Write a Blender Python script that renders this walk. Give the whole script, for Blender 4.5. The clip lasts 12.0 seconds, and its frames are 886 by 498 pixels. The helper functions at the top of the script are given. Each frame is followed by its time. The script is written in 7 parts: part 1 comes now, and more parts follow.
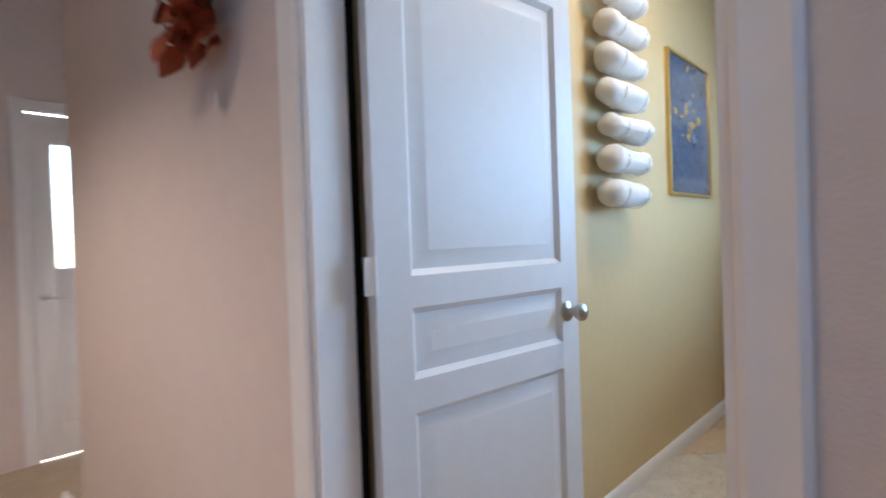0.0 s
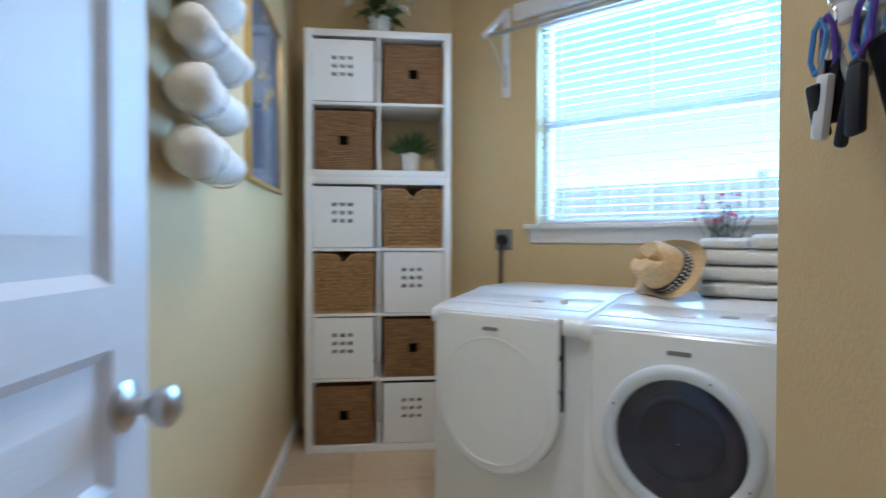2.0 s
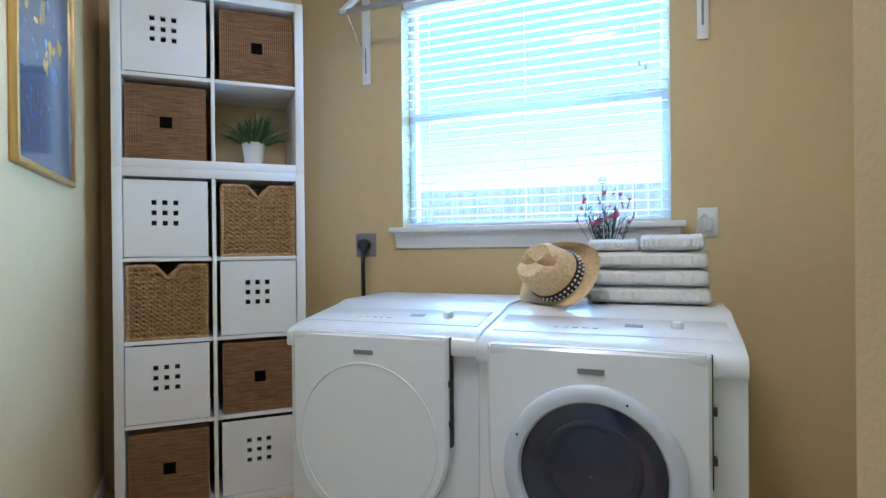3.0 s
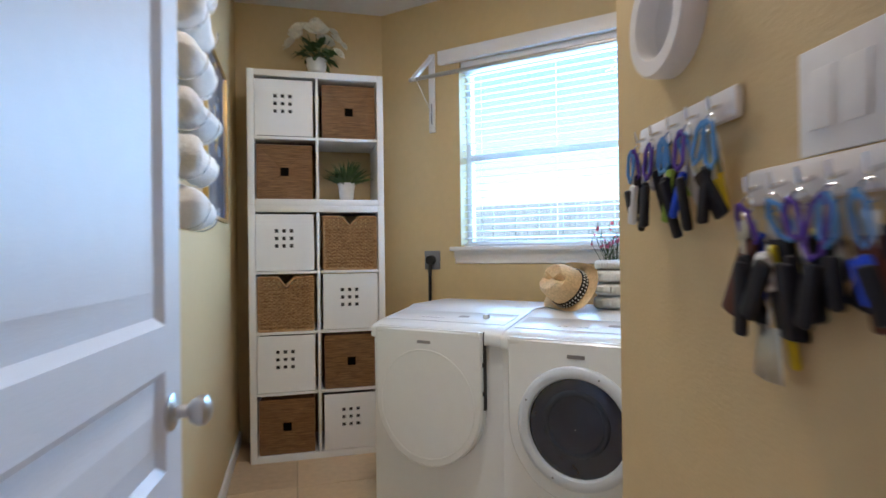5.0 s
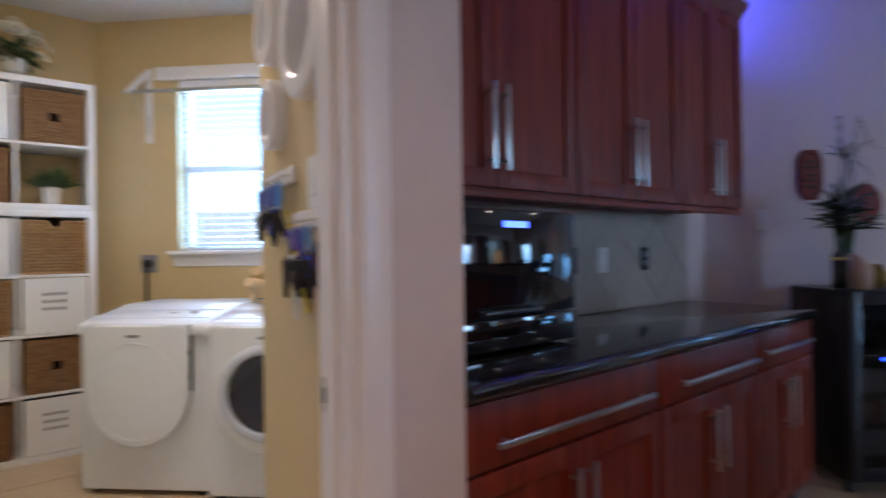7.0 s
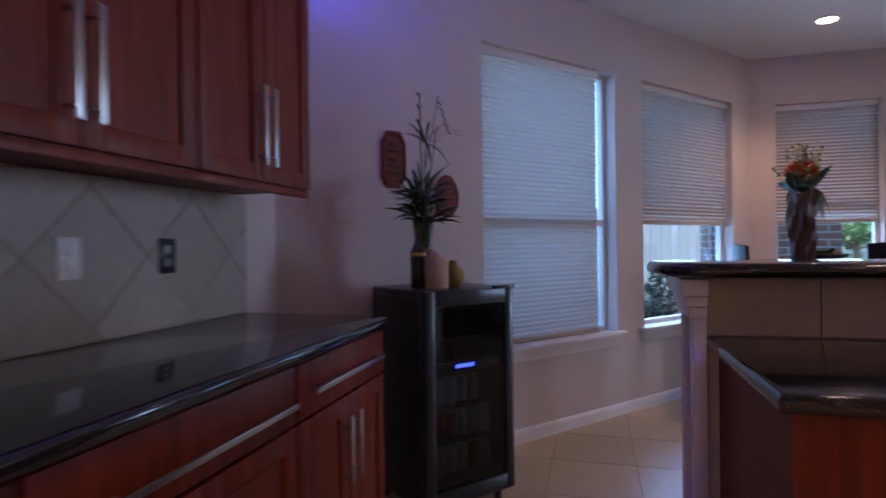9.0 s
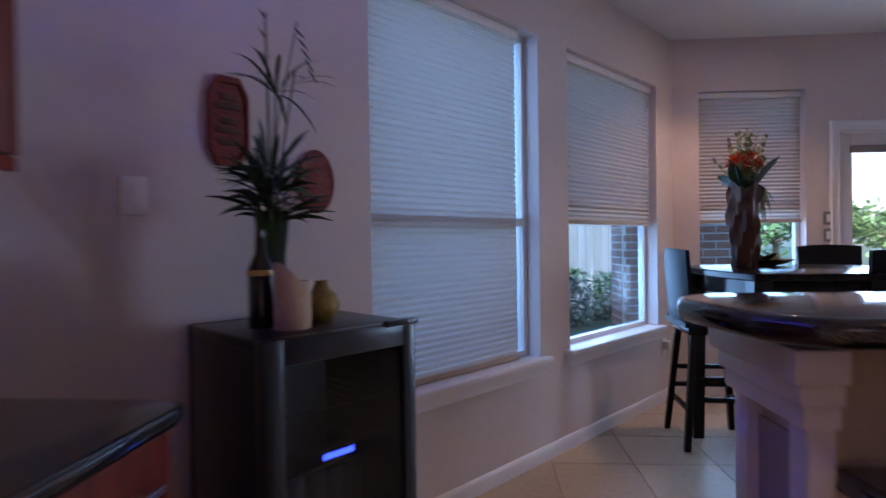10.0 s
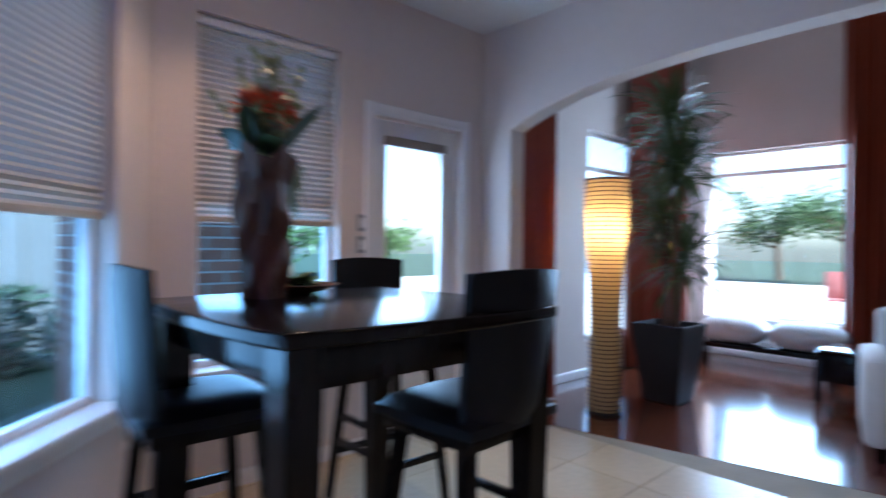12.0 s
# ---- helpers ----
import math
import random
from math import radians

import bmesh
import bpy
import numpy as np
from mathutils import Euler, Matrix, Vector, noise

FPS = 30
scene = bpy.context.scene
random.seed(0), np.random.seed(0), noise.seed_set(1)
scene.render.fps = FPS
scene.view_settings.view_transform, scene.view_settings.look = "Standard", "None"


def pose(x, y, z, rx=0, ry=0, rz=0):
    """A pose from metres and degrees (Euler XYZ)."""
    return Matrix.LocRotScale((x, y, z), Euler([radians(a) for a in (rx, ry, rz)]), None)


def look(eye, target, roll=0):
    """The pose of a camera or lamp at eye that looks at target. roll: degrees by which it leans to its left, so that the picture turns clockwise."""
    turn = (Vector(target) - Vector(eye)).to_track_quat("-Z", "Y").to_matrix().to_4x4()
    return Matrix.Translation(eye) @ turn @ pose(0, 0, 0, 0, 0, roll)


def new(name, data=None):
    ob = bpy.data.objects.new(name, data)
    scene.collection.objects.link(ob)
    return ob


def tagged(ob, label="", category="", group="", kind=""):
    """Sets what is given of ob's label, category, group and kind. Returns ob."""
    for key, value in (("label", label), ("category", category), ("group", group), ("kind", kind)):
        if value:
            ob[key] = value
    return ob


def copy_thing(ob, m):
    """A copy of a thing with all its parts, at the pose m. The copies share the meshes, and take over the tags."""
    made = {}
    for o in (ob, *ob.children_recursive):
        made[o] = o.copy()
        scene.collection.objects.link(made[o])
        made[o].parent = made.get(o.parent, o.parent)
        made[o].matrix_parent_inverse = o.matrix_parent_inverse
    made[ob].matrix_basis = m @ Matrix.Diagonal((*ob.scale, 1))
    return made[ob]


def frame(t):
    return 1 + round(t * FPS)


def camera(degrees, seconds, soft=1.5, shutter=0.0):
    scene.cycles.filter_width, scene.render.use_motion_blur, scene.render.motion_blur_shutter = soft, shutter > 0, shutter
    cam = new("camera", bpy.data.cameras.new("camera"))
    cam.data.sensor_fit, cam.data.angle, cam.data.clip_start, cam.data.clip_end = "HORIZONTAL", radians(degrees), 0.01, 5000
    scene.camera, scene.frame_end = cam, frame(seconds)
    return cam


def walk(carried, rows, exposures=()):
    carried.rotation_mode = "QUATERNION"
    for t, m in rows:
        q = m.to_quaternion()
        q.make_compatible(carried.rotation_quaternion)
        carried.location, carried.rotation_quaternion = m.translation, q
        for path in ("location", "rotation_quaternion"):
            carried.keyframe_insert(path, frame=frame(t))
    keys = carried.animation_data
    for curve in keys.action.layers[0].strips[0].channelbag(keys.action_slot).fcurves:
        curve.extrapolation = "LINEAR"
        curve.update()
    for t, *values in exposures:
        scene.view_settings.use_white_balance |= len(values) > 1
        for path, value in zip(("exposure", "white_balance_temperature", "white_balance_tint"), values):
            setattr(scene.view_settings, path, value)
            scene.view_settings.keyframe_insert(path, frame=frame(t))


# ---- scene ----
cam = camera(77.2, 12.0, shutter=0.6)
PATH = [
    (0, (-0.06, 0.045, 1.178), (-1.398, 1.532, 1.144), -2.0),
    (0.5, (-0.322, 0.236, 1.152), (-1.349, 1.952, 1.104), -1.2),
    (1.0, (-0.49, 0.426, 1.142), (-1.07, 2.34, 1.084), -0.1),
    (1.5, (-0.6, 0.643, 1.136), (-0.789, 2.634, 1.09), -0.4),
    (2.0, (-0.65, 0.889, 1.148), (-0.406, 2.874, 1.118), 0.1),
    (2.5, (-0.675, 1.172, 1.145), (-0.004, 3.056, 1.12), -0.4),
    (2.7, (-0.653, 1.268, 1.135), (0.106, 3.118, 1.126), -0.4),
    (4.3, (-0.736, 1.127, 1.187), (0.075, 2.955, 1.193), -0.8),
    (4.5, (-0.703, 0.954, 1.229), (-0.016, 2.832, 1.213), -0.9),
    (5, (-0.752, 0.56, 1.217), (-0.243, 2.494, 1.222), -0.7),
    (5.5, (-0.818, 0.232, 1.210), (-0.371, 2.182, 1.217), -0.8),
    (5.8, (-0.882, 0.115, 1.215), (-0.395, 2.054, 1.221), -0.9),
    (6, (-0.922, 0.053, 1.218), (-0.357, 1.972, 1.227), -0.7),
    (6.5, (-0.897, -0.06, 1.215), (-0.02, 1.737, 1.229), -0.6),
    (6.6, (-0.892, -0.066, 1.21), (0.079, 1.682, 1.228), -0.5),
    (7, (-0.783, -0.139, 1.213), (0.495, 1.399, 1.221), -0.8),
    (7.2, (-0.746, -0.157, 1.218), (0.664, 1.26, 1.216), -0.6),
    (7.5, (-0.638, -0.205, 1.208), (0.883, 1.093, 1.207), -0.5),
    (7.6, (-0.595, -0.213, 1.209), (0.97, 1.031, 1.209), -0.6),
    (7.7, (-0.543, -0.215, 1.207), (1.054, 0.988, 1.204), -0.5),
    (9.3, (0.55, 0.08, 1.181), (2.515, 0.452, 1.165), -0.9),
    (9.5, (0.75, 0.123, 1.203), (2.728, 0.418, 1.182), -0.9),
    (10, (1.229, 0.165, 1.225), (3.224, 0.304, 1.199), -0.8),
    (10.5, (1.776, 0.153, 1.225), (3.773, 0.041, 1.204), -0.4),
    (11, (2.269, -0.029, 1.235), (4.23, -0.42, 1.218), -0.4),
    (11.1, (2.354, -0.071, 1.232), (4.303, -0.519, 1.211), -0.1),
    (11.5, (2.655, -0.3, 1.245), (4.477, -1.124, 1.219), 0.5),
    (11.6, (2.725, -0.313, 1.23), (4.485, -1.261, 1.211), 0.5),
    (11.8, (2.85, -0.474, 1.26), (4.48, -1.632, 1.231), 0.7),
    (12, (2.954, -0.616, 1.23), (4.426, -1.969, 1.221), 0.7),
]
EXPOSURES = [(0, 2.3, 5750, 12), (0.5, 2.2, 5650, 11), (1.0, 2.12, 5550, 10), (1.5, 2.08, 5500, 11), (2.0, 2.15, 5200, 10), (2.7, 2.25, 5050, 10), (4.5, 2.2, 5400, 12), (5.0, 2.1, 5750, 15), (5.5, 2.15, 5950, 17), (6.0, 2.2, 6000, 18), (7.5, 2.22, 6000, 24), (9.5, 1.98, 6950, 39), (10.0, 2.03, 6700, 35), (10.5, 2.07, 6650, 31), (11.0, 2.1, 6600, 29), (11.5, 2.1, 6400, 26), (12, 2.12, 6150, 21)]
walk(cam, [(t, look(eye, target, roll)) for t, eye, target, roll in PATH], EXPOSURES)

# ---- world and light ----
world = bpy.data.worlds.new("sky_world")
world.use_nodes = True
scene.world = world
wn = world.node_tree
sky = wn.nodes.new("ShaderNodeTexSky")
sky.sky_type, sky.sun_disc = "NISHITA", False
sky.sun_elevation, sky.sun_rotation = radians(36), radians(264)
sky.air_density, sky.dust_density = 1.0, 2.0
wn.links.new(sky.outputs[0], wn.nodes["Background"].inputs[0])
wn.nodes["Background"].inputs[1].default_value = 0.15
sun = new("sun", bpy.data.lights.new("sun", "SUN"))
sun.data.energy, sun.data.angle, sun.data.color = 5.0, radians(0.6), (1.0, 0.95, 0.88)
sun.matrix_world = look((-20, -2, 14.6), (0, 0, 0))


def area(name, eye, target, sx, sy, watts, colour):
    lamp = new(name, bpy.data.lights.new(name, "AREA"))
    lamp.data.shape, lamp.data.size, lamp.data.size_y = "RECTANGLE", sx, sy
    lamp.data.energy, lamp.data.color = watts, colour
    lamp.matrix_world = look(eye, target)
    return lamp


def spot(name, place, watts, colour, degrees=120):
    lamp = new(name, bpy.data.lights.new(name, "SPOT"))
    lamp.data.energy, lamp.data.color, lamp.data.spot_size, lamp.data.spot_blend = watts, colour, radians(degrees), 0.6
    lamp.data.shadow_soft_size = 0.06
    lamp.matrix_world = look(place, (place[0], place[1] + 0.001, place[2] - 1))
    return lamp


DAY = (0.50, 0.75, 1.0)
WARM = (1.0, 0.72, 0.48)
C45 = math.sqrt(0.5)
CEIL = 2.82
FK = -0.045                     # level of the kitchen and living room floors
# laundry window, seen along the inward normal of the slanted wall
LO, LA = Vector((0.683, 3.46)), radians(-45)
LU, LN = Vector((math.cos(LA), math.sin(LA))), Vector((math.sin(-LA), math.cos(LA)))
# kitchen bay wall
KO, KA = Vector((3.514, 0.622)), radians(-40.8)
KU, KN = Vector((math.cos(KA), math.sin(KA))), Vector((math.sin(-KA), math.cos(KA)))


def on_l(u, n, z):
    p = LO + LU * u + LN * n
    return Vector((p.x, p.y, z))


def on_k(u, n, z):
    p = KO + KU * u + KN * n
    return Vector((p.x, p.y, z))


area("window_light_laundry", on_l(0, 0.30, 1.82), on_l(0, -1, 1.6), 1.2, 1.1, 14.0, DAY)
area("window_light_bay", on_k(0.58, 0.32, 1.5), on_k(0.58, -1, 1.4), 1.1, 1.7, 2.4, DAY)
area("window_light_bay_low", on_k(2.1, 0.32, 0.88), on_k(2.1, -1, 0.7), 1.1, 0.62, 3.6, DAY)
area("window_light_patio", (6.15, -2.0, 1.0), (4, -2.0, 0.8), 0.7, 0.8, 3.2, DAY)
area("door_light_patio", (6.05, -3.04, 1.4), (4, -3.04, 0.9), 0.5, 0.9, 4.5, DAY)
area("window_light_living", (5.0, -7.95, 1.5), (5.0, -5, 0.6), 1.4, 1.9, 38, DAY)
spot("downlight_lamp_table", (5.0, -1.695, CEIL - 0.03), 10, WARM)
spot("downlight_lamp_kitchen", (1.2, -0.9, CEIL - 0.03), 1.8, WARM)
spot("downlight_lamp_sink", (3.2, -2.2, CEIL - 0.03), 1, WARM)
# two added fill spots for the door wall; no hall lamp is seen
spot("fill_lamp_hall", (-0.9, -0.5, CEIL - 0.03), 8.5, WARM)
spot("fill_lamp_hall_side", (-2.3, -0.7, CEIL - 0.03), 36, (1.0, 0.80, 0.62), 114)
area("laundry_ceiling_light", (-0.35, 2.3, CEIL - 0.08), (-0.35, 2.3, 0), 0.35, 0.35, 4.0, (1.0, 0.86, 0.70))
area("cabinet_top_led_light", (1.3, 1.28, 2.50), (1.3, 1.30, 3), 2.0, 0.05, 5, (0.05, 0.08, 1.0))
area("cabinet_end_led_light", (2.22, 1.20, 2.50), (2.9, 1.3, 2.9), 0.05, 0.2, 1.7, (0.06, 0.08, 1.0))


# ---- materials ----
def material(name, colour, rough=0.6, metal=0.0, spread=0.08, scale=6.0, bump=0.0, bump_scale=80.0, vary=0.0, coat=0.0, **more):
    """A plain surface whose colour drifts at two scales, with a fine relief."""
    m = bpy.data.materials.new(name)
    m.use_nodes = True
    nt = m.node_tree
    b = nt.nodes["Principled BSDF"]
    b.inputs["Roughness"].default_value, b.inputs["Metallic"].default_value = rough, metal
    b.inputs["Coat Weight"].default_value = coat
    for key, value in more.items():
        b.inputs[key.replace("_", " ")].default_value = value
    co = nt.nodes.new("ShaderNodeTexCoord")
    big, fine = nt.nodes.new("ShaderNodeTexNoise"), nt.nodes.new("ShaderNodeTexNoise")
    big.inputs["Scale"].default_value, fine.inputs["Scale"].default_value = scale * 0.3, scale * 4
    big.inputs["Detail"].default_value = fine.inputs["Detail"].default_value = 4
    for n in (big, fine):
        nt.links.new(co.outputs["Object"], n.inputs["Vector"])
    add = nt.nodes.new("ShaderNodeMath")
    add.operation = "ADD"
    nt.links.new(big.outputs["Fac"], add.inputs[0]), nt.links.new(fine.outputs["Fac"], add.inputs[1])
    fac = add.outputs[0]
    if vary:
        info = nt.nodes.new("ShaderNodeObjectInfo")
        mul = nt.nodes.new("ShaderNodeMath")
        mul.operation = "MULTIPLY_ADD"
        mul.inputs[1].default_value = vary
        nt.links.new(info.outputs["Random"], mul.inputs[0]), nt.links.new(fac, mul.inputs[2])
        fac = mul.outputs[0]
    ramp = nt.nodes.new("ShaderNodeMapRange")
    ramp.inputs[1].default_value, ramp.inputs[2].default_value = 0.6, 1.4 + vary
    ramp.inputs[3].default_value, ramp.inputs[4].default_value = 1 - spread, 1 + spread
    nt.links.new(fac, ramp.inputs[0])
    mix = nt.nodes.new("ShaderNodeVectorMath")
    mix.operation = "SCALE"
    mix.inputs[0].default_value = colour
    nt.links.new(ramp.outputs[0], mix.inputs["Scale"])
    nt.links.new(mix.outputs[0], b.inputs["Base Color"])
    if bump:
        bn, bp = nt.nodes.new("ShaderNodeTexNoise"), nt.nodes.new("ShaderNodeBump")
        bn.inputs["Scale"].default_value, bp.inputs["Strength"].default_value = bump_scale, bump
        bn.inputs["Detail"].default_value, bp.inputs["Distance"].default_value = 3, 0.01
        nt.links.new(co.outputs["Object"], bn.inputs["Vector"])
        nt.links.new(bn.outputs["Fac"], bp.inputs["Height"]), nt.links.new(bp.outputs[0], b.inputs["Normal"])
    return m


def grained(name, dark, light, rough=0.35, stretch=(14, 14, 1.2), scale=3.0, coat=0.0, vary=0.6, rings=6.0):
    """Wood: streaks drawn out along one axis."""
    m = material(name, dark, rough, coat=coat)
    nt = m.node_tree
    b = nt.nodes["Principled BSDF"]
    co, mp = nt.nodes.new("ShaderNodeTexCoord"), nt.nodes.new("ShaderNodeMapping")
    mp.inputs["Scale"].default_value = stretch
    tex, ramp = nt.nodes.new("ShaderNodeTexNoise"), nt.nodes.new("ShaderNodeValToRGB")
    info, shift = nt.nodes.new("ShaderNodeObjectInfo"), nt.nodes.new("ShaderNodeVectorMath")
    shift.operation = "ADD"
    nt.links.new(co.outputs["Object"], shift.inputs[0]), nt.links.new(info.outputs["Random"], shift.inputs[1])
    tex.inputs["Scale"].default_value, tex.inputs["Detail"].default_value, tex.inputs["Distortion"].default_value = scale, 6, 0.6
    ramp.color_ramp.elements[0].position, ramp.color_ramp.elements[1].position = 0.3, 0.72
    ramp.color_ramp.elements[0].color, ramp.color_ramp.elements[1].color = (*dark, 1), (*light, 1)
    nt.links.new(shift.outputs[0], mp.inputs[0]), nt.links.new(mp.outputs[0], tex.inputs["Vector"])
    nt.links.new(tex.outputs["Fac"], ramp.inputs[0]), nt.links.new(ramp.outputs[0], b.inputs["Base Color"])
    return m


def glass(name, tint=(1, 1, 1), gloss=0.9):
    m = bpy.data.materials.new(name)
    m.use_nodes = True
    nt = m.node_tree
    nt.nodes.remove(nt.nodes["Principled BSDF"])
    a, g, f, x = (nt.nodes.new(k) for k in ("ShaderNodeBsdfTransparent", "ShaderNodeBsdfGlossy", "ShaderNodeLayerWeight", "ShaderNodeMixShader"))
    a.inputs[0].default_value, g.inputs[0].default_value, g.inputs["Roughness"].default_value = (*tint, 1), (gloss, gloss, gloss, 1), 0.02
    f.inputs["Blend"].default_value = 0.5
    steep, share = nt.nodes.new("ShaderNodeMath"), nt.nodes.new("ShaderNodeMath")
    steep.operation, share.operation = "POWER", "MULTIPLY_ADD"
    steep.inputs[1].default_value, share.inputs[1].default_value, share.inputs[2].default_value = 4.0, 0.6, 0.03
    nt.links.new(f.outputs["Facing"], steep.inputs[0]), nt.links.new(steep.outputs[0], share.inputs[0])
    nt.links.new(share.outputs[0], x.inputs[0]), nt.links.new(a.outputs[0], x.inputs[1]), nt.links.new(g.outputs[0], x.inputs[2])
    nt.links.new(x.outputs[0], nt.nodes["Material Output"].inputs[0])
    return m


def cloth_light(name, colour, through_colour, share=0.5):
    """Thin fabric that lets light through."""
    m = bpy.data.materials.new(name)
    m.use_nodes = True
    nt = m.node_tree
    nt.nodes.remove(nt.nodes["Principled BSDF"])
    d, t, x = (nt.nodes.new(k) for k in ("ShaderNodeBsdfDiffuse", "ShaderNodeBsdfTranslucent", "ShaderNodeMixShader"))
    d.inputs[0].default_value, t.inputs[0].default_value, x.inputs[0].default_value = (*colour, 1), (*through_colour, 1), share
    nt.links.new(d.outputs[0], x.inputs[1]), nt.links.new(t.outputs[0], x.inputs[2])
    nt.links.new(x.outputs[0], nt.nodes["Material Output"].inputs[0])
    return m


def glow(name, colour, strength):
    m = bpy.data.materials.new(name)
    m.use_nodes = True
    b = m.node_tree.nodes["Principled BSDF"]
    b.inputs["Base Color"].default_value = (*colour, 1)
    b.inputs["Emission Color"].default_value, b.inputs["Emission Strength"].default_value = (*colour, 1), strength
    return m


M_TAN = material("tan_wall_paint", (0.62, 0.475, 0.25), 0.5, spread=0.04, bump=0.12, bump_scale=160)
M_BEIGE = material("beige_wall_paint", (0.66, 0.57, 0.53), 0.75, spread=0.04, bump=0.15, bump_scale=160)
M_CEIL = material("ceiling_paint", (0.74, 0.72, 0.70), 0.9, spread=0.03, bump=0.2, bump_scale=120)
M_TRIM = material("white_trim_paint", (0.80, 0.78, 0.77), 0.32, spread=0.03, bump=0.05, bump_scale=60)
M_DOOR = material("white_door_paint", (0.71, 0.72, 0.75), 0.42, spread=0.03, bump=0.08, bump_scale=200)
M_SHELF = material("white_laminate", (0.82, 0.82, 0.81), 0.4, spread=0.02)
M_TILE = material("travertine_tile", (0.56, 0.42, 0.27), 0.32, spread=0.22, scale=7, bump=0.06, bump_scale=30, vary=0.5)
M_GROUT = material("grout", (0.36, 0.29, 0.21), 0.85, spread=0.15, scale=20)
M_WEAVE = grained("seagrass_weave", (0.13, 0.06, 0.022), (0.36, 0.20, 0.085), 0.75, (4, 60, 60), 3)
M_HYAC = grained("water_hyacinth_weave", (0.20, 0.09, 0.03), (0.62, 0.40, 0.19), 0.75, (8, 30, 30), 4)
M_ENAMEL = material("white_enamel", (0.79, 0.82, 0.86), 0.22, spread=0.02, coat=0.3)
M_ENAMEL2 = material("pale_grey_plastic", (0.62, 0.64, 0.68), 0.35, spread=0.03)
M_DARK = material("dark_gap", (0.02, 0.02, 0.022), 0.6)
# gloss-free near-black that paints shade: basket holes and the door gap
M_SHADOW = material("shadow_black", (0.006, 0.005, 0.004), 1.0, Specular_IOR_Level=0.0)
M_PORT = material("smoked_porthole_glass", (0.014, 0.020, 0.045), 0.07, spread=0.3, scale=4, coat=0.6)
M_PORT2 = material("bowl_glass", (0.020, 0.028, 0.052), 0.10, spread=0.3, scale=4)
M_RING = material("pale_door_ring", (0.60, 0.66, 0.76), 0.3, spread=0.03)
M_GLASS = glass("window_glass", (0.80, 0.93, 1.0))
# extra tint puts the yard's blue daylight into the bay and patio panes
M_GLASSB = glass("daylight_blue_window_glass", (0.62, 0.86, 1.0))
M_MIRROR = material("mirror_silver", (0.9, 0.9, 0.9), 0.02, metal=1.0, spread=0.0)
M_NICKEL = material("brushed_nickel", (0.55, 0.53, 0.50), 0.28, metal=1.0, spread=0.06)
M_CHROME = material("polished_chrome", (0.75, 0.75, 0.75), 0.12, metal=1.0)
M_BRASS = material("gold_frame", (0.62, 0.42, 0.14), 0.35, metal=0.8)
M_CHERRY = grained("cherry_wood", (0.13, 0.013, 0.005), (0.25, 0.036, 0.012), 0.42, (16, 16, 1.0), 2.2)
M_CHERRY.node_tree.nodes["Principled BSDF"].inputs["Specular IOR Level"].default_value = 0.3
M_GRANITE = material("black_granite", (0.018, 0.017, 0.018), 0.10, spread=0.5, scale=60, coat=0.3)
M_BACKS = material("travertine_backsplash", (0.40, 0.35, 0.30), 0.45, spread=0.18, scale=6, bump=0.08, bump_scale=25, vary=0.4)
# backsplash travertine again, lighter and warmer to paint the light on the peninsula
M_TRAV = material("lit_travertine_panel", (0.56, 0.45, 0.36), 0.45, spread=0.2, scale=6, bump=0.08, bump_scale=25, vary=0.4)
M_BLACK = material("black_appliance", (0.012, 0.012, 0.014), 0.28, spread=0.1)
M_BLACKG = material("black_glass", (0.006, 0.006, 0.008), 0.05, coat=0.5)
M_ESPRESSO = grained("espresso_wood", (0.006, 0.004, 0.004), (0.013, 0.009, 0.008), 0.17, (12, 12, 1.5), 3)
M_ESPRESSO.node_tree.nodes["Principled BSDF"].inputs["Specular IOR Level"].default_value = 0.18
M_LEATHER = material("black_leather", (0.008, 0.008, 0.010), 0.40, spread=0.15, bump=0.12, bump_scale=140, Specular_IOR_Level=0.18)
M_SHADE = cloth_light("cellular_shade_fabric", (0.55, 0.44, 0.34), (0.56, 0.54, 0.52), 0.27)
M_SLAT = material("blind_slat", (0.82, 0.83, 0.85), 0.4, spread=0.02)
M_TOWEL = material("white_terry", (0.86, 0.85, 0.83), 0.95, spread=0.08, scale=30, bump=0.8, bump_scale=260)
M_RUG = material("shaggy_cream_rug", (0.66, 0.60, 0.52), 0.95, spread=0.2, scale=30, bump=0.9, bump_scale=120)
M_LEAF = material("green_leaf", (0.07, 0.13, 0.04), 0.5, spread=0.35, scale=12, vary=0.5)
M_LEAF2 = material("dark_green_leaf", (0.02, 0.05, 0.018), 0.45, spread=0.3, scale=12, vary=0.5)
M_PALM = material("palm_leaf", (0.07, 0.11, 0.03), 0.5, spread=0.4, scale=12)
M_LEAFY = material("yellow_green_leaf", (0.24, 0.24, 0.09), 0.5, spread=0.3, scale=12, vary=0.5)
M_PETAL = material("cream_petal", (0.88, 0.84, 0.72), 0.6, spread=0.1, scale=20)
M_ORANGE = material("orange_petal", (0.65, 0.09, 0.02), 0.6, spread=0.35, scale=30)
M_PINK = material("pink_petal", (0.50, 0.08, 0.16), 0.6, spread=0.3, scale=30)
M_POT = material("white_ceramic", (0.78, 0.78, 0.78), 0.3)
M_STRAW = material("straw_hat", (0.68, 0.49, 0.27), 0.8, spread=0.3, scale=25, bump=0.6, bump_scale=180)
M_BAND = material("black_hat_band", (0.01, 0.01, 0.012), 0.5)
M_WHITE = material("white_plastic", (0.78, 0.78, 0.78), 0.35)
M_GREYP = material("grey_plate", (0.22, 0.22, 0.24), 0.4)
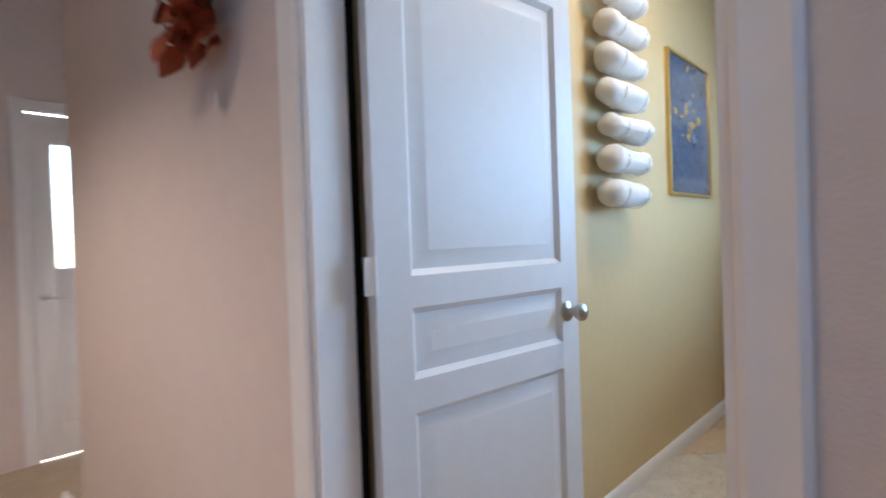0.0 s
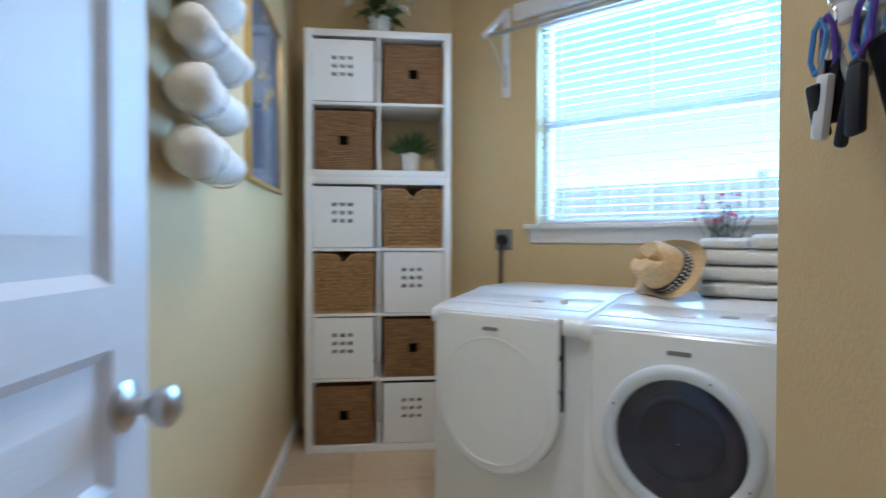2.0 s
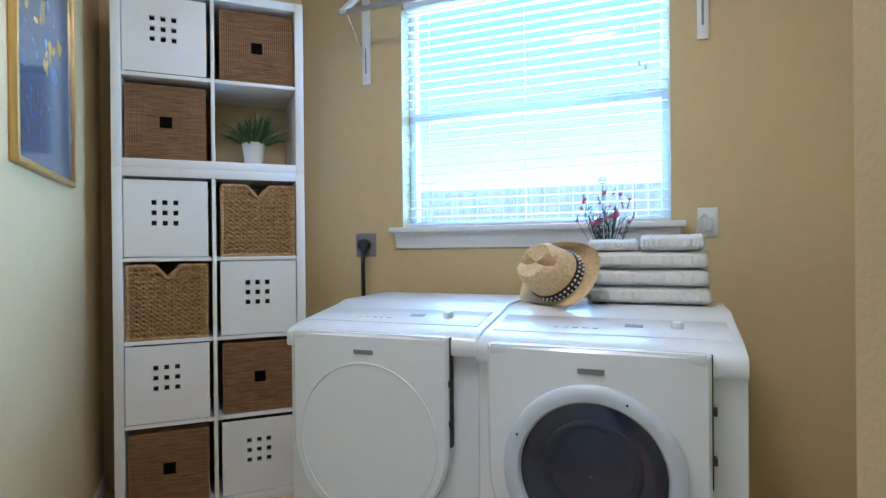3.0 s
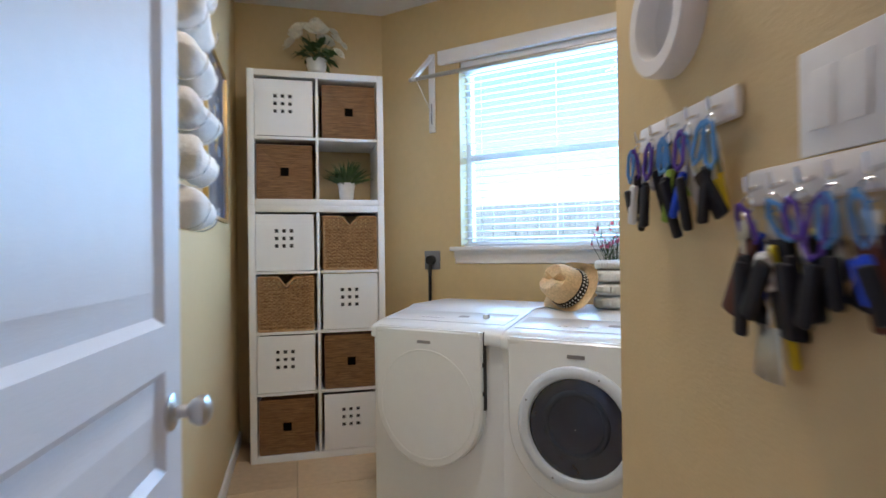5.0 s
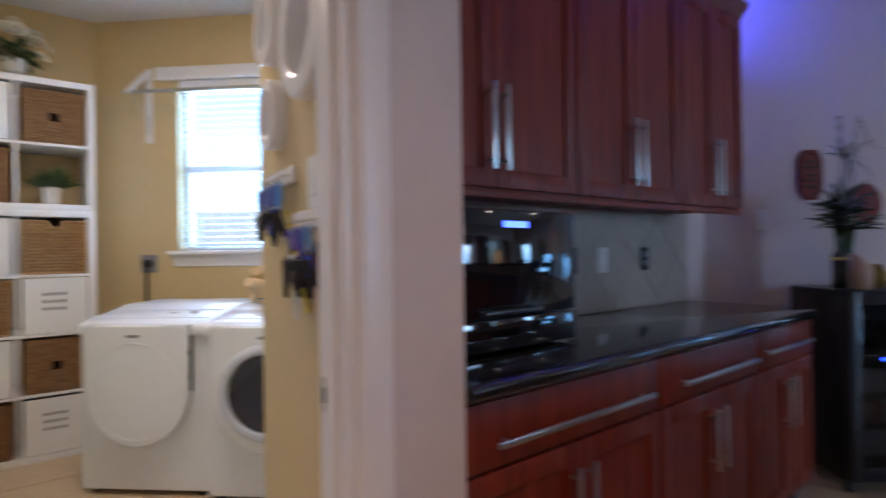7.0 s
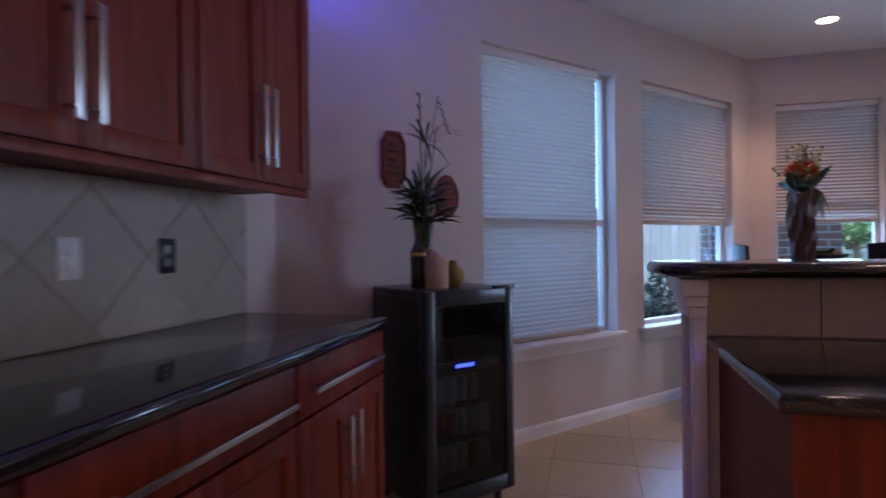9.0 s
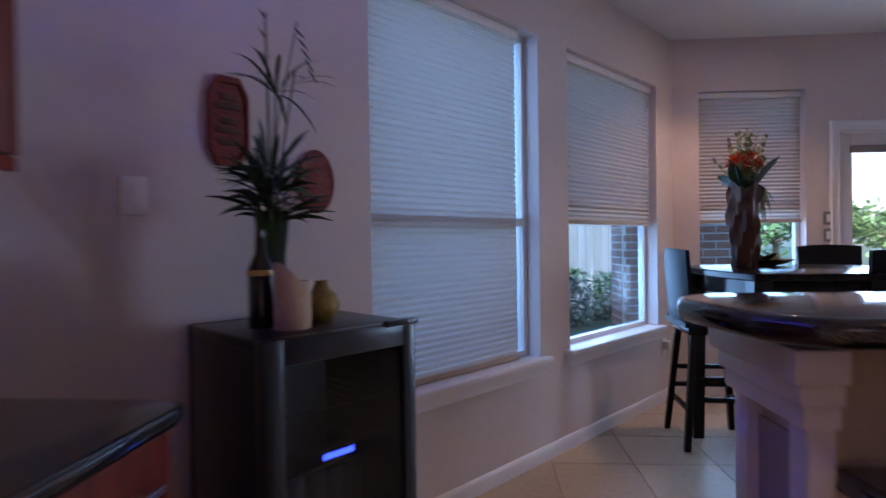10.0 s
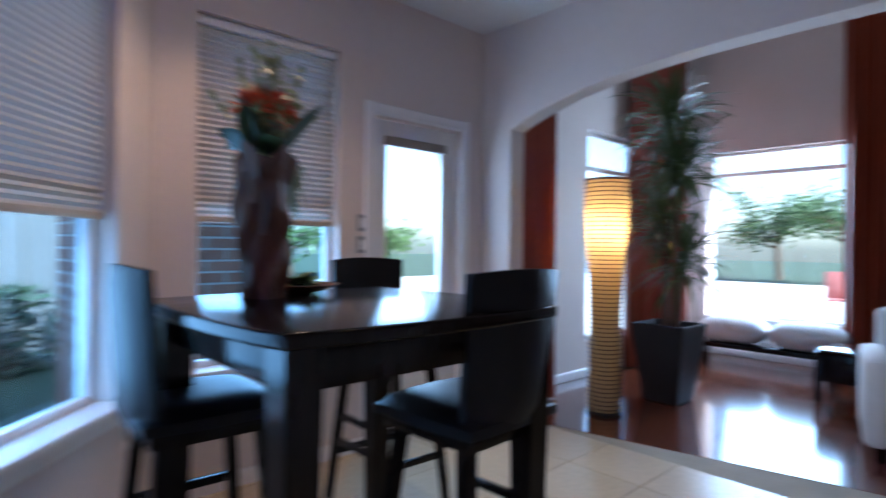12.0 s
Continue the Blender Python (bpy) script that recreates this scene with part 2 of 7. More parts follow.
M_BRICK = material("red_brick", (0.32, 0.13, 0.08), 0.85, spread=0.25, scale=14, bump=0.4, bump_scale=60, vary=0.8)
M_MORTAR = material("mortar", (0.50, 0.48, 0.44), 0.9, spread=0.12, scale=30)
M_FENCE = grained("weathered_fence_board", (0.10, 0.095, 0.09), (0.19, 0.175, 0.165), 0.85, (10, 10, 0.8), 3)
M_GRASS = material("lawn", (0.035, 0.06, 0.03), 0.9, spread=0.4, scale=3, bump=0.8, bump_scale=60)
M_PATIO = material("patio_concrete", (0.62, 0.60, 0.57), 0.8, spread=0.12, scale=4, bump=0.2, bump_scale=40)
M_CURTAIN = material("rust_silk_curtain", (0.26, 0.045, 0.018), 0.45, spread=0.2, scale=8)
M_FLOORW = grained("cherry_floor_board", (0.085, 0.020, 0.010), (0.17, 0.045, 0.020), 0.16, (1.2, 14, 14), 3, coat=0.3)
M_DRIFT = grained("carved_driftwood", (0.05, 0.015, 0.008), (0.15, 0.050, 0.022), 0.6, (10, 10, 2), 4)
M_PLANTER = material("charcoal_planter", (0.022, 0.024, 0.03), 0.45, spread=0.15)
M_BARK = material("palm_trunk", (0.12, 0.07, 0.045), 0.85, spread=0.3, scale=18, bump=0.6, bump_scale=50)
M_PAPER = cloth_light("lamp_paper", (0.62, 0.46, 0.26), (0.75, 0.55, 0.30), 0.55)
M_TERRA = material("sandstone_candle_jar", (0.52, 0.36, 0.24), 0.8, spread=0.12, scale=20)
M_PLAQUE = material("copper_plaque", (0.20, 0.03, 0.02), 0.5, metal=0.1, spread=0.4, scale=25, bump=0.9, bump_scale=60)
M_LEAFRED = material("autumn_leaf_red", (0.34, 0.065, 0.02), 0.6, spread=0.5, scale=14, vary=0.6)
M_ART = material("blue_painting", (0.08, 0.11, 0.17), 0.12, spread=0.6, scale=8)
M_ARTDARK = material("pale_blue_paint", (0.20, 0.26, 0.36), 0.4, spread=0.4, scale=30)
M_GOLDP = material("ochre_paint", (0.55, 0.32, 0.05), 0.5, spread=0.4, scale=30)


# ---- building helpers ----
def boxed(bm, x0, x1, y0, y1, z0, z1, bevel=0.0, m=None):
    """A box, its edges rounded by the bevel, added to bm."""
    vs = bmesh.ops.create_cube(bm, size=1)["verts"]
    mat4 = Matrix.Translation(((x0 + x1) / 2, (y0 + y1) / 2, (z0 + z1) / 2)) @ Matrix.Diagonal((x1 - x0, y1 - y0, z1 - z0, 1))
    bmesh.ops.transform(bm, matrix=mat4, verts=vs)
    if bevel:
        edges = list({e for v in vs for e in v.link_edges})
        vs = bmesh.ops.bevel(bm, geom=edges, offset=bevel, segments=2, affect="EDGES", profile=0.5)["verts"]
    if m is not None:
        bmesh.ops.transform(bm, matrix=m, verts=vs)
    return vs


def box(x0, x1, y0, y1, z0, z1, bevel=0.0, m=None):
    bm = bmesh.new()
    boxed(bm, x0, x1, y0, y1, z0, z1, bevel, m)
    return bm


def tube(bm, a, b, r0, r1=None, n=12):
    """A round bar from a to b."""
    a, b = Vector(a), Vector(b)
    turn = (b - a).to_track_quat("Z", "Y").to_matrix().to_4x4()
    bmesh.ops.create_cone(bm, cap_ends=True, segments=n, radius1=r0, radius2=r0 if r1 is None else r1, depth=(b - a).length,
                          matrix=Matrix.Translation((a + b) / 2) @ turn)
    return bm


def wire(points, r, n=6):
    """One bent rod through the points."""
    bm = bmesh.new()
    pts = [Vector(p) for p in points]
    last = None
    for k, p in enumerate(pts):
        d = (pts[min(k + 1, len(pts) - 1)] - pts[max(k - 1, 0)]).normalized()
        side = d.orthogonal().normalized() if last is None else (last[1] - d * last[1].dot(d)).normalized()
        up = d.cross(side)
        ring = [bm.verts.new(p + (side * math.cos(j * math.tau / n) + up * math.sin(j * math.tau / n)) * r) for j in range(n)]
        if last:
            for j in range(n):
                bm.faces.new((last[0][j], last[0][(j + 1) % n], ring[(j + 1) % n], ring[j]))
        else:
            bm.faces.new(ring[::-1])
        last = (ring, side)
    bm.faces.new(last[0])
    bmesh.ops.recalc_face_normals(bm, faces=bm.faces)
    return bm


def lathe(rows, n=28, m=None, closed=True):
    """A turned body: rows of (radius, height)."""
    bm = bmesh.new()
    rings = []
    for r, z in rows:
        rings.append([bm.verts.new((r * math.cos(k * math.tau / n), r * math.sin(k * math.tau / n), z)) for k in range(n)])
    for a, b in zip(rings, rings[1:]):
        for k in range(n):
            bm.faces.new((a[k], a[(k + 1) % n], b[(k + 1) % n], b[k]))
    if closed:
        bm.faces.new(rings[0][::-1]), bm.faces.new(rings[-1])
    if m is not None:
        bmesh.ops.transform(bm, matrix=m, verts=bm.verts)
    return bm


def prism(points, z0, z1):
    """An upright body over a plan outline."""
    bm = bmesh.new()
    lo, hi = [bm.verts.new((x, y, z0)) for x, y in points], [bm.verts.new((x, y, z1)) for x, y in points]
    bm.faces.new(lo[::-1]), bm.faces.new(hi)
    for k in range(len(points)):
        j = (k + 1) % len(points)
        bm.faces.new((lo[k], lo[j], hi[j], hi[k]))
    bmesh.ops.recalc_face_normals(bm, faces=bm.faces)
    return bm


def part(name, bm, mat, parent=None, label="", smooth=True):
    mesh = bpy.data.meshes.new(name)
    bm.normal_update()
    bm.to_mesh(mesh)
    bm.free()
    mesh.materials.append(mat)
    if smooth:
        mesh.shade_smooth()
        mesh.set_sharp_from_angle(angle=radians(38))
    ob = new(name, mesh)
    ob.parent = parent
    return tagged(ob, label)


def thing(name, m, label, category, group="", kind=""):
    ob = new(name)
    ob.matrix_world = m
    ob.empty_display_size = 0.1
    return tagged(ob, label, category, group, kind)


def setting(name, bm, mat, label, category="wall"):
    ob = part(name, bm, mat)
    return tagged(ob, label, category, kind="structure")


def wall_body(p0, p1, thick, z0, z1, holes=()):
    """A wall whose inner face runs from p0 to p1 and whose body lies to the left of that line; holes: (u0, u1, z0, z1)."""
    p0, p1 = Vector(p0), Vector(p1)
    ln = (p1 - p0).length
    d = (p1 - p0) / ln
    n = Vector((-d.y, d.x)) * thick
    us = sorted({0.0, ln, *(h[0] for h in holes), *(h[1] for h in holes)})
    zs = sorted({z0, z1, *(h[2] for h in holes), *(h[3] for h in holes)})
    cells = {(i, j) for i in range(len(us) - 1) for j in range(len(zs) - 1)
             if not any(h[0] <= us[i] and us[i + 1] <= h[1] and h[2] <= zs[j] and zs[j + 1] <= h[3] for h in holes)}
    bm = bmesh.new()
    seen = {}

    def v(i, j, k):
        if (i, j, k) not in seen:
            p = p0 + d * us[i] + n * k
            seen[i, j, k] = bm.verts.new((p.x, p.y, zs[j]))
        return seen[i, j, k]

    for i, j in cells:
        bm.faces.new((v(i, j, 0), v(i + 1, j, 0), v(i + 1, j + 1, 0), v(i, j + 1, 0)))
        bm.faces.new((v(i, j, 1), v(i, j + 1, 1), v(i + 1, j + 1, 1), v(i + 1, j, 1)))
        for (di, dj), (a, b) in (((-1, 0), ((i, j), (i, j + 1))), ((1, 0), ((i + 1, j), (i + 1, j + 1))),
                                 ((0, -1), ((i, j), (i + 1, j))), ((0, 1), ((i, j + 1), (i + 1, j + 1)))):
            if (i + di, j + dj) not in cells:
                bm.faces.new((v(*a, 0), v(*a, 1), v(*b, 1), v(*b, 0)))
    bmesh.ops.recalc_face_normals(bm, faces=bm.faces)
    return bm


def frame_at(p, angle, z=0.0):
    """Local x runs along a wall, local y out through it."""
    return Matrix.Translation((p[0], p[1], z)) @ Matrix.Rotation(angle, 4, "Z")


MOULD = ((0.0, 0.0), (0.012, 0.0), (0.014, 0.06), (0.010, 0.078), (0.004, 0.085), (0.0, 0.085))


def moulding(a, b, profile, up=(0, 0, 1), out=None):
    """A straight moulding from a to b; profile: (out, up)."""
    a, b = Vector(a), Vector(b)
    d = (b - a).normalized()
    up = Vector(up)
    out = Vector(out) if out else d.cross(up)
    bm = bmesh.new()
    ra, rb = [[bm.verts.new(q + out * o + up * h) for o, h in profile] for q in (a, b)]
    for k in range(len(profile)):
        j = (k + 1) % len(profile)
        bm.faces.new((ra[k], ra[j], rb[j], rb[k]))
    bm.faces.new(ra), bm.faces.new(rb[::-1])
    bmesh.ops.recalc_face_normals(bm, faces=bm.faces)
    return bm


def leaf_blade(bm, base, tip, width, droop=0.0, n=4, twist=0.0):
    """A narrow leaf from base to tip that sags in the middle."""
    base, tip = Vector(base), Vector(tip)
    d = tip - base
    side = d.cross(Vector((0, 0, 1)))
    side = side.normalized() if side.length > 1e-4 else Vector((1, 0, 0))
    side = (Matrix.Rotation(twist, 3, d.normalized()) @ side)
    last = None
    for k in range(n + 1):
        t = k / n
        p = base + d * t + Vector((0, 0, droop * 4 * t * (1 - t)))
        w = width * math.sin(math.pi * min(0.97, 0.12 + 0.86 * t)) / 2
        row = (bm.verts.new(p - side * w), bm.verts.new(p + Vector((0, 0, -0.12 * w)) ), bm.verts.new(p + side * w))
        if last:
            bm.faces.new((last[0], last[1], row[1], row[0])), bm.faces.new((last[1], last[2], row[2], row[1]))
        last = row


# ---- the large structure ----
LX, LYB = -1.12, 4.32          # laundry: left wall, back wall
DY0, DY1 = 0.77, 0.89          # the wall with the laundry door: kitchen face, laundry face
DX0, DX1, DTOP = -1.115, -0.243, 2.05
KY = 1.43                      # backsplash wall
TX = 5.83                      # patio wall
AY = -3.65                     # arch wall
KC0, KC1 = (2.578, 1.43), (TX, -1.377)
l_end = (2.543, 1.60)

setting("wall_laundry_left", wall_body((LX, DY1), (LX, LYB), 0.1, -0.12, CEIL), M_TAN, "tan painted laundry wall beside the open door")
setting("wall_laundry_back", wall_body((LX - 0.1, LYB), (-0.177, LYB), 0.1, -0.12, CEIL), M_TAN, "tan painted wall behind the tall cube shelf")
setting("wall_laundry_window", wall_body((-0.177, LYB), l_end, 0.16, -0.12, CEIL, [(1.216 - 0.62, 1.216 + 0.62, 1.235, 2.40)]), M_TAN,
        "slanted tan laundry wall with a window above the machines")
setting("wall_laundry_recess", wall_body((2.6, 1.60), (-0.05, 1.60), 0.075, -0.12, CEIL), M_TAN, "tan laundry wall beside the washer")
setting("wall_keys", prism([(-0.215, DY1 + 0.002), (-0.092, 1.60), (-0.03, 1.60), (-0.03, DY1 + 0.002)], 0, CEIL), M_TAN,
        "short tan wall that carries the key racks and round mirrors")
setting("wall_laundry_front", wall_body((LX - 0.1, DY1 - 0.06), (-0.03, DY1 - 0.06), 0.06, -0.12, CEIL, [(DX0 - LX + 0.1, DX1 - LX + 0.1, -0.12, DTOP)]), M_TAN,
        "tan inner face of the wall round the laundry door")
setting("wall_kitchen_door", wall_body((-2.9, DY0), (0.03, DY0), 0.058, -0.12, CEIL, [(DX0 + 2.9, DX1 + 2.9, -0.12, DTOP)]), M_BEIGE,
        "beige kitchen wall with the opening to the laundry")
setting("wall_cabinet_side", box(-0.028, 0.03, DY0 + 0.058, KY + 0.1, -0.12, CEIL), M_BEIGE, "beige return wall at the end of the counter")
setting("wall_backsplash", wall_body((0.03, KY), (2.62, KY), 0.075, -0.12, CEIL), M_BEIGE, "beige kitchen wall behind the cherry cabinets")
k_len = (Vector(KC1) - Vector(KC0)).length
k_off = (KO - Vector(KC0)).length
B1, B2 = (0.0, 1.205, 0.555, 2.395), (1.513, 2.765, 0.555, 2.395)
setting("wall_bay", wall_body(KC0, KC1, 0.14, -0.12, CEIL, [(B1[0] + k_off, B1[1] + k_off, B1[2], B1[3]), (B2[0] + k_off, B2[1] + k_off, B2[2], B2[3])]),
        M_BEIGE, "slanted beige wall with two shaded windows")
B3 = (-1.588, -2.41, 0.585, 2.40)
PD = (-2.665, -3.425, 2.06)
setting("wall_patio", wall_body((TX, KC1[1] + 0.07), (TX, AY - 0.15), 0.14, -0.12, CEIL,
        [(KC1[1] + 0.07 - B3[0], KC1[1] + 0.07 - B3[1], B3[2], B3[3]), (KC1[1] + 0.07 - PD[0], KC1[1] + 0.07 - PD[1], -0.12, PD[2])]),
        M_BEIGE, "beige wall with a window and the glazed patio door")


def arch_wall(x0, x1, xa, xb, za, zb, y0, y1, top):
    """A wall along x with a wide flat arch between xa and xb."""
    bm = bmesh.new()
    boxed(bm, xb, x1, y0, y1, -0.12, top)
    boxed(bm, x0, xa, y0, y1, -0.12, top)
    rows = []
    for k in range(33):
        t = -1 + 2 * k / 32
        x, z = xa + (xb - xa) * k / 32, za + (zb - za) * (1 - abs(t) ** 3.2)
        rows.append([bm.verts.new((x, y, h)) for y in (y0, y1) for h in (z, top)])
    for a, b in zip(rows, rows[1:]):
        bm.faces.new((a[0], b[0], b[1], a[1])), bm.faces.new((a[2], a[3], b[3], b[2])), bm.faces.new((a[0], a[2], b[2], b[0]))
    bmesh.ops.recalc_face_normals(bm, faces=bm.faces)
    return bm


setting("wall_arch", arch_wall(-4.0, TX + 0.14, 1.6, 5.555, 2.07, 2.325, AY - 0.15, AY, 4.6), M_BEIGE, "beige wall with a wide flat arch to the living room")
setting("wall_west", wall_body((-4.0, AY), (-4.0, 2.2), 0.1, -0.12, CEIL, [(0.84 - AY, 1.66 - AY, -0.12, 2.05)]), M_BEIGE, "plain beige wall behind the kitchen")
setting("wall_hall_east", box(-2.9, -2.8, DY0 + 0.06, 2.2, -0.12, CEIL), M_BEIGE, "beige wall of the side hall")
setting("wall_hall_north", box(-4.1, -2.8, 2.2, 2.3, -0.12, CEIL), M_TAN, "tan end wall of the side hall")
# living room
LVE, LVS, LVC = 6.05, -7.75, 4.6
setting("wall_living_east", wall_body((LVE, AY - 0.15), (LVE, LVS - 0.1), 0.14, -0.12, LVC, [(1.60, 2.60, 0.30, 2.42)]), M_BEIGE, "beige living room wall with a tall window")
setting("wall_living_south", wall_body((LVE, LVS), (-3.2, LVS), 0.14, -0.12, LVC, [(LVE - 5.83, LVE - 4.38, 0.42, 2.42)]), M_BEIGE, "tall beige living room wall with a picture window")
setting("wall_living_west", wall_body((-3.2, LVS), (-3.2, AY - 0.15), 0.1, -0.12, LVC), M_BEIGE, "plain beige living room wall")
setting("ceiling_laundry", prism([(LX - 0.1, DY1 - 0.06), (-0.06, DY1 - 0.06), (-0.06, 1.53), (2.6, 1.53), (2.75, 1.6), (-0.08, 4.42), (LX - 0.1, 4.42)], CEIL, CEIL + 0.12), M_CEIL,
        "white laundry ceiling", "ceiling")
setting("ceiling_kitchen", prism([(-4.1, AY), (TX + 0.14, AY), (TX + 0.14, -1.30), (2.62, 1.52), (-0.02, 1.52), (-0.02, DY1 - 0.06), (-2.8, DY1 - 0.06), (-2.8, 2.3), (-4.1, 2.3)], CEIL, CEIL + 0.12), M_CEIL,
        "white textured kitchen ceiling", "ceiling")
setting("ceiling_living", box(-3.3, LVE + 0.14, LVS - 0.14, AY - 0.15, LVC, LVC + 0.12), M_CEIL, "high white living room ceiling", "ceiling")

floor_l = setting("floor_laundry", prism([(LX - 0.1, DY0 - 0.02), (-0.06, DY0 - 0.02), (-0.06, 1.53), (2.6, 1.53), (2.75, 1.6), (-0.08, 4.42), (LX - 0.1, 4.42)], -0.12, -0.006), M_GROUT,
                  "beige tiled laundry floor with sandy grout", "floor")
floor_k = setting("floor_kitchen", prism([(-3.3, -4.6), (2.05, -4.62), (TX, -3.81), (LVE, -3.81), (LVE, -1.30), (2.62, 1.52), (-0.02, 1.52), (-0.02, DY0 - 0.02), (-2.8, DY0 - 0.02), (-2.8, 2.3), (-4.1, 2.3), (-4.1, -4.6)], -0.20, FK - 0.006), M_GROUT,
                  "beige travertine kitchen floor with grey grout", "floor")
floor_w = setting("floor_living", prism([(-3.3, LVS), (LVE, LVS), (LVE, -3.814), (TX, -3.814), (2.05, -4.624), (-3.3, -4.604)], -0.20, FK - 0.004), M_FLOORW, "glossy dark cherry wood living room floor", "floor")


# ---- trim: baseboards, casings, sills ----
def base(name, a, b, out, z=0.0):
    ob = part(name, moulding((*a, z), (*b, z), MOULD, out=(*out, 0)), M_TRIM)
    tagged(ob, "white painted baseboard", "baseboard", kind="structure")


base("baseboard", (LX, DY1 + 0.1), (LX, LYB), (1, 0))
base("baseboard", (-0.177, LYB), l_end, (-C45, -C45))
base("baseboard", (2.54, 1.60), (-0.09, 1.60), (0, 1))
base("baseboard", (-0.2, 0.98), (-0.092, 1.60), (-0.984, 0.173))
base("baseboard", KC0, KC1, (-KN.x, -KN.y), FK)
base("baseboard", (TX, -1.377), (TX, -2.59), (-1, 0), FK)
base("baseboard", (TX, -3.50), (TX, AY), (-1, 0), FK)
base("baseboard", (TX, AY), (5.555, AY), (0, 1), FK)
base("baseboard", (-3.2, DY0), (-1.16, DY0), (0, -1), FK)
base("baseboard", (LVE, AY - 0.15), (LVE, LVS), (-1, 0), FK)
base("baseboard", (LVE, LVS), (-3.2, LVS), (0, 1), FK)

CASE = ((0.0, 0.0), (0.011, 0.0), (0.017, 0.012), (0.014, 0.026), (0.016, 0.05), (0.020, 0.066), (0.012, 0.075), (0.0, 0.075))


def casing(m, w, h, name, label):
    """Three mitred mouldings round an opening of w by h; local x along the wall, local -y into the room."""
    ob = thing(name, m, label, "door casing", kind="structure")
    for a, b, up in (((0, 0, 0), (0, 0, h + 0.075), (-1, 0, 0)), ((w, 0, 0), (w, 0, h + 0.075), (1, 0, 0)), ((0, 0, h), (w, 0, h), (0, 0, 1))):
        part("casing_board", moulding(a, b, CASE, up=up, out=(0, -1, 0)), M_TRIM, ob)
    return ob


casing(frame_at((DX0, DY0), 0), DX1 - DX0, DTOP, "trim_laundry_door", "white fluted casing round the laundry doorway")
casing(frame_at((DX1, DY1), math.pi), DX1 - DX0, DTOP, "trim_laundry_door_inner", "white casing on the laundry side of the doorway")
casing(frame_at((TX, PD[0]), -math.pi / 2), PD[0] - PD[1], PD[2], "trim_patio_door", "white casing round the patio door")
jamb = thing("door_jamb", frame_at((DX0, DY0), 0), "white door jamb lining with a metal strike plate", "door jamb", kind="structure")
part("jamb_side", box(0, 0.016, 0, 0.118, 0, DTOP), M_TRIM, jamb)
part("jamb_side", box(DX1 - DX0 - 0.016, DX1 - DX0, 0, 0.118, 0, DTOP), M_TRIM, jamb)
part("jamb_head", box(0.016, DX1 - DX0 - 0.016, 0, 0.118, DTOP - 0.016, DTOP), M_TRIM, jamb)
part("door_stop", box(DX1 - DX0 - 0.026, DX1 - DX0 - 0.016, 0.04, 0.075, 0, DTOP - 0.016, 0.002), M_TRIM, jamb)
# added black strip stands in for the shade in the hinge-side gap
part("gap_shadow_strip", box(0.016, 0.034, 0.112, 0.122, 0, DTOP - 0.02), M_SHADOW, jamb, "black strip put in for the shade in the door gap")
part("strike_plate", box(DX1 - DX0 - 0.0185, DX1 - DX0 - 0.016, 0.076, 0.108, 0.895, 0.965, 0.001), M_NICKEL, jamb, "worn nickel strike plate")
part("strike_hole", box(DX1 - DX0 - 0.0195, DX1 - DX0 - 0.0175, 0.086, 0.100, 0.915, 0.945), M_DARK, jamb)


def sill(m, w, z, name, label):
    """A window board with rounded nose and an apron below."""
    ob = thing(name, m @ Matrix.Translation((0, 0, z)), label, "window sill", kind="structure")
    part("sill_board", box(-0.055, w + 0.055, -0.055, 0.089, -0.022, 0.004, 0.005), M_TRIM, ob)
    part("apron", moulding((-0.035, 0, -0.022), (w + 0.035, 0, -0.022), ((0, 0), (0.03, 0), (0.026, -0.03), (0.014, -0.05), (0.012, -0.075), (0, -0.08)), out=(0, -1, 0)), M_TRIM, ob)
    return ob


ML = frame_at(on_l(-0.62, 0, 0), LA)
MK1 = frame_at(on_k(B1[0], 0, 0), KA)
MK2 = frame_at(on_k(B2[0], 0, 0), KA)
MT = frame_at((TX, B3[0]), -math.pi / 2)
sill(ML, 1.24, 1.235, "sill_laundry", "white laundry window sill with a moulded apron")
sill(MK1, B1[1] - B1[0], B1[2], "sill_bay", "white window sill with a moulded apron")
sill(MK2, B2[1] - B2[0], B2[2], "sill_bay", "white window sill under the half-lowered shade")
sill(MT, B3[0] - B3[1], B3[2], "sill_patio", "white window sill behind the dining table")


def sash_window(m, w, z0, z1, rail, name, label, depth=0.09, glazing=None):
    """Two sashes in a vinyl frame."""
    ob = thing(name, m @ Matrix.Translation((0, depth, 0)), label, "window", kind="structure")
    for nm, b in (("frame_side", (0, 0.035, 0, 0.05, z0, z1)), ("frame_side", (w - 0.035, w, 0, 0.05, z0, z1)), ("frame_head", (0.035, w - 0.035, 0, 0.05, z1 - 0.035, z1)),
                  ("frame_foot", (0.035, w - 0.035, 0, 0.05, z0, z0 + 0.035)), ("meeting_rail", (0.035, w - 0.035, -0.008, 0.045, rail - 0.022, rail + 0.022))):
        part(nm, box(*b, 0.003), M_TRIM, ob)
    for a, b in ((z0 + 0.035, rail - 0.022), (rail + 0.022, z1 - 0.035)):
        pane = part("pane", box(0.035, w - 0.035, 0.02, 0.024, a, b), glazing or M_GLASS, ob)
        pane.visible_shadow = False
    return ob


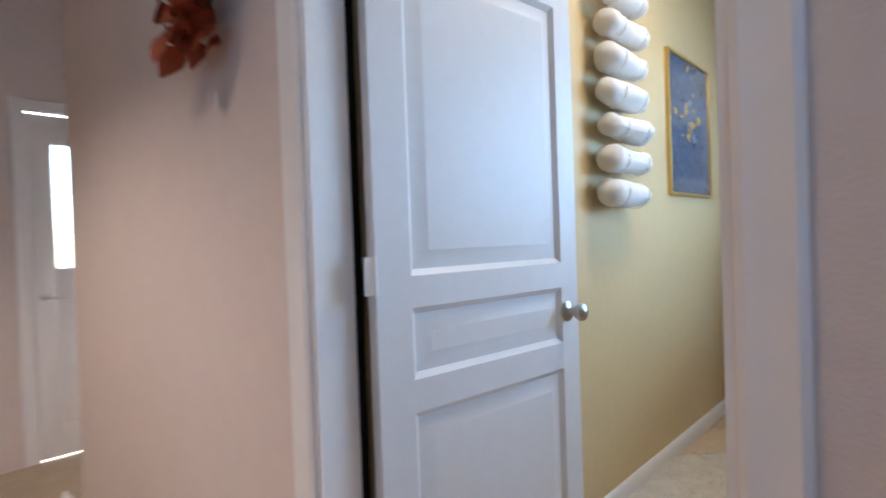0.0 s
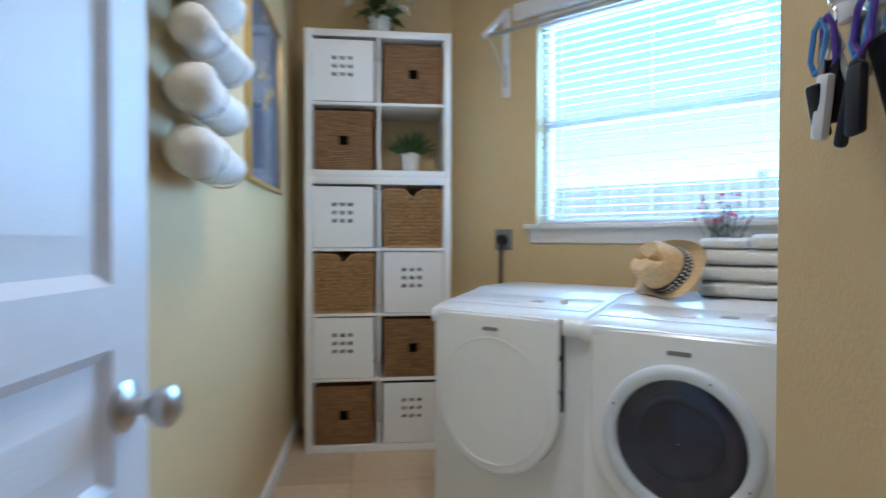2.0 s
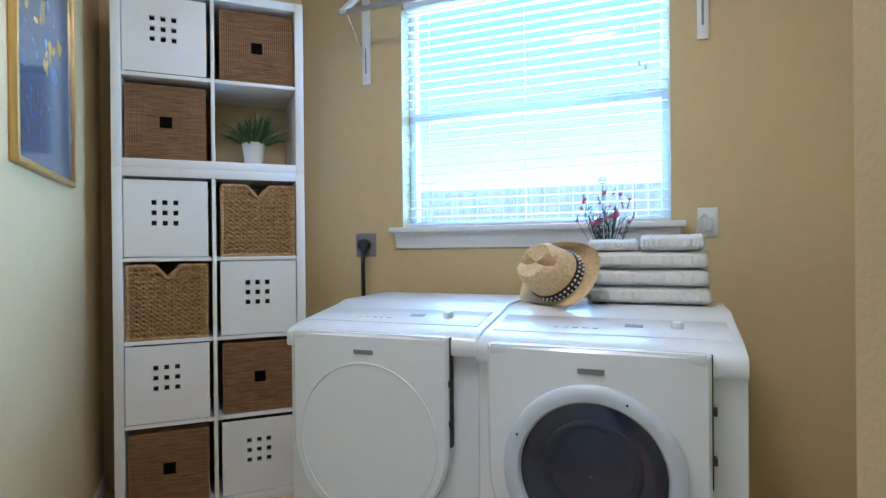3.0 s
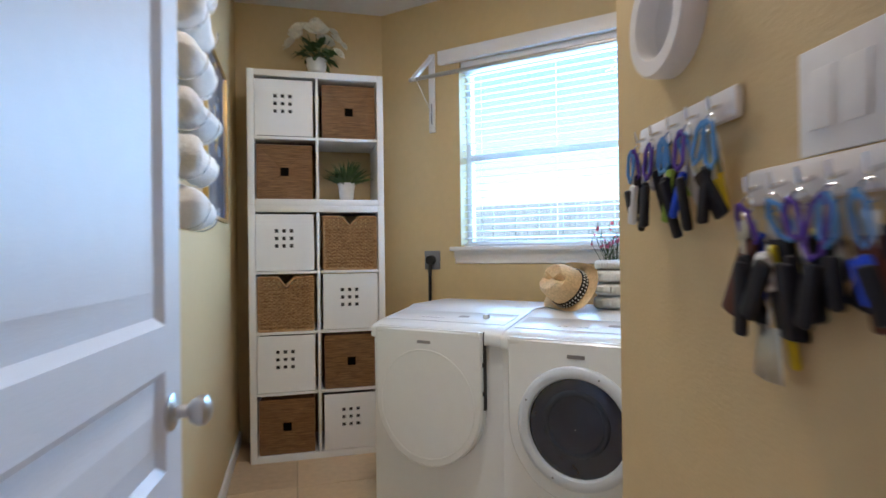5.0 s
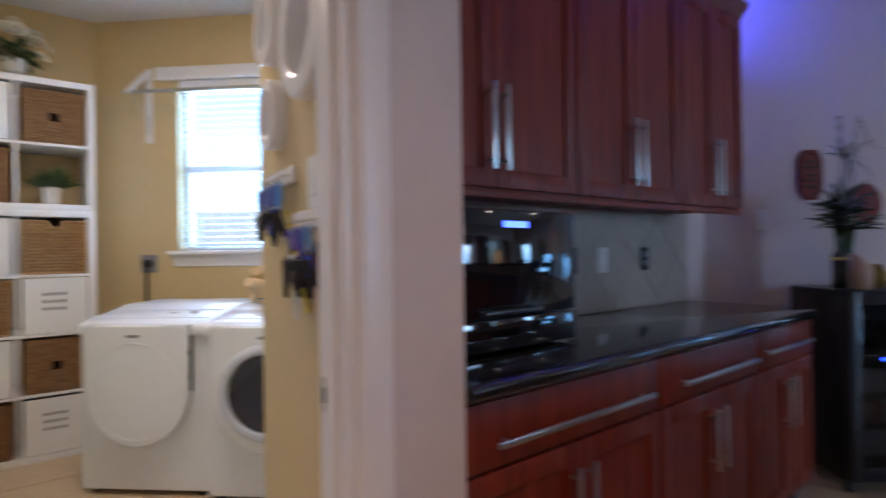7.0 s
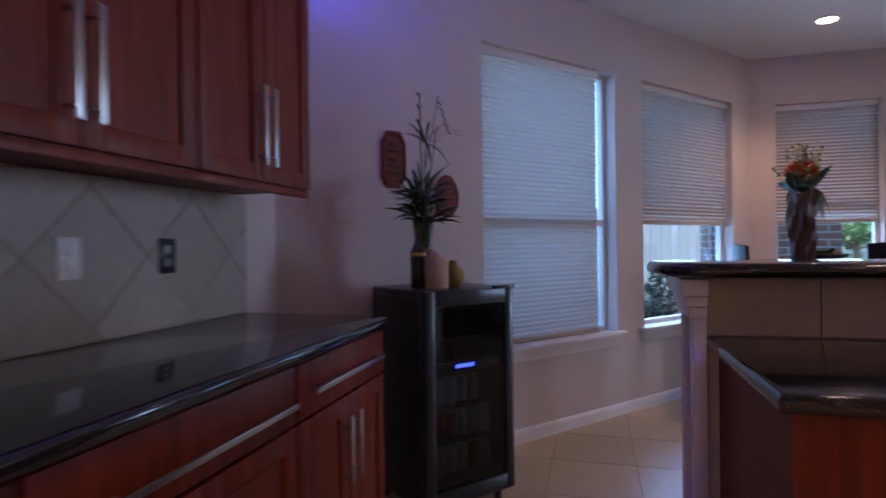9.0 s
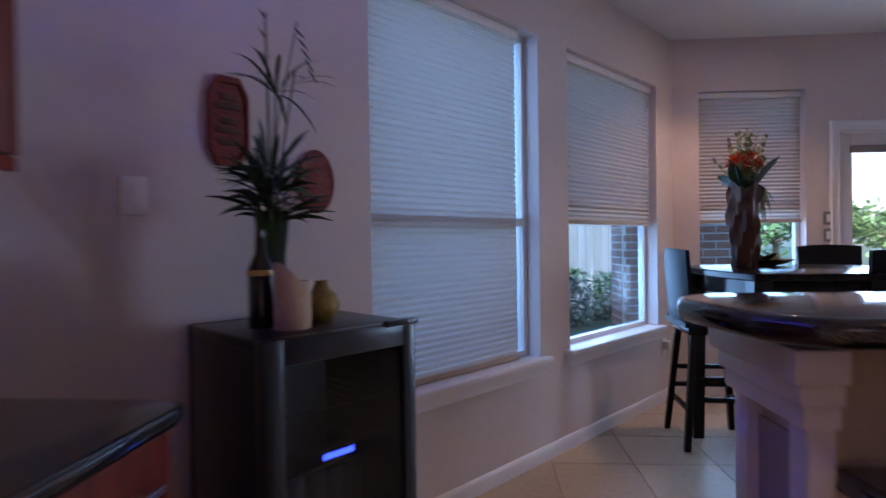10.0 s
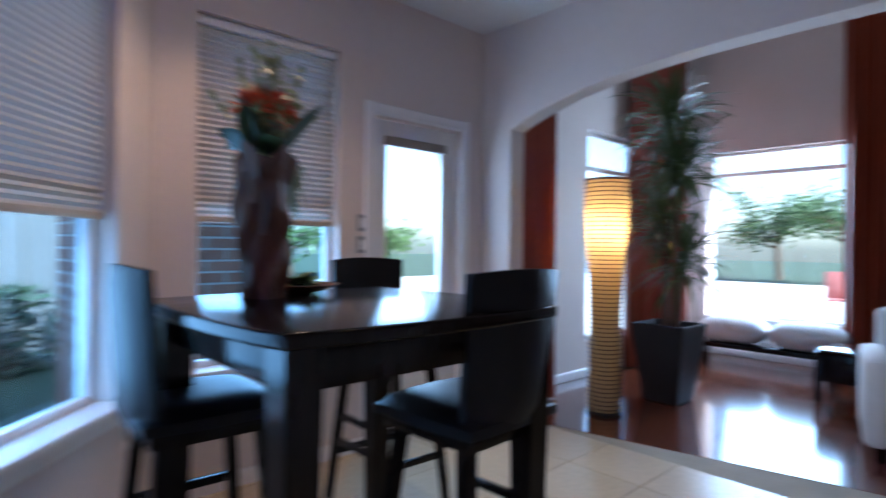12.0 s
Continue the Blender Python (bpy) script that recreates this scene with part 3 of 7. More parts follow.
sash_window(ML, 1.24, 1.235, 2.40, 1.80, "window_laundry", "white sash window behind venetian blinds")
sash_window(MK1, B1[1] - B1[0], B1[2], B1[3], 1.33, "window_bay", "white sash window behind a closed shade", glazing=M_GLASSB)
sash_window(MK2, B2[1] - B2[0], B2[2], B2[3], 1.45, "window_bay", "white sash window behind a half-lowered shade", glazing=M_GLASSB)
sash_window(MT, B3[0] - B3[1], B3[2], B3[3], 1.45, "window_patio", "white sash window behind a half-lowered shade", glazing=M_GLASSB)
sash_window(frame_at((LVE, AY - 1.75), -math.pi / 2), 1.00, 0.30, 2.42, 2.05, "window_living_side", "tall living room window with a transom")
sash_window(frame_at((5.83, LVS), math.pi), 1.45, 0.42, 2.42, 2.15, "window_living", "large living room picture window with a transom")


# ---- shades and blinds ----
def shade(m, w, z0, z1, label):
    """A pleated cellular shade with head rail and bottom rail."""
    ob = thing("cellular_shade", m @ Matrix.Translation((0, 0.055, 0)), label, "window shade", "cellular shades")
    bm = bmesh.new()
    n = round((z1 - 0.05 - z0 - 0.03) / 0.0155)
    last = None
    for k in range(n + 1):
        z = z0 + 0.03 + (z1 - 0.05 - z0 - 0.03) * k / n
        row = (bm.verts.new((0.012, 0.013 * (k % 2), z)), bm.verts.new((w - 0.012, 0.013 * (k % 2), z)))
        if last:
            bm.faces.new((last[0], last[1], row[1], row[0]))
        last = row
    part("fabric", bm, M_SHADE, ob, "pleated beige fabric", smooth=False)
    part("head_rail", box(0.006, w - 0.006, -0.02, 0.035, z1 - 0.05, z1 - 0.002, 0.004), M_TRIM, ob)
    part("bottom_rail", box(0.012, w - 0.012, -0.008, 0.02, z0, z0 + 0.03, 0.004), material("shade_rail_%d" % len(bpy.data.objects), (0.45, 0.36, 0.27), 0.5), ob, "tan bottom rail")
    return ob


shade(MK1, B1[1] - B1[0] - 0.125, B1[2] + 0.006, B1[3], "beige pleated shade lowered to the sill")
shade(MK2, B2[1] - B2[0], 1.325, B2[3], "beige pleated shade lowered half way")
shade(MT, B3[0] - B3[1], 1.34, B3[3], "beige pleated shade lowered half way behind the table")

blind = thing("venetian_blind", ML @ Matrix.Translation((0, 0.045, 0)), "white wooden venetian blind with open slats", "window blind")
part("head_rail", box(0.006, 1.234, -0.035, 0.03, 2.335, 2.398, 0.003), M_SLAT, blind)
part("valance", box(-0.135, 1.30, -0.085, -0.047, 2.395, 2.48, 0.005), M_TRIM, blind, "white valance board")
slat = bmesh.new()
boxed(slat, 0.01, 1.23, -0.024, 0.024, -0.0015, 0.0015, 0.0, Matrix.Rotation(radians(9), 4, "X"))
slat_mesh = part("slat", slat, M_SLAT, blind, smooth=False)
slat_mesh.location = (0, 0, 1.29)
for k in range(1, 25):
    o = slat_mesh.copy()
    scene.collection.objects.link(o)
    o.location = (0, 0, 1.29 + k * 0.0425)
part("bottom_rail", box(0.01, 1.23, -0.024, 0.024, 1.243, 1.258, 0.003), M_SLAT, blind)
for x in (0.14, 0.62, 1.10):
    cord = bmesh.new()
    tube(cord, (x, -0.02, 1.25), (x, -0.02, 2.34), 0.0012, n=6)
    part("cord", cord, M_SLAT, blind)
for x, z in ((1.12, 1.90), (1.145, 1.88), (0.05, 1.64)):
    part("tassel", lathe([(0.002, 0.03), (0.006, 0.022), (0.008, 0.0)], 10, Matrix.Translation((x, -0.04, z))), M_SLAT, blind)


# ---- doors ----
def raised_panel(bm, x0, x1, z0, z1, y, deep=0.013):
    """A moulded recess with a raised field."""
    for sgn in (-1,):
        rings = []
        for ins, dep in ((0.0, 0.0), (0.016, deep), (0.030, deep), (0.062, 0.002), (0.064, 0.002)):
            rings.append([bm.verts.new((x, y + dep, z)) for x, z in ((x0 + ins, z0 + ins), (x1 - ins, z0 + ins), (x1 - ins, z1 - ins), (x0 + ins, z1 - ins))])
        for a, b in zip(rings, rings[1:]):
            for k in range(4):
                bm.faces.new((a[k], a[(k + 1) % 4], b[(k + 1) % 4], b[k]))
        bm.faces.new(rings[-1])


def panel_face(w, h, panels, y):
    """The flat stiles and rails of a door face, and its panels."""
    bm = bmesh.new()
    xs, zs = (0, panels[0][0], panels[0][1], w), sorted({0, h, *(p[2] for p in panels), *(p[3] for p in panels)})
    for i in range(3):
        for a, b in zip(zs, zs[1:]):
            if i == 1 and any(p[2] <= a and b <= p[3] for p in panels):
                continue
            bm.faces.new([bm.verts.new((x, y, z)) for x, z in ((xs[i], a), (xs[i + 1], a), (xs[i + 1], b), (xs[i], b))])
    for p in panels:
        raised_panel(bm, *p, y)
    bmesh.ops.remove_doubles(bm, verts=bm.verts, dist=1e-5)
    return bm


DW, DH = 0.82, 2.02
door = thing("door_laundry", frame_at((-1.087, DY1 + 0.020), radians(84.3), 0.012), "white three-panel laundry door standing open", "door", kind="structure")
leaf = panel_face(DW, DH, [(0.108, DW - 0.088, 0.17, 0.735), (0.108, DW - 0.088, 0.818, 0.998), (0.108, DW - 0.088, 1.078, 1.90)], -0.035)
part("panelled_face", leaf, M_DOOR, door)
part("leaf_core", box(0.0005, DW - 0.0005, -0.0205, 0.0, 0, DH, 0.001), M_DOOR, door)
part("edge_strip", box(0, 0.008, -0.0345, -0.0207, 0, DH), M_DOOR, door)
part("edge_strip", box(DW - 0.008, DW, -0.0345, -0.0207, 0, DH), M_DOOR, door)
for side in (-1, 1):
    knob = lathe([(0.033, 0), (0.034, 0.004), (0.027, 0.008), (0.012, 0.012), (0.011, 0.030), (0.020, 0.036), (0.028, 0.050), (0.027, 0.062), (0.016, 0.070), (0.0005, 0.071)], 28,
                 Matrix.Translation((DW - 0.062, -0.0175 + side * 0.0175, 0.918)) @ Matrix.Rotation(radians(90 if side < 0 else -90), 4, "X"))
    part("door_knob", knob, M_NICKEL, door, "round brushed nickel knob")
part("latch_plate", box(DW, DW + 0.0015, -0.03, -0.006, 0.883, 0.953), M_NICKEL, door)
for z in (0.22, 1.04, 1.82):
    hinge = box(-0.032, 0.0, -0.0375, -0.035, z, z + 0.09, 0.001)
    boxed(hinge, -0.0028, -0.0003, -0.0350, 0.026, z, z + 0.09, 0.001)
    tube(hinge, (-0.004, -0.039, z - 0.003), (-0.004, -0.039, z + 0.093), 0.006)
    for y in (-0.026, -0.012):
        for dz in (0.018, 0.072):
            tube(hinge, (-0.0028, y, z + dz), (-0.0042, y, z + dz), 0.0045, n=8)
    part("hinge", hinge, M_WHITE, door, "painted butt hinge")

pdoor = thing("door_patio", frame_at((TX + 0.05, PD[0] - 0.008), -math.pi / 2, 0.01), "white patio door with a tall glass lite", "door", kind="structure")
pw, ph = PD[0] - PD[1] - 0.016, 2.04
for b in ((0, 0.12, 0, 0.042, 0, ph), (pw - 0.14, pw, 0, 0.042, 0, ph), (0.12, pw - 0.14, 0, 0.042, 1.895, ph), (0.12, pw - 0.14, 0, 0.042, 0, 0.45)):
    part("door_rail", box(*b, 0.002), M_TRIM, pdoor)
pane = part("pane", box(0.12, pw - 0.14, 0.018, 0.024, 0.45, 1.895), M_GLASS, pdoor)
pane.visible_shadow = False
part("shade_head", box(0.10, pw - 0.12, -0.03, 0.0, 1.875, 1.935, 0.004), material("taupe_fabric", (0.30, 0.26, 0.23), 0.8), pdoor, "rolled taupe door shade")
part("door_knob", lathe([(0.03, 0), (0.012, 0.01), (0.012, 0.03), (0.026, 0.045), (0.022, 0.06), (0.001, 0.062)], 24, Matrix.Translation((0.06, 0, 0.95)) @ Matrix.Rotation(radians(90), 4, "X")), M_NICKEL, pdoor)
part("deadbolt", lathe([(0.03, 0), (0.028, 0.012), (0.001, 0.013)], 24, Matrix.Translation((0.06, 0, 1.12)) @ Matrix.Rotation(radians(90), 4, "X")), M_NICKEL, pdoor)
part("threshold", box(-0.02, pw + 0.02, -0.06, 0.08, -0.01, 0.012, 0.003), M_DARK, pdoor, "dark bronze threshold")

hdoor = thing("door_hall", frame_at((-3.995, 0.845), math.pi / 2, FK + 0.01), "white hall door with a glazed upper half and a knob", "door", kind="structure")
for b in ((0, 0.12, 0, 0.042, 0, 2.03), (0.69, 0.81, 0, 0.042, 0, 2.03), (0.12, 0.69, 0, 0.042, 1.86, 2.03), (0.12, 0.69, 0, 0.042, 0.95, 1.12), (0.12, 0.69, 0, 0.042, 0, 0.2), (0.12, 0.69, 0.012, 0.03, 0.2, 0.95)):
    part("door_rail", box(*b, 0.003), M_TRIM, hdoor)
hp = part("pane", box(0.12, 0.69, 0.018, 0.024, 1.12, 1.86), M_GLASS, hdoor)
hp.visible_shadow = False
for k in range(18):
    part("blind_slat", box(0.125, 0.685, -0.012, 0.012, 1.135 + 0.04 * k, 1.138 + 0.04 * k, 0.0, Matrix.Identity(4)), M_SLAT, hdoor, smooth=False)
part("door_rose", lathe([(0.03, 0), (0.03, 0.008), (0.012, 0.011), (0.012, 0.045), (0.001, 0.046)], 24, Matrix.Translation((0.06, 0, 0.95)) @ Matrix.Rotation(radians(90), 4, "X")), M_NICKEL, hdoor)
part("lever_handle", box(0.05, 0.17, -0.052, -0.038, 0.941, 0.959, 0.005), M_NICKEL, hdoor, "nickel lever handle")
casing(frame_at((-4.0, 0.84), math.pi / 2, FK), 0.82, 2.05, "trim_hall_door", "white casing round the hall door")


# ---- laundry: cube shelves, baskets, plants ----
SX, SY = -1.022, 3.921      # front left corner of the shelf units
SW, SD = 0.785, 0.385


def cube_unit(z, rows):
    ob = thing("cube_shelf", frame_at((SX, SY), radians(-0.8), z), "tall white laminate cube shelf in the corner" if rows == 4 else "small white cube shelf stacked on the tall one",
               "shelf", "white cube shelves")
    h = 0.04 * 2 + 0.355 * rows if rows == 2 else 0.04 * 2 + 0.3525 * rows
    part("side_panel", box(0, 0.038, 0, SD, 0, h, 0.002), M_SHELF, ob)
    part("side_panel", box(SW - 0.038, SW, 0, SD, 0, h, 0.002), M_SHELF, ob)
    part("top_panel", box(0.038, SW - 0.038, 0, SD, h - 0.038, h, 0.002), M_SHELF, ob)
    part("bottom_panel", box(0.038, SW - 0.038, 0, SD, 0, 0.038, 0.002), M_SHELF, ob)
    part("divider", box(SW / 2 - 0.008, SW / 2 + 0.008, 0.004, SD, 0.038, h - 0.038, 0.001), M_SHELF, ob)
    for k in range(1, rows):
        zz = 0.038 + (h - 0.076) * k / rows
        for x0, x1 in ((0.038, SW / 2 - 0.008), (SW / 2 + 0.008, SW - 0.038)):
            part("shelf_board", box(x0, x1, 0.004, SD, zz - 0.008, zz + 0.008, 0.001), M_SHELF, ob)
    return h


H4 = cube_unit(0.0, 4)
H2 = cube_unit(H4, 2)
CELL = 0.328


def cell_place(col, row):
    """The lower front middle of a cell; rows count up from the floor."""
    x = 0.038 + CELL / 2 + 0.003 if col == 0 else SW - 0.038 - CELL / 2 - 0.003
    if row < 4:
        z = 0.038 + (H4 - 0.076) * row / 4 + (0.008 if row else 0)
    else:
        z = H4 + 0.038 + (H2 - 0.076) * (row - 4) / 2 + (0.008 if row > 4 else 0)
    return frame_at((SX, SY), radians(-0.8)) @ Matrix.Translation((x, 0, z))


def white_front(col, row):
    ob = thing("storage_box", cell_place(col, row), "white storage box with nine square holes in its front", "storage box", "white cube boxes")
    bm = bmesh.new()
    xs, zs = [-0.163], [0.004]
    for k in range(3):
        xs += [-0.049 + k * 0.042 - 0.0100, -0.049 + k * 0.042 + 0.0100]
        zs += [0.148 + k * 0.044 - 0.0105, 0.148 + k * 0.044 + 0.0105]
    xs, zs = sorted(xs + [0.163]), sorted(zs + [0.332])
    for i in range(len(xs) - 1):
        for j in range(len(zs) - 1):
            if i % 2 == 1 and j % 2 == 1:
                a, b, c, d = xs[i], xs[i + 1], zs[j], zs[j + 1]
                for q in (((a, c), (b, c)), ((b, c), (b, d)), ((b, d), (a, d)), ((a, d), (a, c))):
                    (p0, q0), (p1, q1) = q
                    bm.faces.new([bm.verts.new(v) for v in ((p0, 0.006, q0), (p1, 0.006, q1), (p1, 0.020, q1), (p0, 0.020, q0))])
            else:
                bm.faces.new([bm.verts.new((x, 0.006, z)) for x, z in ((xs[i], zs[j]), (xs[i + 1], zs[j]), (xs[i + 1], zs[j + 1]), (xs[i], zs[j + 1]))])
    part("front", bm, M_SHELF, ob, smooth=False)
    # body coloured near-black, painting the shade seen through the holes
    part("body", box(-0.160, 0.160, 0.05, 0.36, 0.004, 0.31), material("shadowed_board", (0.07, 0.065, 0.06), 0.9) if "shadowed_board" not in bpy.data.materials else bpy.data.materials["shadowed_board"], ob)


def seagrass_box(col, row):
    """A basket whose front is coiled in four mitred fields round a square hole."""
    ob = thing("basket", cell_place(col, row), "square brown seagrass basket with a cut-out handle", "basket", "seagrass baskets")
    body = box(-0.155, 0.155, 0.02, 0.35, 0.003, 0.318, 0.008)
    part("body", body, M_WEAVE, ob)
    n = 15
    cords = bmesh.new()
    for k in range(n):
        r = 0.028 + (0.154 - 0.028) * k / (n - 1)
        cx, cz = 0.0, 0.160
        for a, b in (((-r, -r), (r, -r)), ((r, -r), (r, r)), ((r, r), (-r, r)), ((-r, r), (-r, -r))):
            tube(cords, (cx + a[0], 0.018, cz + a[1]), (cx + b[0], 0.018, cz + b[1]), 0.0048, n=6)
    part("woven_front", cords, M_WEAVE, ob)
    # no recess: a black block paints the shade of the handle hole
    part("handle_hole_shade", box(-0.024, 0.024, 0.0125, 0.021, 0.136, 0.184), M_SHADOW, ob)


def hyacinth_box(col, row):
    """A loosely plaited basket with a notched rim."""
    ob = thing("basket", cell_place(col, row), "plaited water hyacinth basket with a notched rim", "basket", "water hyacinth baskets")
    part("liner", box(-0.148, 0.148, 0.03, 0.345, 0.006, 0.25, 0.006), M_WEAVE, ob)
    strands = bmesh.new()
    cols, rows = 11, 15
    for i in range(cols):
        for j in range(rows):
            x, z = -0.148 + 0.296 * (i + 0.5) / cols, 0.012 + 0.300 * (j + 0.5) / rows
            if abs(x) < 0.045 - (0.318 - z) * 0.5 and z > 0.25:
                continue
            for s in (-1, 1):
                tube(strands, (x - 0.012 * s, 0.024 + 0.004 * s, z - 0.011), (x + 0.012 * s, 0.016 - 0.002 * s, z + 0.011), 0.0052, n=5)
    for a, b in (((-0.154, 0.006), (0.154, 0.006)), ((-0.154, 0.006), (-0.154, 0.318)), ((0.154, 0.006), (0.154, 0.318)), ((-0.154, 0.318), (-0.05, 0.318)), ((0.05, 0.318), (0.154, 0.318)),
                 ((-0.05, 0.318), (0.0, 0.262)), ((0.05, 0.318), (0.0, 0.262))):
        tube(strands, (a[0], 0.018, a[1]), (b[0], 0.018, b[1]), 0.008, n=7)
    part("woven_front", strands, M_HYAC, ob)
    for x in (-0.15, 0.15):
        part("woven_side", box(x - 0.004, x + 0.004, 0.02, 0.345, 0.006, 0.318, 0.003), M_HYAC, ob)


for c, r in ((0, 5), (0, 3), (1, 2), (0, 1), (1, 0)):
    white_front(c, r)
for c, r in ((1, 5), (0, 4), (1, 1), (0, 0)):
    seagrass_box(c, r)
hyacinth_box(1, 3), hyacinth_box(0, 2)

rng = random.Random(4)


def rosette(bm, c, radius, up, count, width, rng, lift=0.5):
    """Many blades that spring from one point."""
    for k in range(count):
        a, e = rng.uniform(0, math.tau), rng.uniform(0.05, 1.3) * lift + 0.15
        l = radius * rng.uniform(0.65, 1.0)
        tip = Vector(c) + Vector((math.cos(a) * math.cos(e) * l, math.sin(a) * math.cos(e) * l, math.sin(e) * l * up))
        leaf_blade(bm, c, tip, width * rng.uniform(0.7, 1.2), droop=0.02 * rng.random(), n=3, twist=rng.uniform(-0.6, 0.6))


grass = thing("potted_plant", cell_place(1, 4) @ Matrix.Translation((-0.01, 0.13, 0)), "small green plant in a ribbed white pot", "plant")
part("pot", lathe([(0.036, 0), (0.040, 0.004), (0.044, 0.03), (0.046, 0.06), (0.050, 0.09), (0.054, 0.112), (0.050, 0.112), (0.046, 0.09), (0.001, 0.088)], 30), M_POT, grass)
bm = bmesh.new()
for k in range(210):
    a, r = rng.uniform(0, math.tau), rng.uniform(0, 0.03)
    b0 = (r * math.cos(a), r * math.sin(a), 0.09)
    e = rng.uniform(0.25, 1.4)
    l = rng.uniform(0.09, 0.18)
    leaf_blade(bm, b0, (b0[0] + math.cos(a) * math.cos(e) * l, b0[1] + math.sin(a) * math.cos(e) * l, 0.09 + math.sin(e) * l), 0.013, droop=0.012, n=3, twist=rng.uniform(-1, 1))
part("foliage", bm, M_LEAF, grass, "bushy green grass leaves")


def rose(bm, c, r, rng, face):
    """A bloom of overlapping cupped petals."""
    face = Vector(face).normalized()
    turn = face.to_track_quat("Z", "Y").to_matrix()
    for ring, (n, rad, tilt) in enumerate(((3, 0.35, 0.15), (5, 0.6, 0.45), (6, 0.9, 0.85), (7, 1.05, 1.25))):
        for k in range(n):
            a = k * math.tau / n + ring * 0.5 + rng.uniform(-0.2, 0.2)
            q = []
            for u in (-1, -0.4, 0.4, 1):
                for v in (0, 0.55, 1):
                    ang = a + u * 0.62
                    rr = r * rad * (0.25 + 0.75 * v * math.sin(tilt * 0.9 + 0.3))
                    zz = r * (0.75 * v * math.cos(tilt) + 0.1 * (1 - abs(u)))
                    q.append(bm.verts.new(Vector(c) + turn @ Vector((rr * math.cos(ang), rr * math.sin(ang), zz))))
            for i in range(3):
                for j in range(2):
                    bm.faces.new((q[i * 3 + j], q[i * 3 + 3 + j], q[i * 3 + 4 + j], q[i * 3 + 1 + j]))


bouquet = thing("flower_arrangement", frame_at((SX + 0.40, SY + 0.16), 0, H4 + H2), "cream silk roses in a white footed urn on the shelf", "flowers")
part("urn", lathe([(0.045, 0), (0.046, 0.008), (0.02, 0.016), (0.018, 0.03), (0.05, 0.05), (0.062, 0.085), (0.058, 0.11), (0.064, 0.125), (0.05, 0.12), (0.001, 0.118)], 28), M_POT, bouquet)
greens, stems = bmesh.new(), bmesh.new()
for c, r in (((0.0, -0.07, 0.24), 0.055), ((-0.09, -0.03, 0.25), 0.05), ((0.10, -0.02, 0.22), 0.034), ((-0.13, 0.0, 0.18), 0.042), ((0.0, 0.0, 0.33), 0.032), ((0.09, 0.02, 0.28), 0.03),
             ((-0.05, 0.02, 0.30), 0.035), ((0.14, 0.01, 0.20), 0.026), ((0.11, -0.05, 0.12), 0.032), ((-0.10, -0.06, 0.20), 0.036), ((0.05, 0.06, 0.24), 0.045)):
    petals = bmesh.new()
    rose(petals, (c[0] * 1.15, c[1] * 1.3 - 0.02, c[2] + 0.02), r * 1.3, rng, (c[0], c[1] - 0.05, 0.12))
    part("rose", petals, M_PETAL, bouquet, "cream rose blossom")
    tube(stems, (0, 0, 0.11), (c[0], c[1], c[2] - 0.01), 0.0025, n=5)
for k in range(34):
    a = rng.uniform(0, math.tau)
    b0 = Vector((math.cos(a) * 0.04, math.sin(a) * 0.04, 0.12 + rng.random() * 0.08))
    l = rng.uniform(0.06, 0.13)
    leaf_blade(greens, b0, b0 + Vector((math.cos(a) * l, math.sin(a) * l, rng.uniform(-0.07, 0.06))), 0.042, droop=0.012, n=3, twist=rng.uniform(-0.5, 0.5))
part("foliage", greens, M_LEAF, bouquet)
tagged(part("rose_stalks", stems, M_LEAF, bouquet), kind="stuff")

# ---- laundry: washer and dryer ----
WA = radians(-44.7)


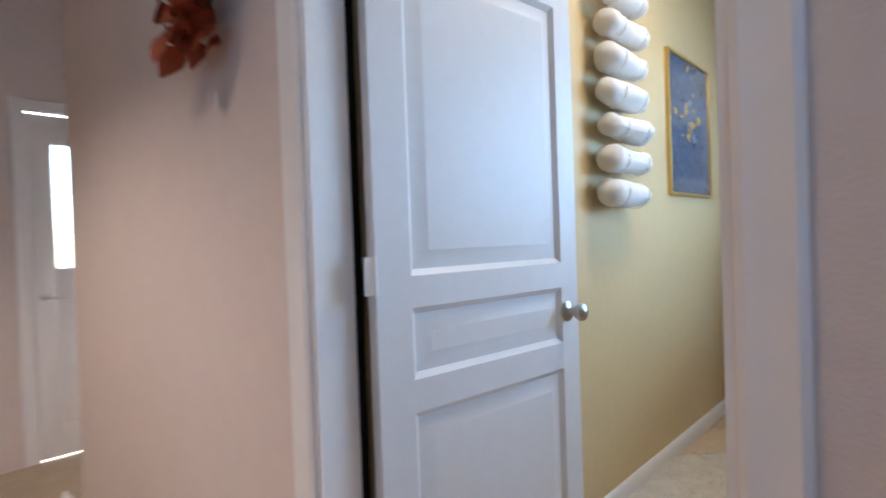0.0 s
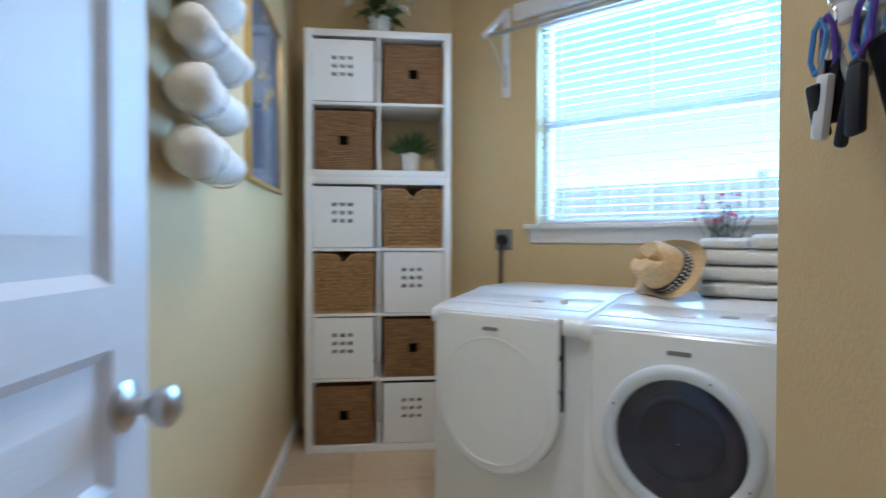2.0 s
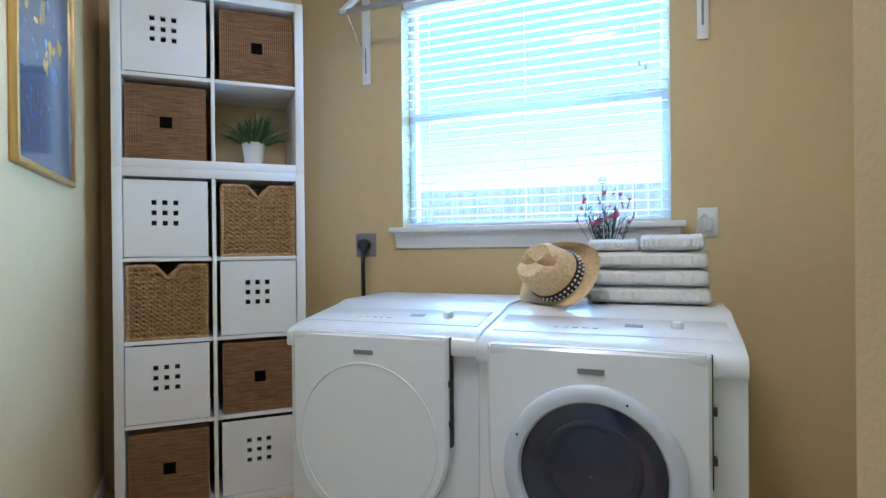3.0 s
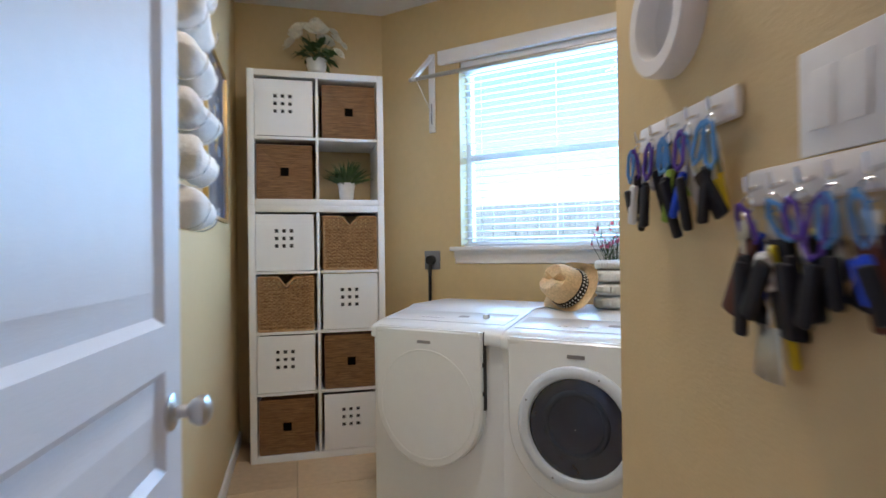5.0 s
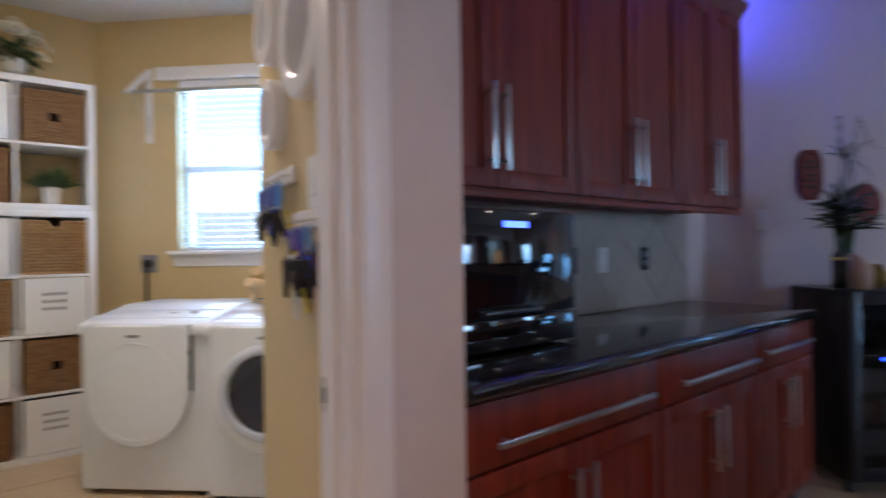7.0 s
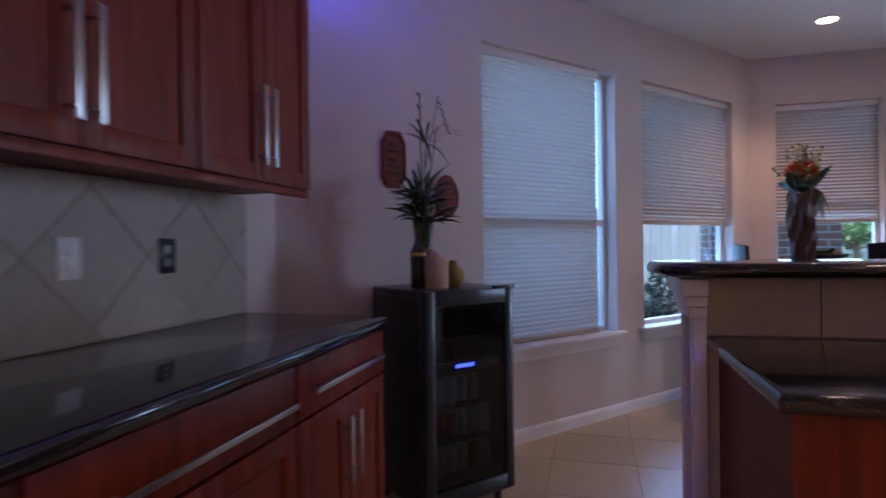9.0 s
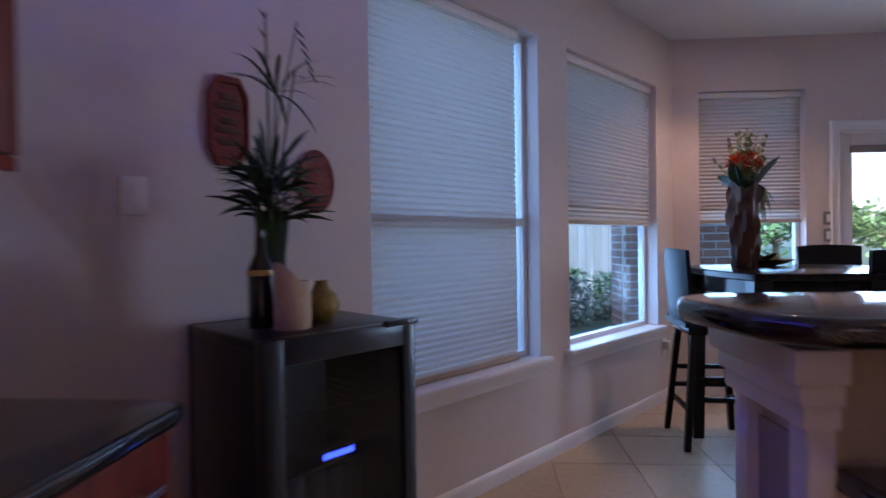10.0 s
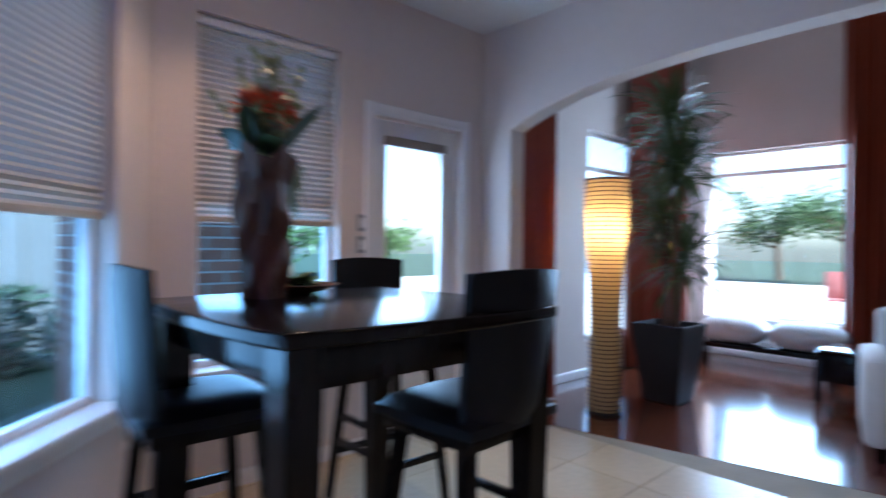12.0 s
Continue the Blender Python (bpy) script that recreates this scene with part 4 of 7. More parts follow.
def machine(place, glazed):
    """A front loader with a sloping control top and a bowed round door."""
    ob = thing("washing_machine" if glazed else "tumble_dryer", frame_at(place, WA), "white front-loading washer with a dark glass porthole" if glazed else "white front-loading dryer with a plain round door",
               "washer" if glazed else "dryer", "laundry machines")
    w, d, hf, hb = (0.70 if glazed else 0.686), 0.70, 0.845, 0.935
    body = bmesh.new()
    prof = [(0, 0.03), (0, hf - 0.036), (-0.022, hf - 0.034), (-0.026, hf - 0.027), (-0.026, hf + 0.008), (-0.016, hf + 0.022), (0.05, hf + 0.040), (0.30, hb - 0.012), (0.34, hb), (d, hb), (d, 0.03)]
    a = [body.verts.new((0.004, y, z)) for y, z in prof]
    b = [body.verts.new((w - 0.004, y, z)) for y, z in prof]
    for k in range(len(prof)):
        j = (k + 1) % len(prof)
        body.faces.new((a[k], b[k], b[j], a[j]))
    body.faces.new(a[::-1]), body.faces.new(b)
    bmesh.ops.recalc_face_normals(body, faces=body.faces)
    edges = [e for e in body.edges if abs(e.verts[0].co.x - e.verts[1].co.x) < 1e-4]
    bmesh.ops.bevel(body, geom=edges, offset=0.006, segments=2, affect="EDGES", profile=0.5)
    part("body", body, M_ENAMEL, ob)
    # bowed front panel that carries the door
    front = bmesh.new()
    x0, x1, zt = 0.045, w - 0.088, hf + 0.022
    cx, cz, rr = (x0 + x1) / 2, 0.535, (x1 - x0) / 2

    def bow(x):
        return 0.012 * (1 - min(1.0, abs(x - cx) / rr) ** 2)

    cols = []
    for k in range(33):
        t = math.pi * k / 32
        row = []
        for ins, y in ((0.0, 0.004), (0.0, -0.038), (0.008, -0.046)):
            x = cx - (rr - ins) * math.cos(t)
            row += [front.verts.new((x, y - bow(x), zt - ins)), front.verts.new((x, y - bow(x), cz - (rr - ins) * math.sin(t)))]
        cols.append(row)
    for p, q in zip(cols, cols[1:]):
        for a, b in ((0, 2), (2, 4), (4, 5), (5, 3), (3, 1)):
            front.faces.new((p[a], p[b], q[b], q[a]))
    for p in (cols[0], cols[-1]):
        front.faces.new((p[0], p[1], p[3], p[2])), front.faces.new((p[2], p[3], p[5], p[4]))
    bmesh.ops.recalc_face_normals(front, faces=front.faces)
    part("door_panel", front, M_ENAMEL, ob)
    part("handle_recess", box(x0 + 0.01, x1 - 0.01, -0.050, -0.02, zt - 0.026, zt + 0.004, 0.006), M_ENAMEL, ob)
    turn = Matrix.Translation((cx, -0.059, 0.545 if glazed else 0.535)) @ Matrix.Rotation(radians(90), 4, "X")
    if glazed:
        part("door_ring", lathe([(0.226, -0.020), (0.233, -0.002), (0.232, 0.008), (0.226, 0.015), (0.208, 0.019), (0.192, 0.015), (0.186, 0.004), (0.185, -0.004)], 72, turn, closed=False), M_RING, ob, "pale blue-grey door ring")
        part("glass", lathe([(0.186, 0.002), (0.176, 0.006), (0.150, 0.010), (0.08, 0.014), (0.001, 0.015)], 56, turn, closed=False), M_PORT, ob, "smoked porthole glass")
        part("inner_bowl", lathe([(0.128, 0.0115), (0.124, 0.0150), (0.110, 0.0160), (0.104, 0.0135)], 56, turn @ Matrix.Translation((0, 0.018, 0)), closed=False), M_PORT2, ob, "moulded bowl behind the glass")
        for k in range(4):
            ang = radians(45 + 90 * k + 20)
            part("screw", lathe([(0.004, 0.016), (0.003, 0.019), (0.0003, 0.0191)], 10, turn @ Matrix.Translation((0.212 * math.cos(ang), 0.212 * math.sin(ang), 0.001))), M_DARK, ob)
    else:
        bead = lathe([(0.245, -0.003), (0.2438, 0.0024), (0.241, 0.0032), (0.2382, 0.0022), (0.237, -0.003)], 80, Matrix.Translation((cx, -0.046, 0.535)) @ Matrix.Rotation(radians(90), 4, "X"), closed=False)
        for v in bead.verts:
            v.co.y -= bow(v.co.x)
        part("door_bead", bead, M_ENAMEL, ob, "shallow round bead pressed into the door")
    for z in (0.72, 0.60):
        part("hinge_cap", box(x1 + 0.001, x1 + 0.012, -0.042, -0.024, z, z + 0.02, 0.002), M_DARK, ob)
    part("door_seam", box(x1 + 0.0005, x1 + 0.004, -0.028, -0.004, cz, zt), M_DARK, ob)
    part("badge", box(cx - 0.034, cx + 0.034, -0.0615, -0.0588, zt - 0.062, zt - 0.048), M_GREYP, ob, "small grey maker's badge")
    tilt = Matrix.Translation((0, 0.05, hf + 0.0385)) @ Matrix.Rotation(math.atan2(hb - 0.0505 - hf, 0.25), 4, "X")
    part("control_panel", box(0.03, w - 0.03, 0.02, 0.19, -0.002, 0.004, 0.002, tilt), M_ENAMEL, ob)
    part("dial", lathe([(0.017, 0.0), (0.017, 0.008), (0.013, 0.018), (0.001, 0.019)], 20, tilt @ Matrix.Translation((w - 0.16, 0.11, 0.004))), M_ENAMEL, ob, "white programme dial")
    part("display", box(w - 0.30, w - 0.25, 0.10, 0.125, 0.0035, 0.0052, 0, tilt), M_GREYP, ob)
    for k in range(5):
        part("button", box(0.20 + k * 0.028, 0.216 + k * 0.028, 0.07, 0.08, 0.0035, 0.0065, 0.001, tilt), M_ENAMEL2, ob)
    for x in (0.05, w - 0.05):
        for y in (0.06, d - 0.06):
            part("foot", lathe([(0.02, 0), (0.02, 0.012), (0.01, 0.014), (0.01, 0.032)], 12, Matrix.Translation((x, y, 0))), M_DARK, ob)
    return ob


W0 = Vector((-0.400, 3.232))
WU = Vector((math.cos(WA), math.sin(WA)))
WNV = Vector((-math.sin(WA), math.cos(WA)))
machine(W0, False)
machine(W0 + WU * 0.692 - WNV * 0.05, True)


def on_w(u, n, z):
    p = W0 + WU * u + WNV * n
    return Matrix.Translation((p.x, p.y, z)) @ Matrix.Rotation(WA, 4, "Z")


TOPZ = 0.936
# hat
hat = thing("straw_hat", on_w(0.875, 0.42, TOPZ + 0.072) @ Matrix.Scale(1.12, 4) @ Matrix.Rotation(radians(48), 4, "Z") @ Matrix.Rotation(radians(-60), 4, "Y") @ Matrix.Rotation(radians(90), 4, "Z"), "straw cowboy hat leaning on the towels, black studded band", "hat")
bm = bmesh.new()
rings = []
N = 48
for r, z, ex in ((0.001, 0.105, 1), (0.035, 0.112, 1.2), (0.06, 0.118, 1.25), (0.075, 0.10, 1.25), (0.084, 0.05, 1.22), (0.09, 0.0, 1.2), (0.12, -0.004, 1.18), (0.155, 0.006, 1.12), (0.158, 0.009, 1.12)):
    ring = []
    for k in range(N):
        a = k * math.tau / N
        lift = 0.034 * abs(math.sin(a)) ** 3 * max(0, (r - 0.09) / 0.065) if r > 0.09 else 0
        dent = -0.03 * max(0, 1 - abs(math.sin(a)) * 2.2) if 0.0 < r < 0.07 else 0
        ring.append(bm.verts.new((r * ex * math.cos(a), r * math.sin(a) * (0.94 - 0.25 * (lift / 0.034 if lift else 0)), z + lift + dent + 0.03)))
    rings.append(ring)
for a, b in zip(rings, rings[1:]):
    for k in range(N):
        bm.faces.new((a[k], b[k], b[(k + 1) % N], a[(k + 1) % N]))
part("crown_and_brim", bm, M_STRAW, hat)
part("band", lathe([(0.0885, 0.032), (0.0880, 0.062), (0.0845, 0.063), (0.0845, 0.031)], 40, Matrix.Diagonal((1.225, 0.96, 1, 1))), M_BAND, hat, "black band with white studs")
studs = bmesh.new()
for k in range(36):
    a = k * math.tau / 36
    for dz in (0.039, 0.054):
        bmesh.ops.create_icosphere(studs, subdivisions=1, radius=0.0042, matrix=Matrix.Translation((0.0895 * 1.225 * math.cos(a), 0.0895 * 0.96 * math.sin(a), dz)))
part("stud_trim", studs, M_WHITE, hat)


def folded_towel(m, w, d, h, label, folds=3):
    ob = thing("towel", m, label, "towel", "folded white towels")
    bm = bmesh.new()
    n, k2 = 40, 7
    prof = []
    for k in range(k2 * folds):
        t = k / (k2 * folds - 1)
        prof.append(t)
    grid = []
    for i in range(n + 1):
        x = -w / 2 + w * i / n
        rib = 0.0035 * math.sin(i * 2.2) + 0.002 * rng.uniform(-1, 1)
        row = []
        for j in range(20):
            a = j * math.tau / 20
            sx = math.copysign(abs(math.cos(a)) ** 0.62, math.cos(a))
            sz = math.copysign(abs(math.sin(a)) ** 0.72, math.sin(a))
            end = 1 - 0.25 * max(0, abs(2 * i / n - 1) - 0.93) / 0.07
            row.append(bm.verts.new((x, d / 2 * sx * end + rib, h / 2 + (h / 2 + rib * 0.6) * sz * end)))
        grid.append(row)
    for p, q in zip(grid, grid[1:]):
        for j in range(20):
            bm.faces.new((p[j], q[j], q[(j + 1) % 20], p[(j + 1) % 20]))
    bm.faces.new(grid[0]), bm.faces.new(grid[-1][::-1])
    bmesh.ops.recalc_face_normals(bm, faces=bm.faces)
    part("cloth", bm, M_TOWEL, ob)
    return ob


for k, (dz, w) in enumerate(((0.0, 0.40), (0.060, 0.39), (0.120, 0.385))):
    folded_towel(on_w(1.145, 0.53, TOPZ + dz), w, 0.26, 0.064, "thick folded white bath towel in a stack on the washer")
folded_towel(on_w(1.03, 0.52, TOPZ + 0.182), 0.165, 0.2, 0.042, "folded white washcloth on top of the towel stack")
folded_towel(on_w(1.225, 0.50, TOPZ + 0.182), 0.20, 0.2, 0.056, "folded white hand towel on top of the towel stack")

sprig = thing("flower_vase", on_w(0.99, 0.66, TOPZ), "blue glass vase with pink dried wildflowers behind the hat", "flowers")
part("vase", lathe([(0.03, 0), (0.042, 0.02), (0.045, 0.08), (0.03, 0.15), (0.026, 0.19), (0.032, 0.21), (0.028, 0.21), (0.001, 0.20)], 24), glass("aqua_glass", (0.45, 0.75, 0.80)), sprig)
bm, fl = bmesh.new(), bmesh.new()
for k in range(34):
    a, e = rng.uniform(0, math.tau), rng.uniform(0.7, 1.5)
    l = rng.uniform(0.10, 0.21)
    tip = Vector((math.cos(a) * math.cos(e) * l, math.sin(a) * math.cos(e) * l, 0.2 + math.sin(e) * l))
    tube(bm, (0, 0, 0.1), tip, 0.0016, 0.001, n=4)
    for q in range(4):
        s = 0.55 + 0.15 * q
        p = Vector((0, 0, 0.1)) * (1 - s) + tip * s
        leaf_blade(bm, p, p + Vector((rng.uniform(-0.03, 0.03), rng.uniform(-0.03, 0.03), 0.03)), 0.006, n=2)
    bmesh.ops.create_icosphere(fl, subdivisions=1, radius=rng.uniform(0.005, 0.010), matrix=Matrix.Translation(tip))
tagged(part("dried_stalks", bm, M_LEAF2, sprig), kind="stuff")
tagged(part("small_flowers", fl, M_PINK, sprig, "small pink blossoms"), kind="stuff")

# ---- laundry: outlets, drying rack, rug ----


def plate(m, w, h, mat, name, label, category, extra=()):
    ob = thing(name, m, label, category)
    part("plate", box(-w / 2, w / 2, -0.006, 0, -h / 2, h / 2, 0.002), mat, ob)
    for nm, b, mt in extra:
        part(nm, box(*b, 0.0008), mt, ob)
    return ob


o1 = plate(frame_at(on_l(-0.83, -0.001, 0), LA, 1.155), 0.115, 0.12, M_GREYP, "dryer_outlet", "grey dryer outlet with a black plug and cord", "outlet")
part("plug", lathe([(0.03, 0), (0.034, 0.02), (0.028, 0.036), (0.001, 0.037)], 20, Matrix.Translation((0, -0.006, 0)) @ Matrix.Rotation(radians(90), 4, "X")), M_BLACK, o1, "black dryer plug")
bm = bmesh.new()
for a, b in zip(((0, -0.03, -0.01), (0.0, -0.035, -0.08), (-0.004, -0.03, -0.2)), ((0.0, -0.035, -0.08), (-0.004, -0.03, -0.2), (-0.006, -0.025, -0.62))):
    tube(bm, a, b, 0.011, n=10)
part("cord", bm, M_BLACK, o1, "thick black cord")
o2 = plate(frame_at(on_l(0.757, -0.001, 0), LA, 1.229), 0.075, 0.12, M_WHITE, "washer_outlet", "white wall outlet with a grey plug", "outlet")
part("plug", box(-0.016, 0.016, -0.035, -0.006, -0.035, 0.02, 0.006), M_ENAMEL2, o2)
bm = bmesh.new()
for a, b in zip(((0, -0.03, 0.015), (-0.015, -0.035, 0.035), (-0.035, -0.03, 0.01), (-0.042, -0.02, -0.1)), ((-0.015, -0.035, 0.035), (-0.035, -0.03, 0.01), (-0.042, -0.02, -0.1), (-0.045, -0.02, -0.4))):
    tube(bm, a, b, 0.004, n=8)
part("cord", bm, M_ENAMEL2, o2, "grey power cord")

rack = thing("drying_rack", frame_at(on_l(0, -0.001, 0), LA), "white wall-mounted folding drying rod with two brackets", "drying rack")
for u in (-0.815, 0.745):
    part("bracket_plate", box(u - 0.022, u + 0.022, -0.014, 0, 1.975, 2.48, 0.003), M_WHITE, rack)
    part("slot", box(u - 0.004, u + 0.004, -0.0155, -0.0135, 2.03, 2.16), M_GREYP, rack)
    part("arm", box(u - 0.016, u + 0.016, -0.30, 0.0, 0, 0.022, 0.003, Matrix.Translation((0, 0, 2.455)) @ Matrix.Rotation(radians(42), 4, "X")), M_WHITE, rack)
    bm = bmesh.new()
    tube(bm, (u, -0.02, 2.10), (u, -0.20, 2.28), 0.003, n=6)
    part("brace", bm, M_CHROME, rack)
bm = bmesh.new()
tube(bm, (-0.85, -0.215, 2.265), (0.80, -0.215, 2.265), 0.0125, n=14)
part("rod", bm, M_NICKEL, rack, "grey steel rod")

rug = thing("rug", frame_at((-0.55, 2.35), radians(-40), 0.0), "shaggy cream patchwork rug on the tiles", "rug")
bm = bmesh.new()
rw, rd = 0.80, 0.55
G = 26
vs = [[bm.verts.new((-rw + 2 * rw * i / G + rng.uniform(-0.012, 0.012), -rd + 2 * rd * j / G + rng.uniform(-0.012, 0.012), 0.014 + rng.uniform(-0.004, 0.006))) for j in range(G + 1)] for i in range(G + 1)]
for i in range(G):
    for j in range(G):
        bm.faces.new((vs[i][j], vs[i + 1][j], vs[i + 1][j + 1], vs[i][j + 1]))
part("rug_base", bm, M_RUG, rug)
bm = bmesh.new()
for k in range(5200):
    x, y = rng.uniform(-rw, rw), rng.uniform(-rd, rd)
    if rng.random() < 0.25:
        x = math.copysign(rw, x) if rng.random() < 0.4 else x
        y = math.copysign(rd, y) if abs(x) < rw else y
    d = Vector((rng.uniform(-0.02, 0.02), rng.uniform(-0.02, 0.02), rng.uniform(0.006, 0.016)))
    p = Vector((x, y, 0.012))
    s = Vector((-d.y, d.x, 0)).normalized() * 0.003
    bm.faces.new((bm.verts.new(p - s), bm.verts.new(p + s), bm.verts.new(p + d)))
tufts = part("tufts", bm, M_RUG, rug, smooth=False)
tagged(tufts, kind="stuff")

# ---- laundry: left wall ----
art = thing("framed_picture", frame_at((LX, 2.99), radians(90), 1.755), "tall blue and gold painting in a thin gold frame", "picture")
aw, ah = 0.68, 0.385
for nm, b in (("frame_side", (0, 0.018, -0.022, 0, -ah, ah)), ("frame_side", (aw - 0.018, aw, -0.022, 0, -ah, ah)), ("frame_rail", (0.018, aw - 0.018, -0.022, 0, ah - 0.018, ah)), ("frame_rail", (0.018, aw - 0.018, -0.022, 0, -ah, -ah + 0.018))):
    part(nm, box(b[0], b[1], 0.0, 0.022, b[4], b[5], 0.003, Matrix.Rotation(math.pi, 4, "Z") @ Matrix.Translation((-aw, 0, 0))), M_BRASS, art)
part("canvas", box(0.018, aw - 0.018, -0.012, -0.002, -ah + 0.018, ah - 0.018), M_ART, art, "dark blue canvas")
prng = random.Random(12)
for k in range(26):
    x, z = 0.34 + prng.gauss(0, 0.09), prng.gauss(0.02, 0.13)
    x, z = min(0.6, max(0.08, x)), min(0.33, max(-0.3, z))
    sx, sz = prng.uniform(0.008, 0.03), prng.uniform(0.006, 0.022)
    part("brushwork", lathe([(1, -0.0004), (0.8, 0.0006)], 9, Matrix.Translation((x, -0.0125, z)) @ Matrix.Rotation(radians(90), 4, "X") @ Matrix.Rotation(prng.uniform(0, 3), 4, "Z") @ Matrix.Diagonal((sx, sz, 1, 1))), (M_GOLDP, M_GOLDP, M_ARTDARK)[k % 3], art)

TL = 0.40
for k in range(7):
    z = 1.345 + k * 0.137
    ob = thing("rolled_towel", frame_at((LX, 2.30 + 0.008 * (k % 3)), radians(90), z), "rolled white towel held by a wire wall rack", "towel", "rolled white towels")
    bm = bmesh.new()
    n, rings = 28, []
    for i in range(27):
        t = i / 26
        x = -TL / 2 + TL * t
        end = min(t, 1 - t) * 26
        body = 0.054 + 0.006 * math.sin(5.2 * t + k * 1.7) - 0.007 * math.exp(-((x - 0.10) / 0.018) ** 2) - 0.007 * math.exp(-((x + 0.10) / 0.018) ** 2)
        r = body * (0.02, 0.62, 0.86, 0.97)[int(end)] if end < 4 else body
        ring = []
        for j in range(n):
            a = j * math.tau / n
            fold = 0.005 if math.cos(a - 1.2 - k) > 0.93 else 0.0
            w = r * (1 + 0.035 * math.sin(3 * a + 4 * t + k)) + (fold if end > 2 else 0) + rng.uniform(-0.0015, 0.0015)
            ring.append(bm.verts.new((x, -0.075 + w * math.cos(a), w * 0.97 * math.sin(a) - 0.006 * math.sin(math.pi * t))))
        rings.append(ring)
    for p, q in zip(rings, rings[1:]):
        for j in range(n):
            bm.faces.new((p[j], p[(j + 1) % n], q[(j + 1) % n], q[j]))
    bm.faces.new(rings[0][::-1]), bm.faces.new(rings[-1])
    part("roll", bm, M_TOWEL, ob)
    for x in (-0.10, 0.10):
        bm = wire([(x, -0.005, -0.01)] + [(x, -0.075 + 0.062 * math.cos(radians(350 - 180 * q / 12)), 0.062 * math.sin(radians(350 - 180 * q / 12))) for q in range(13)], 0.0022)
        part("wire_hook", bm, M_CHROME, ob)


# ---- key wall: mirrors, switches, key racks ----
KWA = math.atan2(1.60 - 0.892, -0.092 + 0.215)


def on_key(u, z):
    """Local x along the key wall away from the door, local -y into the room is flipped, so turn by half a circle."""
    p = Vector((-0.215, 0.892)) + Vector((math.cos(KWA), math.sin(KWA))) * u
    return Matrix.Translation((p.x, p.y, z)) @ Matrix.Rotation(KWA, 4, "Z")


def round_mirror(u, z, r):
    ob = thing("round_mirror", on_key(u, z), "small round wall mirror in a thick white frame", "mirror", "round mirrors")
    turn = Matrix.Rotation(radians(-90), 4, "X")
    part("frame", lathe([(r * 0.66, 0.0), (r * 0.66, 0.034), (r * 0.70, 0.040), (r * 0.96, 0.040), (r, 0.034), (r, 0.0)], 56, turn, closed=False), M_TRIM, ob)
    part("mirror_glass", lathe([(r * 0.66, 0.006), (0.0005, 0.006)], 48, turn, closed=False), M_MIRROR, ob)


round_mirror(0.472, 1.60, 0.097)
round_mirror(0.505, 1.862, 0.110)
round_mirror(0.15, 1.735, 0.165)
sw = thing("light_switch", on_key(0.125, 1.378), "white double rocker light switch", "light switch")
part("plate", box(-0.06, 0.06, 0, 0.006, -0.06, 0.06, 0.002), M_WHITE, sw)
for x in (-0.023, 0.023):
    part("rocker", box(x - 0.017, x + 0.017, 0.005, 0.0095, -0.034, 0.034, 0.002, Matrix.Rotation(radians(3), 4, "X")), M_WHITE, sw)
krng = random.Random(9)
M_KEYS = [material("key_fob_" + n, c, r, metal=mt, spread=0.15, Specular_IOR_Level=0.25) for n, c, r, mt in (("black", (0.010, 0.010, 0.016), 0.5, 0), ("blue", (0.02, 0.07, 0.60), 0.4, 0), ("yellow", (0.75, 0.60, 0.03), 0.5, 0),
          ("lime", (0.26, 0.38, 0.05), 0.5, 0), ("purple", (0.14, 0.08, 0.42), 0.4, 0.2), ("brown", (0.09, 0.03, 0.02), 0.5, 0), ("sky", (0.14, 0.36, 0.75), 0.3, 0.3), ("white", (0.7, 0.7, 0.7), 0.4, 0))]


